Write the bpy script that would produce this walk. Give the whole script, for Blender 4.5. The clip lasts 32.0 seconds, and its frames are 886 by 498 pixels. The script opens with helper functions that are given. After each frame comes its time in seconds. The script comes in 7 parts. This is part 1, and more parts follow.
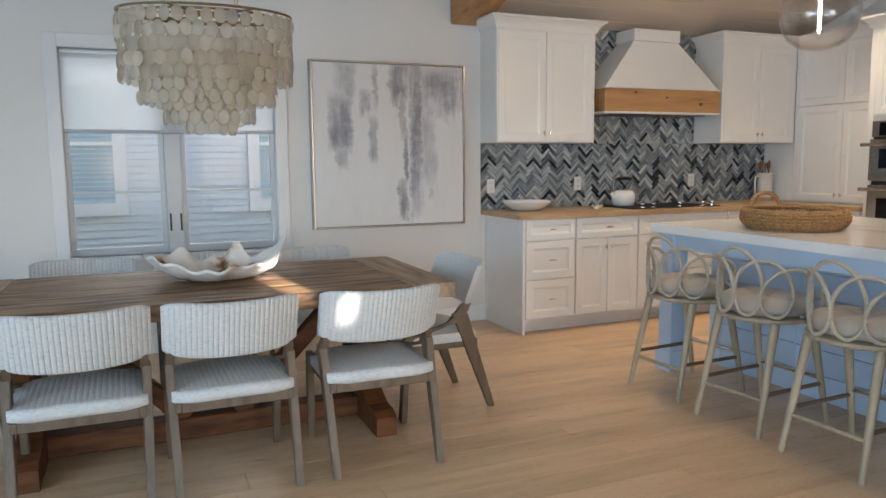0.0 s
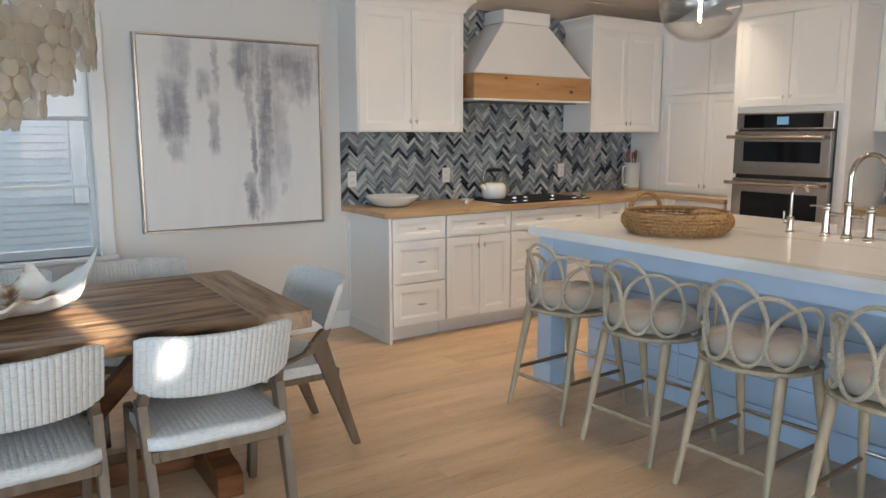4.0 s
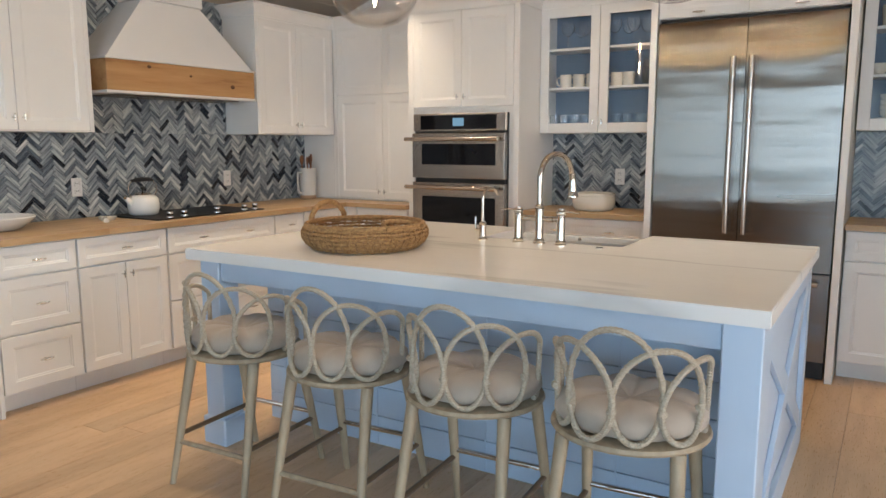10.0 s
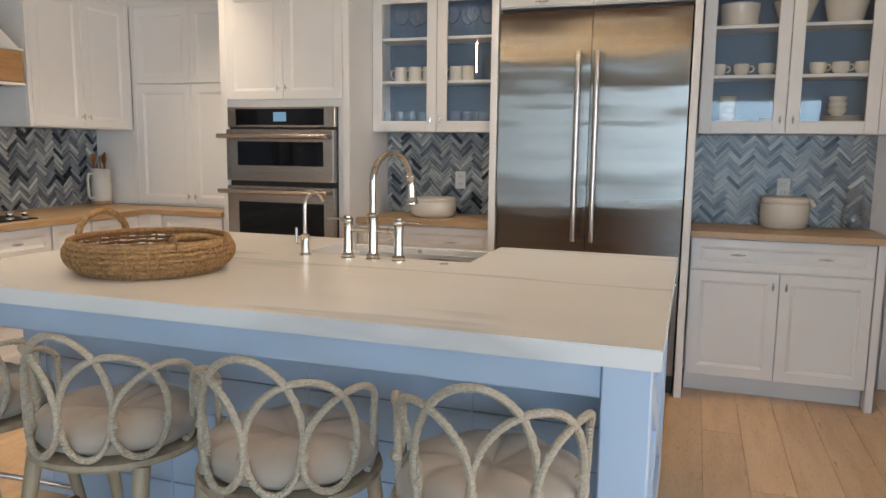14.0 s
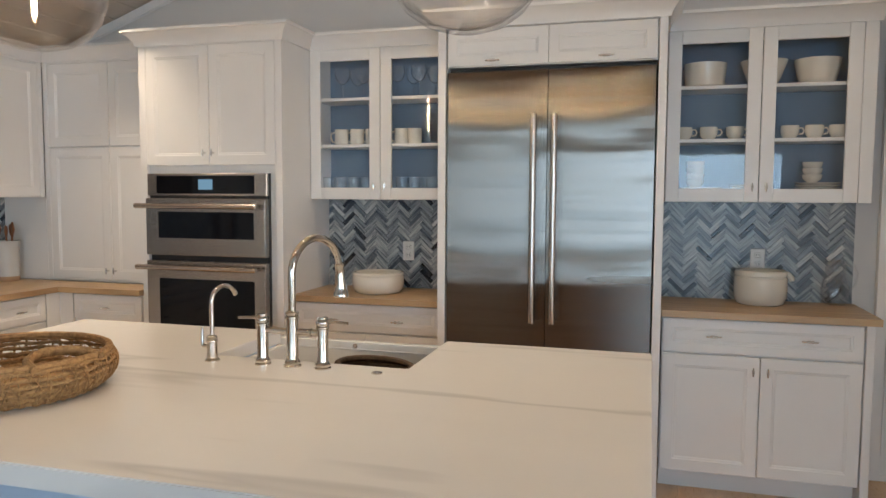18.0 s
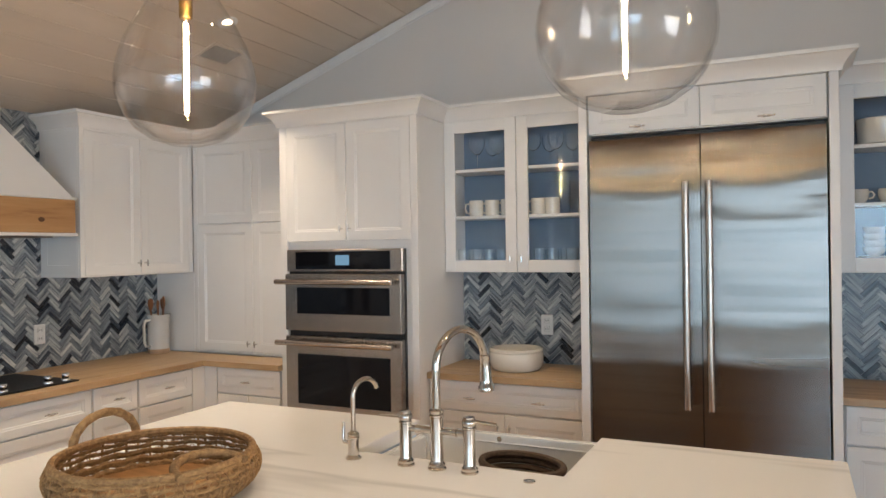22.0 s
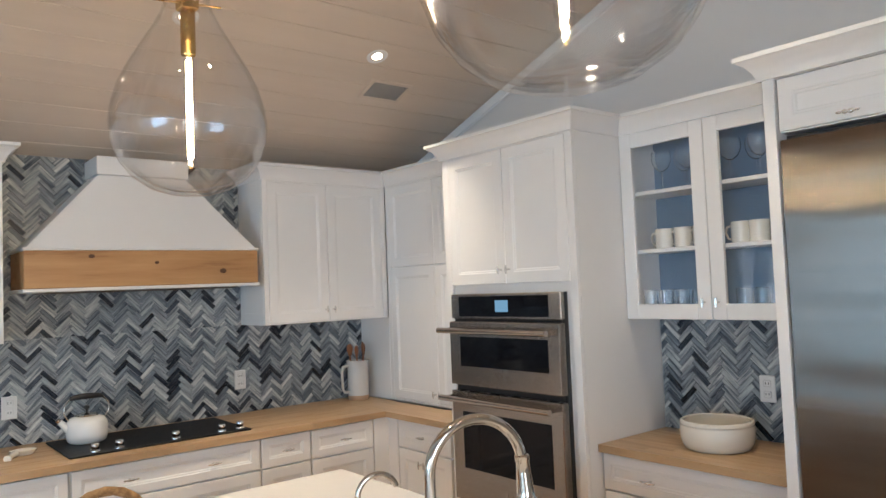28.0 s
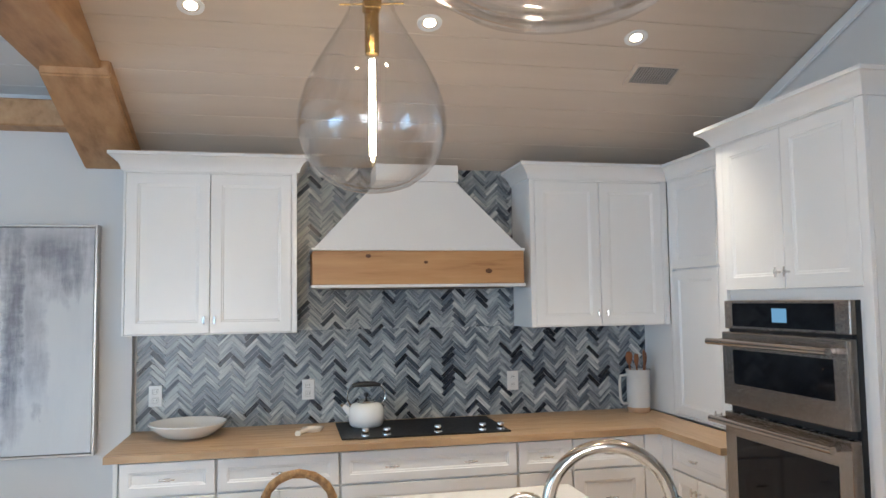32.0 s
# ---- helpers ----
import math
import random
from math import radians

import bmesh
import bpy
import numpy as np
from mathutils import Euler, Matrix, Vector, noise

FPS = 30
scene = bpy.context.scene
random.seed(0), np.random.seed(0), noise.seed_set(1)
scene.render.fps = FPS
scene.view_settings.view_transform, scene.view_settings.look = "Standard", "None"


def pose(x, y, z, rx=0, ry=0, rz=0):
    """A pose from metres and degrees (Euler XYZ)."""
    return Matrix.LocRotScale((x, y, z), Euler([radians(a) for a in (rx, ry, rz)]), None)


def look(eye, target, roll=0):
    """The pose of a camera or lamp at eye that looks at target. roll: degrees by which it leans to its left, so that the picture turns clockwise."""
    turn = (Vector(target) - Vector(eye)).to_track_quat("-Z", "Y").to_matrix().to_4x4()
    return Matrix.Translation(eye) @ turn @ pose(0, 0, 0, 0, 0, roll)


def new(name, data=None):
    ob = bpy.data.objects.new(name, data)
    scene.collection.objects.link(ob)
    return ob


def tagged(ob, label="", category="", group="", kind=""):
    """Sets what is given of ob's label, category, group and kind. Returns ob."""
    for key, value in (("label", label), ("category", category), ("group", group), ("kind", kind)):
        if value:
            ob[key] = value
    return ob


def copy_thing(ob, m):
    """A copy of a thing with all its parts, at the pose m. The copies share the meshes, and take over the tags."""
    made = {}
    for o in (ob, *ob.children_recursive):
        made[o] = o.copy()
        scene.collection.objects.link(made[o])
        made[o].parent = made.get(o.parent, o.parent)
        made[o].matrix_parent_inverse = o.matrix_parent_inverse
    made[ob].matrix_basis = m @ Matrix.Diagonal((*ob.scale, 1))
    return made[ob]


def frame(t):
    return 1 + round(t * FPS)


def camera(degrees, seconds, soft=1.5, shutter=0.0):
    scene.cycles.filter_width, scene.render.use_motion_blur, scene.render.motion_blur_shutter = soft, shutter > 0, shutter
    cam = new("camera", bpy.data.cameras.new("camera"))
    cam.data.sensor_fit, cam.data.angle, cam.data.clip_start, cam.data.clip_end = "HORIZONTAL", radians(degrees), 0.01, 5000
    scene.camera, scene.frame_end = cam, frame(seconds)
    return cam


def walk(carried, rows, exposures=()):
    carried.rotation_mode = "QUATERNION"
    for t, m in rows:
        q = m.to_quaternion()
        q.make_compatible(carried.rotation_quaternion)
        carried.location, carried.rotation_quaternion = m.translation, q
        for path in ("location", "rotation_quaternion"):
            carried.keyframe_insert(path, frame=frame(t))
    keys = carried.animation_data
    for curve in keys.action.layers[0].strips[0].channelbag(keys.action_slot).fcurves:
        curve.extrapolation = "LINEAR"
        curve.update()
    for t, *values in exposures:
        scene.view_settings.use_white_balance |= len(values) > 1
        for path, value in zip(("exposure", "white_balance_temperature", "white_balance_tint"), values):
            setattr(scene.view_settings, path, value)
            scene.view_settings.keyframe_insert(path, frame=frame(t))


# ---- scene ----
cam = camera(62.3, 32.0)
PATH = [
    (0, (0.187, -0.094, 1.328), (0.954, 1.738, 1.087), -0.5),
    (0.5, (0.217, -0.056, 1.341), (1.002, 1.766, 1.092), -0.4),
    (1, (0.244, -0.002, 1.356), (1.052, 1.809, 1.098), -0.4),
    (1.5, (0.266, 0.051, 1.379), (1.113, 1.843, 1.111), -0.7),
    (2, (0.282, 0.132, 1.374), (1.183, 1.897, 1.104), -0.9),
    (2.5, (0.322, 0.198, 1.385), (1.258, 1.943, 1.104), -0.7),
    (3, (0.356, 0.254, 1.383), (1.332, 1.977, 1.102), -0.5),
    (3.5, (0.394, 0.332, 1.443), (1.423, 2.02, 1.144), -0.2),
    (5.5, (0.555, 0.558, 1.414), (1.835, 2.067, 1.123), -0.4),
    (6, (0.575, 0.635, 1.411), (1.914, 2.091, 1.119), -0.5),
    (6.5, (0.591, 0.685, 1.409), (1.986, 2.088, 1.113), -0.4),
    (7, (0.622, 0.714, 1.4), (2.068, 2.063, 1.102), -0.4),
    (7.5, (0.672, 0.739, 1.401), (2.166, 2.034, 1.096), -0.3),
    (8, (0.745, 0.752, 1.399), (2.278, 2.001, 1.097), 0.2),
    (8.5, (0.815, 0.773, 1.404), (2.385, 1.976, 1.109), 0.5),
    (9, (0.86, 0.805, 1.393), (2.471, 1.955, 1.104), 0.5),
    (9.5, (0.904, 0.852, 1.394), (2.555, 1.943, 1.106), 0.2),
    (10, (0.963, 0.902, 1.395), (2.65, 1.937, 1.107), -0.1),
    (10.5, (1.014, 0.958, 1.396), (2.737, 1.933, 1.108), -0.5),
    (11, (1.05, 1.005, 1.395), (2.806, 1.916, 1.1), -0.7),
    (11.5, (1.109, 1.037, 1.387), (2.893, 1.89, 1.089), -0.4),
    (12, (1.185, 1.051, 1.383), (2.99, 1.859, 1.087), 0.1),
    (12.5, (1.263, 1.077, 1.382), (3.091, 1.836, 1.091), 0.5),
    (13, (1.352, 1.07, 1.37), (3.195, 1.793, 1.087), 0.6),
    (13.5, (1.41, 1.087, 1.373), (3.269, 1.768, 1.091), 0.8),
    (14, (1.484, 1.119, 1.37), (3.359, 1.756, 1.092), 0.7),
    (14.5, (1.56, 1.171, 1.401), (3.453, 1.75, 1.115), -0.0),
    (16.5, (1.822, 1.219, 1.435), (3.757, 1.682, 1.231), 0.2),
    (17, (1.871, 1.205, 1.457), (3.803, 1.687, 1.275), 0.2),
    (17.5, (1.91, 1.185, 1.472), (3.837, 1.693, 1.309), 0.3),
    (18, (1.943, 1.175, 1.487), (3.861, 1.72, 1.34), 0.3),
    (18.5, (1.967, 1.181, 1.505), (3.875, 1.767, 1.379), 0.3),
    (19, (1.984, 1.195, 1.526), (3.879, 1.827, 1.42), 0.2),
    (19.5, (1.991, 1.223, 1.55), (3.871, 1.899, 1.465), 0.1),
    (20, (1.995, 1.258, 1.566), (3.861, 1.976, 1.503), -0.0),
    (20.5, (1.997, 1.285, 1.57), (3.847, 2.045, 1.529), -0.2),
    (21, (2.002, 1.305, 1.591), (3.835, 2.104, 1.561), -0.4),
    (21.5, (2.025, 1.314, 1.596), (3.844, 2.145, 1.581), -0.6),
    (22, (2.077, 1.307, 1.595), (3.883, 2.167, 1.594), -0.8),
    (22.5, (2.157, 1.268, 1.604), (3.948, 2.158, 1.608), -1.1),
    (23, (2.243, 1.23, 1.62), (4.02, 2.147, 1.628), -1.6),
    (23.5, (2.327, 1.205, 1.624), (4.089, 2.152, 1.64), -2.0),
    (24, (2.41, 1.198, 1.625), (4.152, 2.18, 1.653), -2.3),
    (24.5, (2.527, 1.186, 1.62), (4.237, 2.221, 1.662), -2.8),
    (25, (2.612, 1.186, 1.638), (4.29, 2.274, 1.694), -3.4),
    (25.5, (2.691, 1.175, 1.637), (4.315, 2.339, 1.728), -4.0),
    (27.5, (2.995, 0.992, 1.652), (4.375, 2.437, 1.74), -2.3),
    (28, (3.069, 0.981, 1.645), (4.33, 2.53, 1.747), -2.3),
    (28.5, (3.15, 0.989, 1.654), (4.286, 2.63, 1.779), -2.3),
    (29, (3.215, 0.987, 1.655), (4.242, 2.696, 1.805), -2.4),
    (29.5, (3.291, 0.978, 1.658), (4.208, 2.747, 1.823), -2.2),
    (30, (3.353, 0.953, 1.657), (4.172, 2.769, 1.835), -1.3),
    (30.5, (3.419, 0.923, 1.654), (4.157, 2.774, 1.83), -0.7),
    (31, (3.496, 0.911, 1.643), (4.152, 2.793, 1.807), -0.5),
    (31.5, (3.553, 0.917, 1.626), (4.109, 2.832, 1.779), -0.6),
    (32, (3.585, 0.946, 1.617), (4.001, 2.897, 1.758), -0.8),
]
# the camera's own brightness and white balance drift a little on the way
DRIFT = [(0, 1.88, 6350, 9), (6, 2.02, 6350, 8), (11, 2.07, 6500, 9), (17, 1.90, 6500, 9), (20, 1.90, 6400, 9), (22, 1.98, 6400, 9), (25, 2.08, 6150, 8), (28, 2.12, 5900, 7), (30, 2.06, 5750, 6), (32, 2.12, 5500, 5)]
walk(cam, [(t, look(eye, target, roll)) for t, eye, target, roll in PATH], DRIFT)

# ---- world, sun, daylight, exposure ----
FLOOR = 0.02
WX, WY = 6.165, 5.31          # inner faces of the oven wall and of the range wall
WD = 5.25                     # inner face of the dining wall, proud of the range wall
XW, YS = -3.6, -2.9           # inner faces of the two walls behind the walk
world = bpy.data.worlds.new("sky")
scene.world = world
world.use_nodes = True
wn = world.node_tree.nodes
sky = wn.new("ShaderNodeTexSky")
sky.sky_type, sky.sun_disc = "NISHITA", False
SUN_DIR = Vector((-0.12, 1.0, -0.46)).normalized()
sky.sun_elevation = math.asin(-SUN_DIR.z)
sky.sun_rotation = math.atan2(-SUN_DIR.x, -SUN_DIR.y)
wn["Background"].inputs["Strength"].default_value = 0.08
world.node_tree.links.new(sky.outputs["Color"], wn["Background"].inputs["Color"])
sun = new("sun", bpy.data.lights.new("sun", "SUN"))
sun.data.energy, sun.data.angle, sun.data.color = 5.0, radians(0.5), (1.0, 0.92, 0.82)
sun.rotation_mode = "QUATERNION"
sun.rotation_quaternion = SUN_DIR.to_track_quat("-Z", "Y")
sun.location = (0, -8, 6)


def area(name, eye, target, w, h, watts, color):
    ob = new(name, bpy.data.lights.new(name, "AREA"))
    ob.data.shape, ob.data.size, ob.data.size_y = "RECTANGLE", w, h
    ob.data.energy, ob.data.color = watts, color
    m = look(eye, target)
    ob.location, ob.rotation_mode, ob.rotation_quaternion = m.translation, "QUATERNION", m.to_quaternion()
    return ob


DAY = (0.50, 0.74, 1.0)
SOUTH_TINT = (0.94, 0.93, 0.97)     # near-neutral tint of the fill lamp added at the base units' side
area("daylight_west", (XW - 0.22, -0.9, 1.25), (0, -0.9, -1.2), 3.6, 2.2, 63, DAY)
area("daylight_west", (XW - 0.22, 2.8, 1.25), (0, 2.8, -1.2), 3.4, 2.2, 8, DAY)
# added fill in unseen south openings, for chairs and base units
area("south_fill", (-0.6, YS - 0.02, 1.35), (-0.6, 0, 0.2), 2.6, 1.9, 17, DAY)
area("south_fill", (2.1, YS - 0.02, 1.25), (2.1, 0, -0.4), 1.6, 1.9, 23, SOUTH_TINT)
WARM = (1.0, 0.79, 0.57)

# ---- materials ----


def ramp_set(ramp, stops):
    e = ramp.color_ramp.elements
    while len(e) < len(stops):
        e.new(0.5)
    for el, (p, c) in zip(e, stops):
        el.position, el.color = p, (*c, 1)


def pbr(name, c1, c2=None, rough=0.5, metal=0.0, scale=6.0, stretch=(1, 1, 1), bump=0.0, bscale=80.0, bstretch=None,
        rvar=0.08, rand=0.0, island=False, coat=0.0, spec=0.5, stops=None, speck=0.0, emit=None, sheen=0.0):
    """A principled surface with colour drift, fine grain relief, and roughness that varies."""
    m = bpy.data.materials.new(name)
    m.use_nodes = True
    nt = m.node_tree
    N, L = nt.nodes, nt.links
    b = N["Principled BSDF"]
    co = N.new("ShaderNodeTexCoord")
    mp = N.new("ShaderNodeMapping")
    mp.inputs["Scale"].default_value = stretch
    L.new(co.outputs["Object"], mp.inputs["Vector"])
    vec = mp.outputs["Vector"]
    rnd = None
    if rand or island:
        rnd = N.new("ShaderNodeNewGeometry").outputs["Random Per Island"] if island else N.new("ShaderNodeObjectInfo").outputs["Random"]
        ad = N.new("ShaderNodeVectorMath")
        ad.operation = "MULTIPLY_ADD"
        cb = N.new("ShaderNodeCombineXYZ")
        for k in "XYZ":
            L.new(rnd, cb.inputs[k])
        L.new(cb.outputs[0], ad.inputs[0])
        ad.inputs[1].default_value = (37.0, 53.0, 71.0)
        L.new(vec, ad.inputs[2])
        vec = ad.outputs[0]
    nz = N.new("ShaderNodeTexNoise")
    nz.inputs["Scale"].default_value, nz.inputs["Detail"].default_value, nz.inputs["Roughness"].default_value = scale, 5.0, 0.6
    L.new(vec, nz.inputs["Vector"])
    rp = N.new("ShaderNodeValToRGB")
    c2 = c2 or tuple(0.88 * v for v in c1)
    ramp_set(rp, stops or [(0.3, c2), (0.7, c1)])
    L.new(nz.outputs["Fac"], rp.inputs["Fac"])
    col = rp.outputs["Color"]
    if rand:
        hv = N.new("ShaderNodeHueSaturation")
        mr = N.new("ShaderNodeMapRange")
        mr.inputs["To Min"].default_value, mr.inputs["To Max"].default_value = 1 - rand, 1 + rand
        L.new(rnd, mr.inputs["Value"])
        L.new(mr.outputs[0], hv.inputs["Value"])
        L.new(col, hv.inputs["Color"])
        col = hv.outputs["Color"]
    L.new(col, b.inputs["Base Color"])
    b.inputs["Metallic"].default_value = metal
    b.inputs["Specular IOR Level"].default_value = spec
    b.inputs["Coat Weight"].default_value = coat
    b.inputs["Sheen Weight"].default_value = sheen
    n2 = N.new("ShaderNodeTexNoise")
    n2.inputs["Scale"].default_value, n2.inputs["Detail"].default_value = bscale, 4.0
    if bstretch:
        mp2 = N.new("ShaderNodeMapping")
        mp2.inputs["Scale"].default_value = bstretch
        L.new(co.outputs["Object"], mp2.inputs["Vector"])
        L.new(mp2.outputs["Vector"], n2.inputs["Vector"])
    else:
        L.new(vec, n2.inputs["Vector"])
    rr = N.new("ShaderNodeMapRange")
    rr.inputs["To Min"].default_value, rr.inputs["To Max"].default_value = max(0.02, rough - rvar), min(1, rough + rvar)
    L.new(n2.outputs["Fac"], rr.inputs["Value"])
    L.new(rr.outputs[0], b.inputs["Roughness"])
    if bump:
        bp = N.new("ShaderNodeBump")
        bp.inputs["Strength"].default_value, bp.inputs["Distance"].default_value = bump, 0.004
        L.new(n2.outputs["Fac"], bp.inputs["Height"])
        L.new(bp.outputs[0], b.inputs["Normal"])
    if emit:
        b.inputs["Emission Color"].default_value, b.inputs["Emission Strength"].default_value = (*emit[0], 1), emit[1]
    return m


def glass(name, tint=(1, 1, 1), gloss_rough=0.02, face=0.045, edge=0.8):
    """Thin clear glass: passes light straight on, and mirrors by Fresnel."""
    m = bpy.data.materials.new(name)
    m.use_nodes = True
    N, L = m.node_tree.nodes, m.node_tree.links
    N.remove(N["Principled BSDF"])
    tr, gl, mx, fr = (N.new("ShaderNode" + k) for k in ("BsdfTransparent", "BsdfGlossy", "MixShader", "LayerWeight"))
    tr.inputs["Color"].default_value = (*tint, 1)
    gl.inputs["Roughness"].default_value = gloss_rough
    fr.inputs["Blend"].default_value = 0.5
    pw, ml = N.new("ShaderNodeMath"), N.new("ShaderNodeMath")
    pw.operation, ml.operation = "POWER", "MULTIPLY_ADD"
    pw.inputs[1].default_value = 2.6
    ml.inputs[1].default_value, ml.inputs[2].default_value = edge, face
    L.new(fr.outputs["Facing"], pw.inputs[0])
    L.new(pw.outputs[0], ml.inputs[0])
    L.new(ml.outputs[0], mx.inputs[0])
    L.new(tr.outputs[0], mx.inputs[1])
    L.new(gl.outputs[0], mx.inputs[2])
    L.new(mx.outputs[0], N["Material Output"].inputs["Surface"])
    return m


def glow(name, color, strength):
    m = bpy.data.materials.new(name)
    m.use_nodes = True
    N, L = m.node_tree.nodes, m.node_tree.links
    N.remove(N["Principled BSDF"])
    e = N.new("ShaderNodeEmission")
    e.inputs["Color"].default_value, e.inputs["Strength"].default_value = (*color, 1), strength
    L.new(e.outputs[0], N["Material Output"].inputs["Surface"])
    return m


M_WALL = pbr("wall_paint", (0.67, 0.66, 0.65), (0.64, 0.632, 0.625), rough=0.65, scale=1.5, bump=0.05, bscale=220)
M_CEIL = pbr("ceiling_boards", (0.64, 0.55, 0.46), (0.59, 0.50, 0.415), rough=0.45, scale=2, stretch=(0.4, 3, 3), bump=0.05, bscale=90, island=True, rand=0.03)
M_WHITE = pbr("cabinet_paint", (0.80, 0.79, 0.775), (0.77, 0.76, 0.745), rough=0.32, scale=2.5, bump=0.02, bscale=160)
# brown of unseen island doors, picked to warm the refrigerator's reflection
M_UNSEENDOOR = pbr("reflected_brown", (0.62, 0.34, 0.16), (0.50, 0.26, 0.12), rough=0.4, scale=4, stretch=(5, 5, 0.7))
M_TRIM = pbr("trim_paint", (0.78, 0.785, 0.79), (0.74, 0.75, 0.76), rough=0.35, scale=3, bump=0.02, bscale=160)
M_CASING = pbr("casing_paint", (0.68, 0.69, 0.70), (0.65, 0.66, 0.675), rough=0.4, scale=3, bump=0.02, bscale=160)
# sash and mullion greyed: their backlit dimness is put into the colour
M_SASH_BACKLIT = pbr("sash_backlit_grey", (0.50, 0.53, 0.56), (0.46, 0.49, 0.52), rough=0.4, scale=3, bump=0.02, bscale=160)
M_BLUE = pbr("island_paint", (0.50, 0.61, 0.76), (0.46, 0.575, 0.725), rough=0.42, scale=3, bump=0.03, bscale=140)
M_CABBLUE = pbr("cabinet_back_blue", (0.19, 0.27, 0.37), (0.165, 0.24, 0.335), rough=0.5, scale=3)
M_FLOOR = pbr("oak_floor", (0.56, 0.40, 0.25), rough=0.30, scale=2.4, stretch=(0.7, 4.5, 1), rand=0.09, bump=0.05, bscale=26, bstretch=(0.8, 9, 1),
              stops=[(0.24, (0.38, 0.235, 0.125)), (0.36, (0.53, 0.345, 0.195)), (0.55, (0.62, 0.42, 0.25)), (0.85, (0.68, 0.485, 0.305))], rvar=0.10)


def knots(m, amount):
    """Short dark checks and knots strewn over the boards."""
    N, L = m.node_tree.nodes, m.node_tree.links
    b = N["Principled BSDF"]
    src = b.inputs["Base Color"].links[0].from_socket
    vec = next(n for n in N if n.bl_idname == "ShaderNodeTexNoise").inputs["Vector"].links[0].from_socket
    nz, rp, mx = N.new("ShaderNodeTexNoise"), N.new("ShaderNodeValToRGB"), N.new("ShaderNodeMix")
    nz.inputs["Scale"].default_value, nz.inputs["Detail"].default_value = 7.0, 3.0
    L.new(vec, nz.inputs["Vector"])
    ramp_set(rp, [(0.69, (0, 0, 0)), (0.78, (amount, amount, amount))])
    L.new(nz.outputs["Fac"], rp.inputs["Fac"])
    mx.data_type, mx.blend_type = "RGBA", "MIX"
    L.new(rp.outputs[0], mx.inputs["Factor"])
    L.new(src, mx.inputs["A"])
    mx.inputs["B"].default_value = (0.13, 0.065, 0.03, 1)
    L.new(mx.outputs["Result"], b.inputs["Base Color"])


knots(M_FLOOR, 0.5)
M_GROOVE = pbr("floor_joint", (0.36, 0.24, 0.15), rough=0.8)
M_BUTCHER = pbr("butcher_block", (0.50, 0.345, 0.205), rough=0.38, scale=3.0, stretch=(0.8, 9, 4), bump=0.05, bscale=40, bstretch=(1, 8, 4), rand=0.06,
                stops=[(0.25, (0.317, 0.191, 0.095)), (0.5, (0.458, 0.307, 0.166)), (0.8, (0.537, 0.391, 0.233))])
M_BUTCHER_Y = pbr("butcher_block_cross", (0.50, 0.345, 0.205), rough=0.38, scale=3.0, stretch=(9, 0.8, 4), bump=0.05, bscale=40, bstretch=(8, 1, 4), rand=0.06,
                  stops=[(0.25, (0.317, 0.191, 0.095)), (0.5, (0.458, 0.307, 0.166)), (0.8, (0.537, 0.391, 0.233))])
M_BEAM = pbr("beam_wood", (0.52, 0.32, 0.16), rough=0.55, scale=3.0, stretch=(4, 0.7, 4), bump=0.2, bscale=30, bstretch=(6, 1, 6),
             stops=[(0.25, (0.26, 0.13, 0.05)), (0.5, (0.44, 0.25, 0.115)), (0.8, (0.56, 0.35, 0.18))])
M_GABLE = pbr("gable_boards", (0.74, 0.36, 0.14), (0.64, 0.30, 0.11), rough=0.5, scale=3, stretch=(4, 0.7, 4), bump=0.1, bscale=30)
M_HOODWOOD = pbr("hood_wood", (0.5, 0.29, 0.13), rough=0.5, scale=2.6, stretch=(0.7, 4, 7), bump=0.1, bscale=30, bstretch=(1, 6, 9),
                 stops=[(0.25, (0.27, 0.12, 0.04)), (0.42, (0.44, 0.235, 0.095)), (0.8, (0.57, 0.335, 0.155))])
M_KNOT = pbr("wood_knot", (0.14, 0.06, 0.025), (0.08, 0.035, 0.015), rough=0.6, scale=40)
M_TABLE = pbr("table_wood", (0.30, 0.185, 0.105), rough=0.5, spec=0.35, scale=3.2, stretch=(0.8, 6.5, 4), bump=0.25, bscale=22, bstretch=(1, 12, 6), island=True, rand=0.14,
              stops=[(0.33, (0.02, 0.010, 0.005)), (0.40, (0.095, 0.046, 0.02)), (0.49, (0.21, 0.112, 0.052)), (0.64, (0.36, 0.225, 0.125))])
M_TABLE_Y = pbr("table_wood_cross", (0.30, 0.185, 0.105), rough=0.6, spec=0.3, scale=3.2, stretch=(9, 0.7, 4), bump=0.25, bscale=22, bstretch=(12, 1, 6), island=True, rand=0.12,
                stops=[(0.28, (0.10, 0.062, 0.038)), (0.40, (0.26, 0.175, 0.115)), (0.54, (0.38, 0.27, 0.185)), (0.72, (0.46, 0.345, 0.25))])
M_TRESTLE = pbr("trestle_wood", (0.17, 0.065, 0.027), spec=0.25, rough=0.5, scale=4, stretch=(1, 5, 5), bump=0.2, bscale=30,
                stops=[(0.25, (0.04, 0.013, 0.005)), (0.5, (0.115, 0.042, 0.015)), (0.8, (0.20, 0.08, 0.03))])
M_CHAIRWOOD = pbr("weathered_oak", (0.155, 0.108, 0.07), (0.095, 0.064, 0.04), rough=0.5, scale=5, stretch=(6, 6, 0.8), bump=0.15, bscale=50, bstretch=(7, 7, 1))
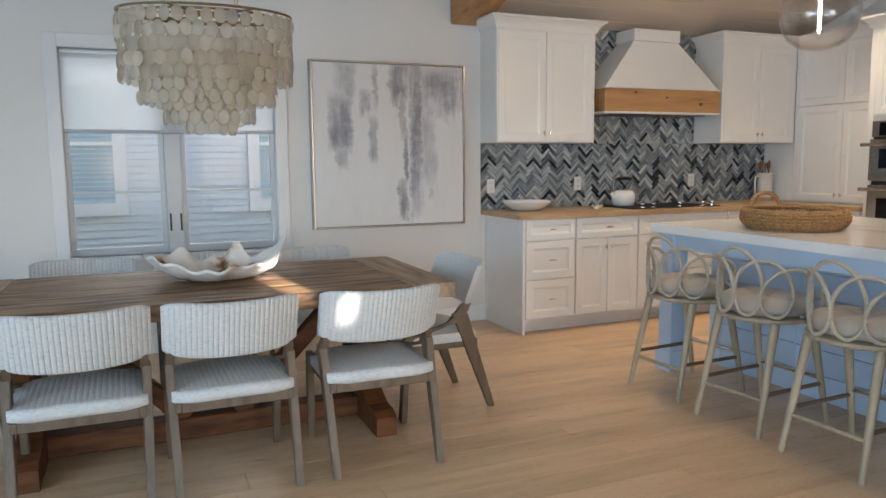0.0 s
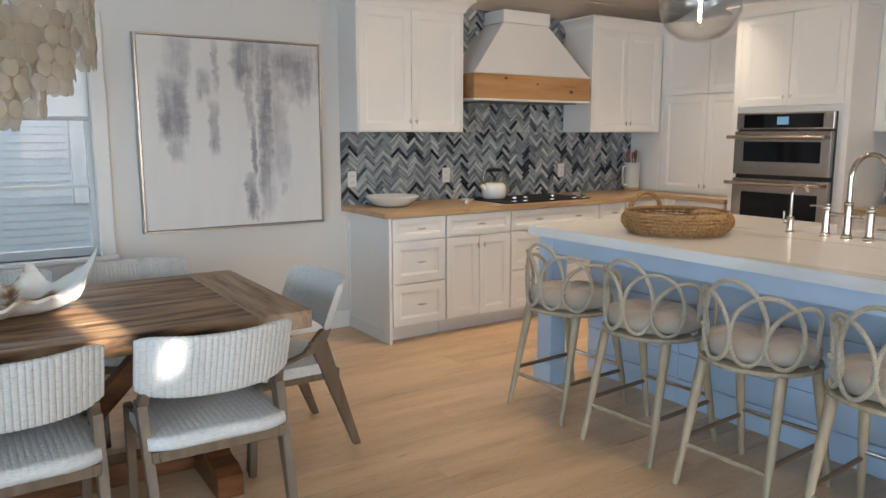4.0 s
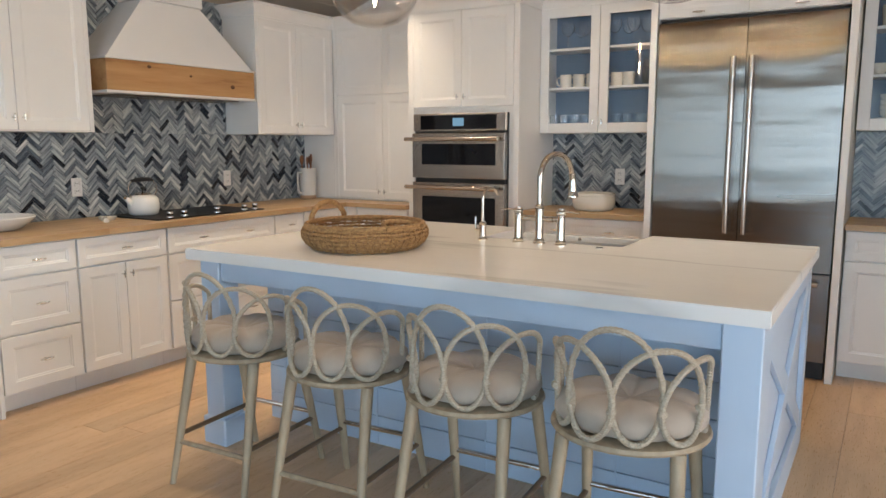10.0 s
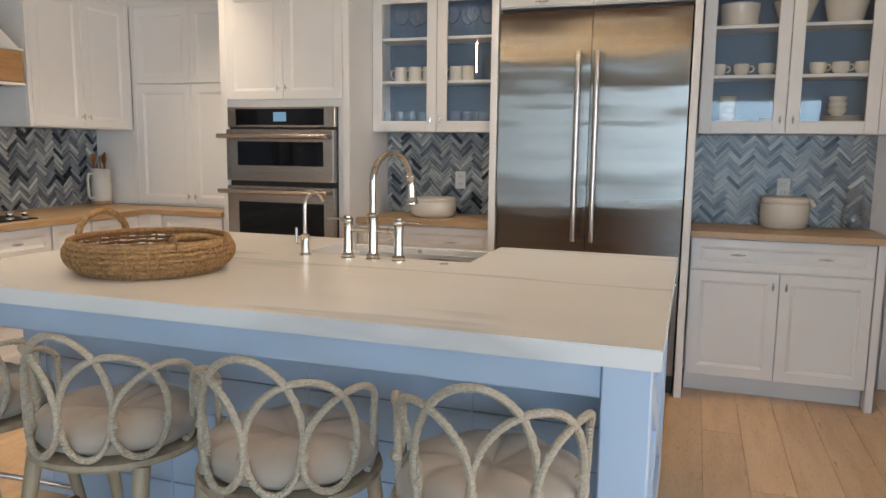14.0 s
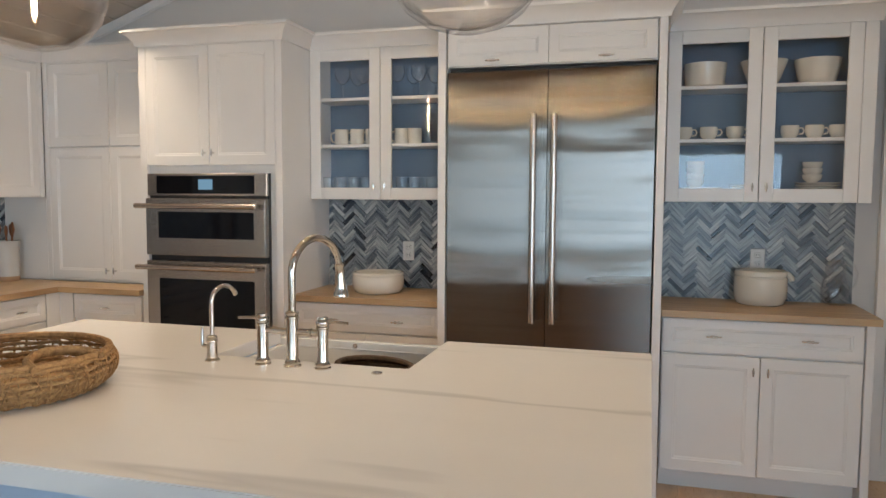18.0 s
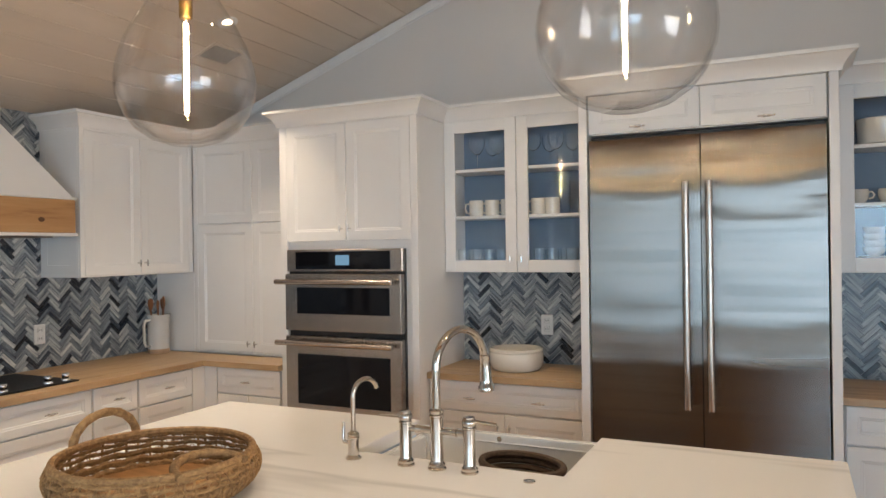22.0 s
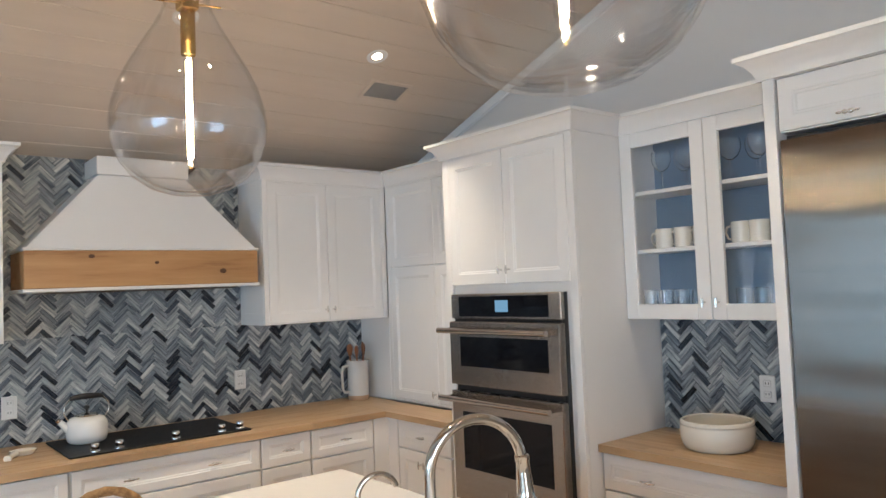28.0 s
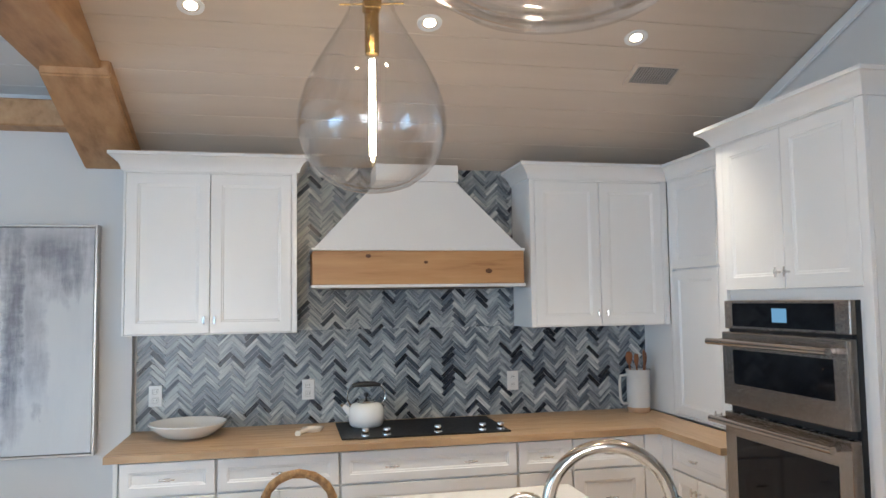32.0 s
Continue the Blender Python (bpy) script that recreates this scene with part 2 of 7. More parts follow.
M_WICKER = pbr("white_wicker", (0.74, 0.74, 0.74), rough=0.7, scale=75, stretch=(0.8, 0.8, 2.2), bump=0.8, bscale=150, bstretch=(0.5, 0.5, 3.0),
               stops=[(0.30, (0.42, 0.41, 0.395)), (0.42, (0.56, 0.555, 0.545)), (0.75, (0.64, 0.64, 0.635))])
M_STOOLWOOD = pbr("greywash_wood", (0.42, 0.34, 0.235), (0.29, 0.225, 0.15), rough=0.5, scale=7, stretch=(4, 4, 0.8), bump=0.12, bscale=60)
M_RATTAN = pbr("whitewashed_rattan", (0.49, 0.425, 0.335), (0.30, 0.25, 0.185), rough=0.6, scale=150, stretch=(0.7, 0.7, 1.6), bump=0.25, bscale=150)
M_BRONZED = pbr("bronzed_wood", (0.16, 0.105, 0.06), (0.10, 0.065, 0.035), rough=0.4, scale=9)
M_CUSHION = pbr("linen_cushion", (0.43, 0.365, 0.30), (0.375, 0.315, 0.26), rough=0.85, scale=8, bump=0.25, bscale=420, sheen=0.2)
M_QUARTZ = pbr("quartz", (0.72, 0.70, 0.665), rough=0.2, scale=0.55, stretch=(1.7, 0.2, 1), rvar=0.05,
               stops=[(0.30, (0.82, 0.80, 0.775)), (0.495, (0.81, 0.79, 0.765)), (0.515, (0.62, 0.605, 0.59)), (0.535, (0.80, 0.78, 0.755)), (0.75, (0.83, 0.81, 0.785))])
M_POLISHED = pbr("polished_steel", (0.74, 0.74, 0.75), (0.68, 0.68, 0.69), rough=0.14, metal=1, scale=5, rvar=0.04)
M_PULL = pbr("crystal_nickel", (0.86, 0.85, 0.83), (0.74, 0.73, 0.71), rough=0.2, metal=0.75, scale=60, rvar=0.06)
M_CHROME = pbr("polished_nickel", (0.64, 0.585, 0.52), (0.58, 0.53, 0.47), rough=0.12, metal=1, scale=4, rvar=0.04)
M_STEEL = pbr("brushed_steel", (0.255, 0.232, 0.210), (0.215, 0.198, 0.182), rough=0.26, metal=1, scale=1.2, stretch=(0.6, 0.6, 26), bump=0.9, bscale=1.6, bstretch=(0.25, 0.25, 5), rvar=0.03)


def upright_grain(m):
    """Brushed upright: the sheen spreads sideways."""
    N, L = m.node_tree.nodes, m.node_tree.links
    tg = N.new("ShaderNodeCombineXYZ")
    tg.inputs["Y"].default_value = 1.0
    N["Principled BSDF"].inputs["Anisotropic"].default_value = 1.0
    for n in N:
        if n.bl_idname == "ShaderNodeTexNoise" and n.inputs["Detail"].default_value == 4.0:
            n.inputs["Detail"].default_value = 1.6
    L.new(tg.outputs[0], N["Principled BSDF"].inputs["Tangent"])


upright_grain(M_STEEL)
# paler than the refrigerator's steel: the room's reflection is put into its colour
M_OVENSTEEL = pbr("oven_steel", (0.40, 0.355, 0.315), (0.35, 0.31, 0.275), rough=0.27, metal=1, scale=1.2, stretch=(0.6, 0.6, 20), rvar=0.03)
M_STEELBAR = pbr("handle_steel", (0.52, 0.46, 0.41), (0.45, 0.40, 0.36), rough=0.22, metal=1, scale=6)
M_BLACKGLASS = pbr("black_glass", (0.006, 0.006, 0.008), (0.004, 0.004, 0.006), rough=0.06, scale=4, rvar=0.02, spec=0.22)
M_HOB = pbr("matte_black_glass", (0.010, 0.010, 0.011), (0.007, 0.007, 0.008), rough=0.5, scale=30, rvar=0.1, spec=0.18)
M_BLACK = pbr("black_enamel", (0.015, 0.015, 0.016), (0.01, 0.01, 0.011), rough=0.4, scale=20)
M_BRASS = pbr("brass", (0.62, 0.40, 0.13), (0.54, 0.34, 0.10), rough=0.25, metal=1, scale=8)
M_CERAMIC = pbr("cream_ceramic", (0.74, 0.705, 0.635), (0.70, 0.66, 0.58), rough=0.22, scale=5, coat=0.4)
M_WHITEWARE = pbr("white_ceramic", (0.80, 0.79, 0.77), (0.76, 0.75, 0.73), rough=0.18, scale=5, coat=0.3)
M_PLASTIC = pbr("white_plastic", (0.76, 0.75, 0.73), (0.73, 0.72, 0.70), rough=0.35, scale=10)
M_UTENSIL = pbr("utensil_wood", (0.30, 0.12, 0.05), (0.22, 0.085, 0.035), rough=0.5, scale=12, stretch=(4, 4, 1))
# both panes mirror less than glass does, to dim the area lamps' reflections
M_GLASS = glass("clear_glass", face=0.028)
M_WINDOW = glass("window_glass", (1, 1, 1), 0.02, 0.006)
M_PENDANT = glass("pendant_glass", (0.993, 0.991, 0.987), 0.012, 0.045, 0.5)
M_TUMBLER = bpy.data.materials.new("drinking_glass")
M_TUMBLER.use_nodes = True
for key, val in (("Transmission Weight", 1.0), ("Roughness", 0.01), ("IOR", 1.48), ("Base Color", (0.97, 0.985, 0.99, 1))):
    M_TUMBLER.node_tree.nodes["Principled BSDF"].inputs[key].default_value = val
M_FILAMENT = glow("filament_glow", (1.0, 0.72, 0.42), 80.0)
M_LAMP = glow("lamp_glow", (1.0, 0.84, 0.62), 4.0)
M_DISPLAY = glow("display_glow", (0.35, 0.62, 0.85), 0.13)
M_GROUT = pbr("grout", (0.46, 0.47, 0.48), (0.40, 0.41, 0.42), rough=0.85, scale=20)
TILE_STOPS = [(0.0, (0.010, 0.014, 0.022)), (0.085, (0.024, 0.032, 0.047)), (0.13, (0.105, 0.126, 0.155)), (0.30, (0.215, 0.242, 0.268)), (0.70, (0.32, 0.345, 0.362)), (1.0, (0.50, 0.51, 0.51))]


def tile_material(name, island, lean):
    m = pbr(name, (0.4, 0.4, 0.4), rough=0.27, scale=9, stretch=(1, 1, 1), rvar=0.1, bump=0.12, bscale=35, rand=0.04, island=island)
    N, L = m.node_tree.nodes, m.node_tree.links
    mp = next(n for n in N if n.bl_idname == "ShaderNodeMapping")
    mp.vector_type = "TEXTURE"          # veins run along each tile
    mp.inputs["Rotation"].default_value = (0, radians(lean), 0)
    mp.inputs["Scale"].default_value = (1.8, 1, 0.13)
    src = next(n for n in N if n.bl_idname == ("ShaderNodeNewGeometry" if island else "ShaderNodeObjectInfo"))
    rp = N.new("ShaderNodeValToRGB")
    ramp_set(rp, TILE_STOPS)
    L.new(src.outputs["Random Per Island" if island else "Random"], rp.inputs["Fac"])
    streak = N.new("ShaderNodeMix")
    streak.data_type, streak.blend_type = "RGBA", "OVERLAY"
    streak.inputs["Factor"].default_value = 0.85
    nz = next(n for n in N if n.bl_idname == "ShaderNodeTexNoise")
    grey = N.new("ShaderNodeValToRGB")
    ramp_set(grey, [(0.36, (0.10, 0.12, 0.15)), (0.47, (0.40, 0.41, 0.42)), (0.64, (0.76, 0.76, 0.73))])
    L.new(nz.outputs["Fac"], grey.inputs["Fac"])
    L.new(rp.outputs[0], streak.inputs["A"])
    L.new(grey.outputs[0], streak.inputs["B"])
    L.new(streak.outputs["Result"], N["Principled BSDF"].inputs["Base Color"])
    return m


M_TILE = {up: tile_material("marble_tile", False, 45 if up else -45) for up in (False, True)}
M_TILEJ = {up: tile_material("marble_tile_far", True, 45 if up else -45) for up in (False, True)}

# ---- small mesh kit ----


def box(bm, x0, x1, y0, y1, z0, z1, bevel=0.0, seg=1):
    r = bmesh.ops.create_cube(bm, size=1)
    vs = r["verts"]
    for v in vs:
        v.co = ((x0 + x1) / 2 + v.co.x * (x1 - x0), (y0 + y1) / 2 + v.co.y * (y1 - y0), (z0 + z1) / 2 + v.co.z * (z1 - z0))
    if bevel:
        es = list({e for v in vs for e in v.link_edges})
        bmesh.ops.bevel(bm, geom=es, offset=bevel, segments=seg, profile=0.6, affect="EDGES")
    return bm


def boxes(*rows, bevel=0.0, seg=1):
    bm = bmesh.new()
    for r in rows:
        box(bm, *r, bevel=bevel, seg=seg)
    return bm


def lathe(profile, n=32, squash=1.0):
    """A turned body from (radius, z) pairs."""
    bm = bmesh.new()
    rings = []
    for r, z in profile:
        if r < 1e-5:
            rings.append([bm.verts.new((0, 0, z))])
        else:
            rings.append([bm.verts.new((r * math.cos(2 * math.pi * i / n), squash * r * math.sin(2 * math.pi * i / n), z)) for i in range(n)])
    for a, b in zip(rings, rings[1:]):
        for i in range(n):
            j = (i + 1) % n
            if len(a) == 1 and len(b) == 1:
                continue
            if len(a) == 1:
                bm.faces.new((a[0], b[i], b[j]))
            elif len(b) == 1:
                bm.faces.new((a[i], a[j], b[0]))
            else:
                bm.faces.new((a[i], a[j], b[j], b[i]))
    bmesh.ops.recalc_face_normals(bm, faces=bm.faces[:])
    return bm


def tube(points, radius, n=10, closed=False, bm=None):
    """A round bar along points; radius a number or one per point."""
    bm = bm or bmesh.new()
    pts = [Vector(p) for p in points]
    k = len(pts)
    rad = radius if isinstance(radius, (list, tuple)) else [radius] * k
    rings, side = [], None
    for i, p in enumerate(pts):
        a = pts[(i - 1) % k] if closed or i else p
        b = pts[(i + 1) % k] if closed or i < k - 1 else p
        d = (b - a).normalized()
        if side is None:
            side = d.cross(Vector((0, 0, 1)) if abs(d.z) < 0.9 else Vector((1, 0, 0))).normalized()
        side = (side - d * side.dot(d)).normalized()
        up = d.cross(side)
        rings.append([bm.verts.new(p + rad[i] * (side * math.cos(2 * math.pi * j / n) + up * math.sin(2 * math.pi * j / n))) for j in range(n)])
    for i in range(k if closed else k - 1):
        a, b = rings[i], rings[(i + 1) % k]
        for j in range(n):
            bm.faces.new((a[j], a[(j + 1) % n], b[(j + 1) % n], b[j]))
    if not closed:
        bm.faces.new(rings[0][::-1])
        bm.faces.new(rings[-1])
    bmesh.ops.recalc_face_normals(bm, faces=bm.faces[:])
    return bm


def sweep(bm, outline, a, b):
    """A moulding: an outline of points swept from corner set a to corner set b (functions of the outline's point)."""
    ra = [bm.verts.new(a(p)) for p in outline]
    rb = [bm.verts.new(b(p)) for p in outline]
    n = len(outline)
    for i in range(n):
        j = (i + 1) % n
        bm.faces.new((ra[i], ra[j], rb[j], rb[i]))
    bm.faces.new(ra[::-1])
    bm.faces.new(rb)
    return bm


def shift(bm, m):
    bmesh.ops.transform(bm, matrix=m, verts=bm.verts[:])
    return bm


def smooth(bm, angle=40):
    lim = radians(angle)
    for f in bm.faces:
        f.smooth = True
    for e in bm.edges:
        e.smooth = len(e.link_faces) == 2 and e.calc_face_angle(3.2) < lim
    return bm


def as_mesh(name, bm, material):
    me = bpy.data.meshes.new(name)
    bm.to_mesh(me)
    bm.free()
    me.materials.append(material)
    return me


def part(name, bm, material, parent, label="", soft=False, at=None):
    """One mesh object under a thing or under a part."""
    if soft:
        smooth(bm)
    ob = new(name, as_mesh(name, bm, material))
    ob.parent = parent
    if at is not None:
        ob.matrix_basis = at
    return tagged(ob, label) if label else ob


def solid(name, bm, material, label="", category="", group="", kind="", soft=False):
    """A thing, or a piece of the setting, made of one mesh."""
    if soft:
        smooth(bm)
    return tagged(new(name, as_mesh(name, bm, material)), label, category, group, kind)


def empty(name, m, label, category, group=""):
    ob = new(name)
    ob.empty_display_size = 0.1
    ob.matrix_basis = m
    return tagged(ob, label, category, group)

# ---- the shell of the room ----
RIDGE = 0.6


def ceil_z(y):
    return 2.42 + 0.36 * (5.3 - max(y, RIDGE))


def holed_wall(axis, a, b, u0, u1, z0, z1, holes):
    """Boxes that leave rectangular holes (u0, u1, z0, z1) free; axis is the wall's thin direction, from a to b."""
    bm = bmesh.new()

    def put(p, q, r, s):
        if q - p > 1e-4 and s - r > 1e-4:
            box(bm, *((a, b, p, q, r, s) if axis == "x" else (p, q, a, b, r, s)))
    at = u0
    for h in sorted(holes):
        put(at, h[0], z0, z1)
        put(h[0], h[1], z0, h[2])
        put(h[0], h[1], h[3], z1)
        at = h[1]
    put(at, u1, z0, z1)
    return bm


def gable(bm, x0, x1):
    ys = [WY + 0.15, 5.3, RIDGE, -2.9, YS - 0.15]
    lo = [(y, 2.42) for y in (WY + 0.15, YS - 0.15)]
    top = [(y, ceil_z(y) + 0.4) for y in ys]
    ring = [lo[0], *top, lo[1]]
    fa = [bm.verts.new((x0, y, z)) for y, z in ring]
    fb = [bm.verts.new((x1, y, z)) for y, z in ring]
    n = len(ring)
    for i in range(n):
        bm.faces.new((fa[i], fa[(i + 1) % n], fb[(i + 1) % n], fb[i]))
    bm.faces.new(fa[::-1])
    bm.faces.new(fb)
    bmesh.ops.recalc_face_normals(bm, faces=bm.faces[:])


WIN = (-0.221, 1.135, 0.707, 2.062)
solid("wall_north", boxes((2.757, WX + 0.15, WY, WY + 0.15, -0.1, 2.77)), M_WALL, "pale grey painted wall behind the range", "wall", kind="structure")
bm = holed_wall("y", WD, WD + 0.15, XW - 0.15, 2.7565, -0.1, 2.77, [WIN])
box(bm, 2.7566, 2.7995, WD, WY - 0.001, -0.1, 0.887)
solid("wall_dining", bm, M_WALL, "pale grey painted wall behind the picture and the window", "wall", kind="structure")
bm = holed_wall("x", WX, WX + 0.15, YS - 0.15, WY, -0.1, 2.42, [])
gable(bm, WX, WX + 0.15)
solid("wall_east", bm, M_WALL, "pale grey gable wall behind oven and refrigerator", "wall", kind="structure")
bm = holed_wall("x", XW - 0.15, XW, YS - 0.15, WY, -0.1, 2.42, [(-2.7, -0.95, 0.18, 2.3), (-0.85, 0.9, 0.18, 2.3), (1.2, 2.75, 0.18, 2.3), (2.85, 4.4, 0.18, 2.3)])
gable(bm, XW - 0.15, XW)
solid("wall_west", bm, M_WALL, "pale grey wall with wide windows", "wall", kind="structure")
# slits added so that sun falls in patches on table and chair
SLITS = [(1.483, 1.618, 3.45, 3.86), (1.619, 1.690, 3.29, 3.45)]
solid("wall_south", holed_wall("y", YS - 0.15, YS, XW - 0.15, WX + 0.15, -0.1, 2.9, [(-1.9, 0.7, 0.4, 2.3), (1.25, 2.95, 0.25, 2.3)]), M_WALL,
      "unseen pale grey wall with openings for the fill lamps", "wall", kind="structure")
solid("wall_south_upper", holed_wall("y", YS - 0.15, YS, XW - 0.15, WX + 0.15, 2.9, 4.5, SLITS), M_WALL, "unseen pale grey upper wall with slits that shape the sun patches", "wall", kind="structure")
# slab added out of view to keep sun from the low south openings
solid("sun_block_slab", boxes((XW - 0.5, WX + 0.5, YS - 5.6, YS - 0.16, 2.62, 2.74)), M_TRIM, "unseen white slab added to keep sun out of the south openings", "roof", kind="structure")
for i in range(4, 11):
    z = 2.62 + i * 0.18
    if z < 4.4:
        solid("gable_board", boxes((XW + 0.001, XW + 0.02, YS + 0.3, 5.0 - 0.47 * i, z, z + 0.174), bevel=0.003), M_GABLE, "honey-brown timber board cladding the gable", "board", "boards of the far gable")

# wall added out of view to shade the units right of the refrigerator
solid("shading_wall_east", boxes((3.4, WX, -1.2, -1.05, -0.1, 2.6)), M_WALL, "unseen pale grey wall added to shade the units beside the refrigerator", "wall", kind="structure")
# unseen shield between lamps, dining end and right-hand units
solid("shading_wall_west", boxes((0.95, 1.10, YS, -0.2, -0.1, 2.6)), M_WALL, "unseen pale grey wall added to shade dining end and right-hand units", "wall", kind="structure")

# raised roof over the room, added unseen to shade the neighbour's siding
bm = bmesh.new()
for y0, z0, y1, z1 in ((6.1, 2.95, 0.6, 6.0), (0.6, 6.0, -3.4, 4.95)):
    q = [bm.verts.new(p) for p in ((XW - 0.5, y0, z0), (WX + 0.5, y0, z0), (WX + 0.5, y1, z1), (XW - 0.5, y1, z1), (XW - 0.5, y0, z0 + 0.14), (WX + 0.5, y0, z0 + 0.14), (WX + 0.5, y1, z1 + 0.14), (XW - 0.5, y1, z1 + 0.14))]
    for f in ((0, 1, 2, 3), (7, 6, 5, 4), (0, 4, 5, 1), (2, 6, 7, 3), (1, 5, 6, 2), (3, 7, 4, 0)):
        bm.faces.new([q[i] for i in f])
bmesh.ops.recalc_face_normals(bm, faces=bm.faces[:])
solid("roof", bm, pbr("shade_roof_dark", (0.10, 0.10, 0.105), (0.06, 0.06, 0.065), rough=0.9, scale=12), "unseen raised roof added to shade the neighbour's siding", "roof", kind="structure")

# boards of the sloping ceilings, running along x


def board_ceiling(name, x0, x1, lift, material, label):
    bm = bmesh.new()
    step = 0.18
    sec = math.sqrt(1 + 0.36 ** 2)
    y, k = 5.34, 0
    while y > YS - 0.12:
        y2 = y - step / sec
        gap = 0.006
        for (ya, yb, dz) in ((y, y2 + gap, 0.0), (y2 + gap, y2, 0.014)):
            za, zb = ceil_z(ya) + lift + dz, ceil_z(yb) + lift + dz
            q = [bm.verts.new(p) for p in ((x0, ya, za), (x1, ya, za), (x1, yb, zb), (x0, yb, zb), (x0, ya, za + 0.05), (x1, ya, za + 0.05), (x1, yb, zb + 0.05), (x0, yb, zb + 0.05))]
            for f in ((0, 1, 2, 3), (7, 6, 5, 4), (0, 4, 5, 1), (2, 6, 7, 3), (1, 5, 6, 2), (3, 7, 4, 0)):
                bm.faces.new([q[i] for i in f])
        y = y2
    bmesh.ops.recalc_face_normals(bm, faces=bm.faces[:])
    return solid(name, bm, material, label, "ceiling", kind="structure")


board_ceiling("ceiling", 2.62, WX, 0.0, M_CEIL, "pale beige tongue and groove boards on a sloping ceiling")
board_ceiling("ceiling_dining", XW, 2.62, 0.33, M_WALL, "white painted boards on the sloping dining ceiling")


def slope_bar(x0, x1, drop, height, ya, yb):
    """A straight bar under the slope between ya and yb; its underside lies drop below the ceiling."""
    bm = bmesh.new()
    q = []
    for y in (ya, yb):
        z = ceil_z(y) - drop
        q += [bm.verts.new((x0, y, z)), bm.verts.new((x1, y, z)), bm.verts.new((x1, y, z + height)), bm.verts.new((x0, y, z + height))]
    for f in ((0, 1, 2, 3), (7, 6, 5, 4), (0, 4, 5, 1), (1, 5, 6, 2), (2, 6, 7, 3), (3, 7, 4, 0)):
        bm.faces.new([q[i] for i in f])
    bmesh.ops.recalc_face_normals(bm, faces=bm.faces[:])
    bmesh.ops.bevel(bm, geom=bm.edges[:], offset=0.008, segments=2, affect="EDGES")
    return bm


# boards added to stop sun leaking between the two ceiling heights
for ya, yb in ((5.3, RIDGE), (RIDGE, YS)):
    solid("ceiling_sun_stop", slope_bar(2.59, 2.635, 0.012, 0.43, ya, yb), M_WALL, "unseen white board between the two ceilings, added to stop a sun leak", "ceiling", kind="structure")
rafter = empty("rafter_beam", pose(2.61, 5.3, 2.4), "rough honey-brown timber tie beam and rafter foot under the ceiling", "beam")
back = pose(-2.61, -5.3, -2.4)
part("rafter_foot", slope_bar(2.50, 2.80, 0.075, 0.30, 5.245, 4.45), M_BEAM, rafter, at=back)
part("tie_beam", boxes((2.47, 2.755, YS + 0.002, 5.09, 2.69, 3.0), bevel=0.01, seg=2), M_BEAM, rafter, "wide level timber tie beam", at=back)
bm = bmesh.new()
sweep(bm, [(2.53, 2.59), (2.615, 2.457), (2.79, 2.457), (2.795, 2.59)], lambda p: (p[0], 4.98, p[1]), lambda p: (p[0], WD - 0.002, p[1]))
bmesh.ops.recalc_face_normals(bm, faces=bm.faces[:])
bmesh.ops.bevel(bm, geom=bm.edges[:], offset=0.006, segments=2, affect="EDGES")
part("corbel", bm, M_BEAM, rafter, at=back)
solid("wall_plate_beam", boxes((XW, 2.498, 5.10, WD - 0.002, 2.564, 2.71), bevel=0.008), M_BEAM, "honey-brown timber beam along the top of the wall", "beam")
# gable trim and cornice
bm = slope_bar(WX - 0.02, WX - 0.001, 0.075, 0.07, 5.28, RIDGE)
solid("trim", bm, M_TRIM, "white board trim along the gable", "trim", kind="structure")
solid("trim", slope_bar(WX - 0.02, WX - 0.001, 0.075, 0.07, RIDGE, YS), M_TRIM, "white board trim along the gable", "trim", kind="structure")

# baseboards
for nm, r in (("baseboard", (XW, 2.798, WD - 0.018, WD - 0.001, FLOOR, 0.15)), ("baseboard", (XW + 0.001, XW + 0.018, YS, WD - 0.02, FLOOR, 0.15)),
              ("baseboard", (XW + 0.02, WX - 0.02, YS + 0.001, YS + 0.018, FLOOR, 0.15)), ("baseboard", (WX - 0.018, WX - 0.001, YS + 0.02, -1.22, FLOOR, 0.15))):
    solid(nm, boxes(r, bevel=0.004), M_TRIM, "white painted baseboard along the wall", "baseboard", kind="structure")

# dining window: frame, sashes, glass, sill, casing, roller blind
w = empty("window_1", pose(0.46, WD, WIN[2]), "white double casement window with a half-drawn roller blind above a neighbour's siding", "window")
w["kind"] = "structure"
wb = pose(-0.46, -WD, -WIN[2])
x0, x1, z0, z1 = WIN
for r in ((x0 - 0.085, x0, WD - 0.02, WD - 0.001, z0 - 0.02, z1 + 0.09), (x1, x1 + 0.085, WD - 0.02, WD - 0.001, z0 - 0.02, z1 + 0.09), (x0, x1, WD - 0.02, WD - 0.001, z1, z1 + 0.09)):
    part("casing", boxes(r, bevel=0.004), M_CASING, w, at=wb)
part("window_sill", boxes((x0 - 0.1, x1 + 0.1, WD - 0.035, WD + 0.1, z0 - 0.03, z0), bevel=0.006), M_TRIM, w, at=wb)
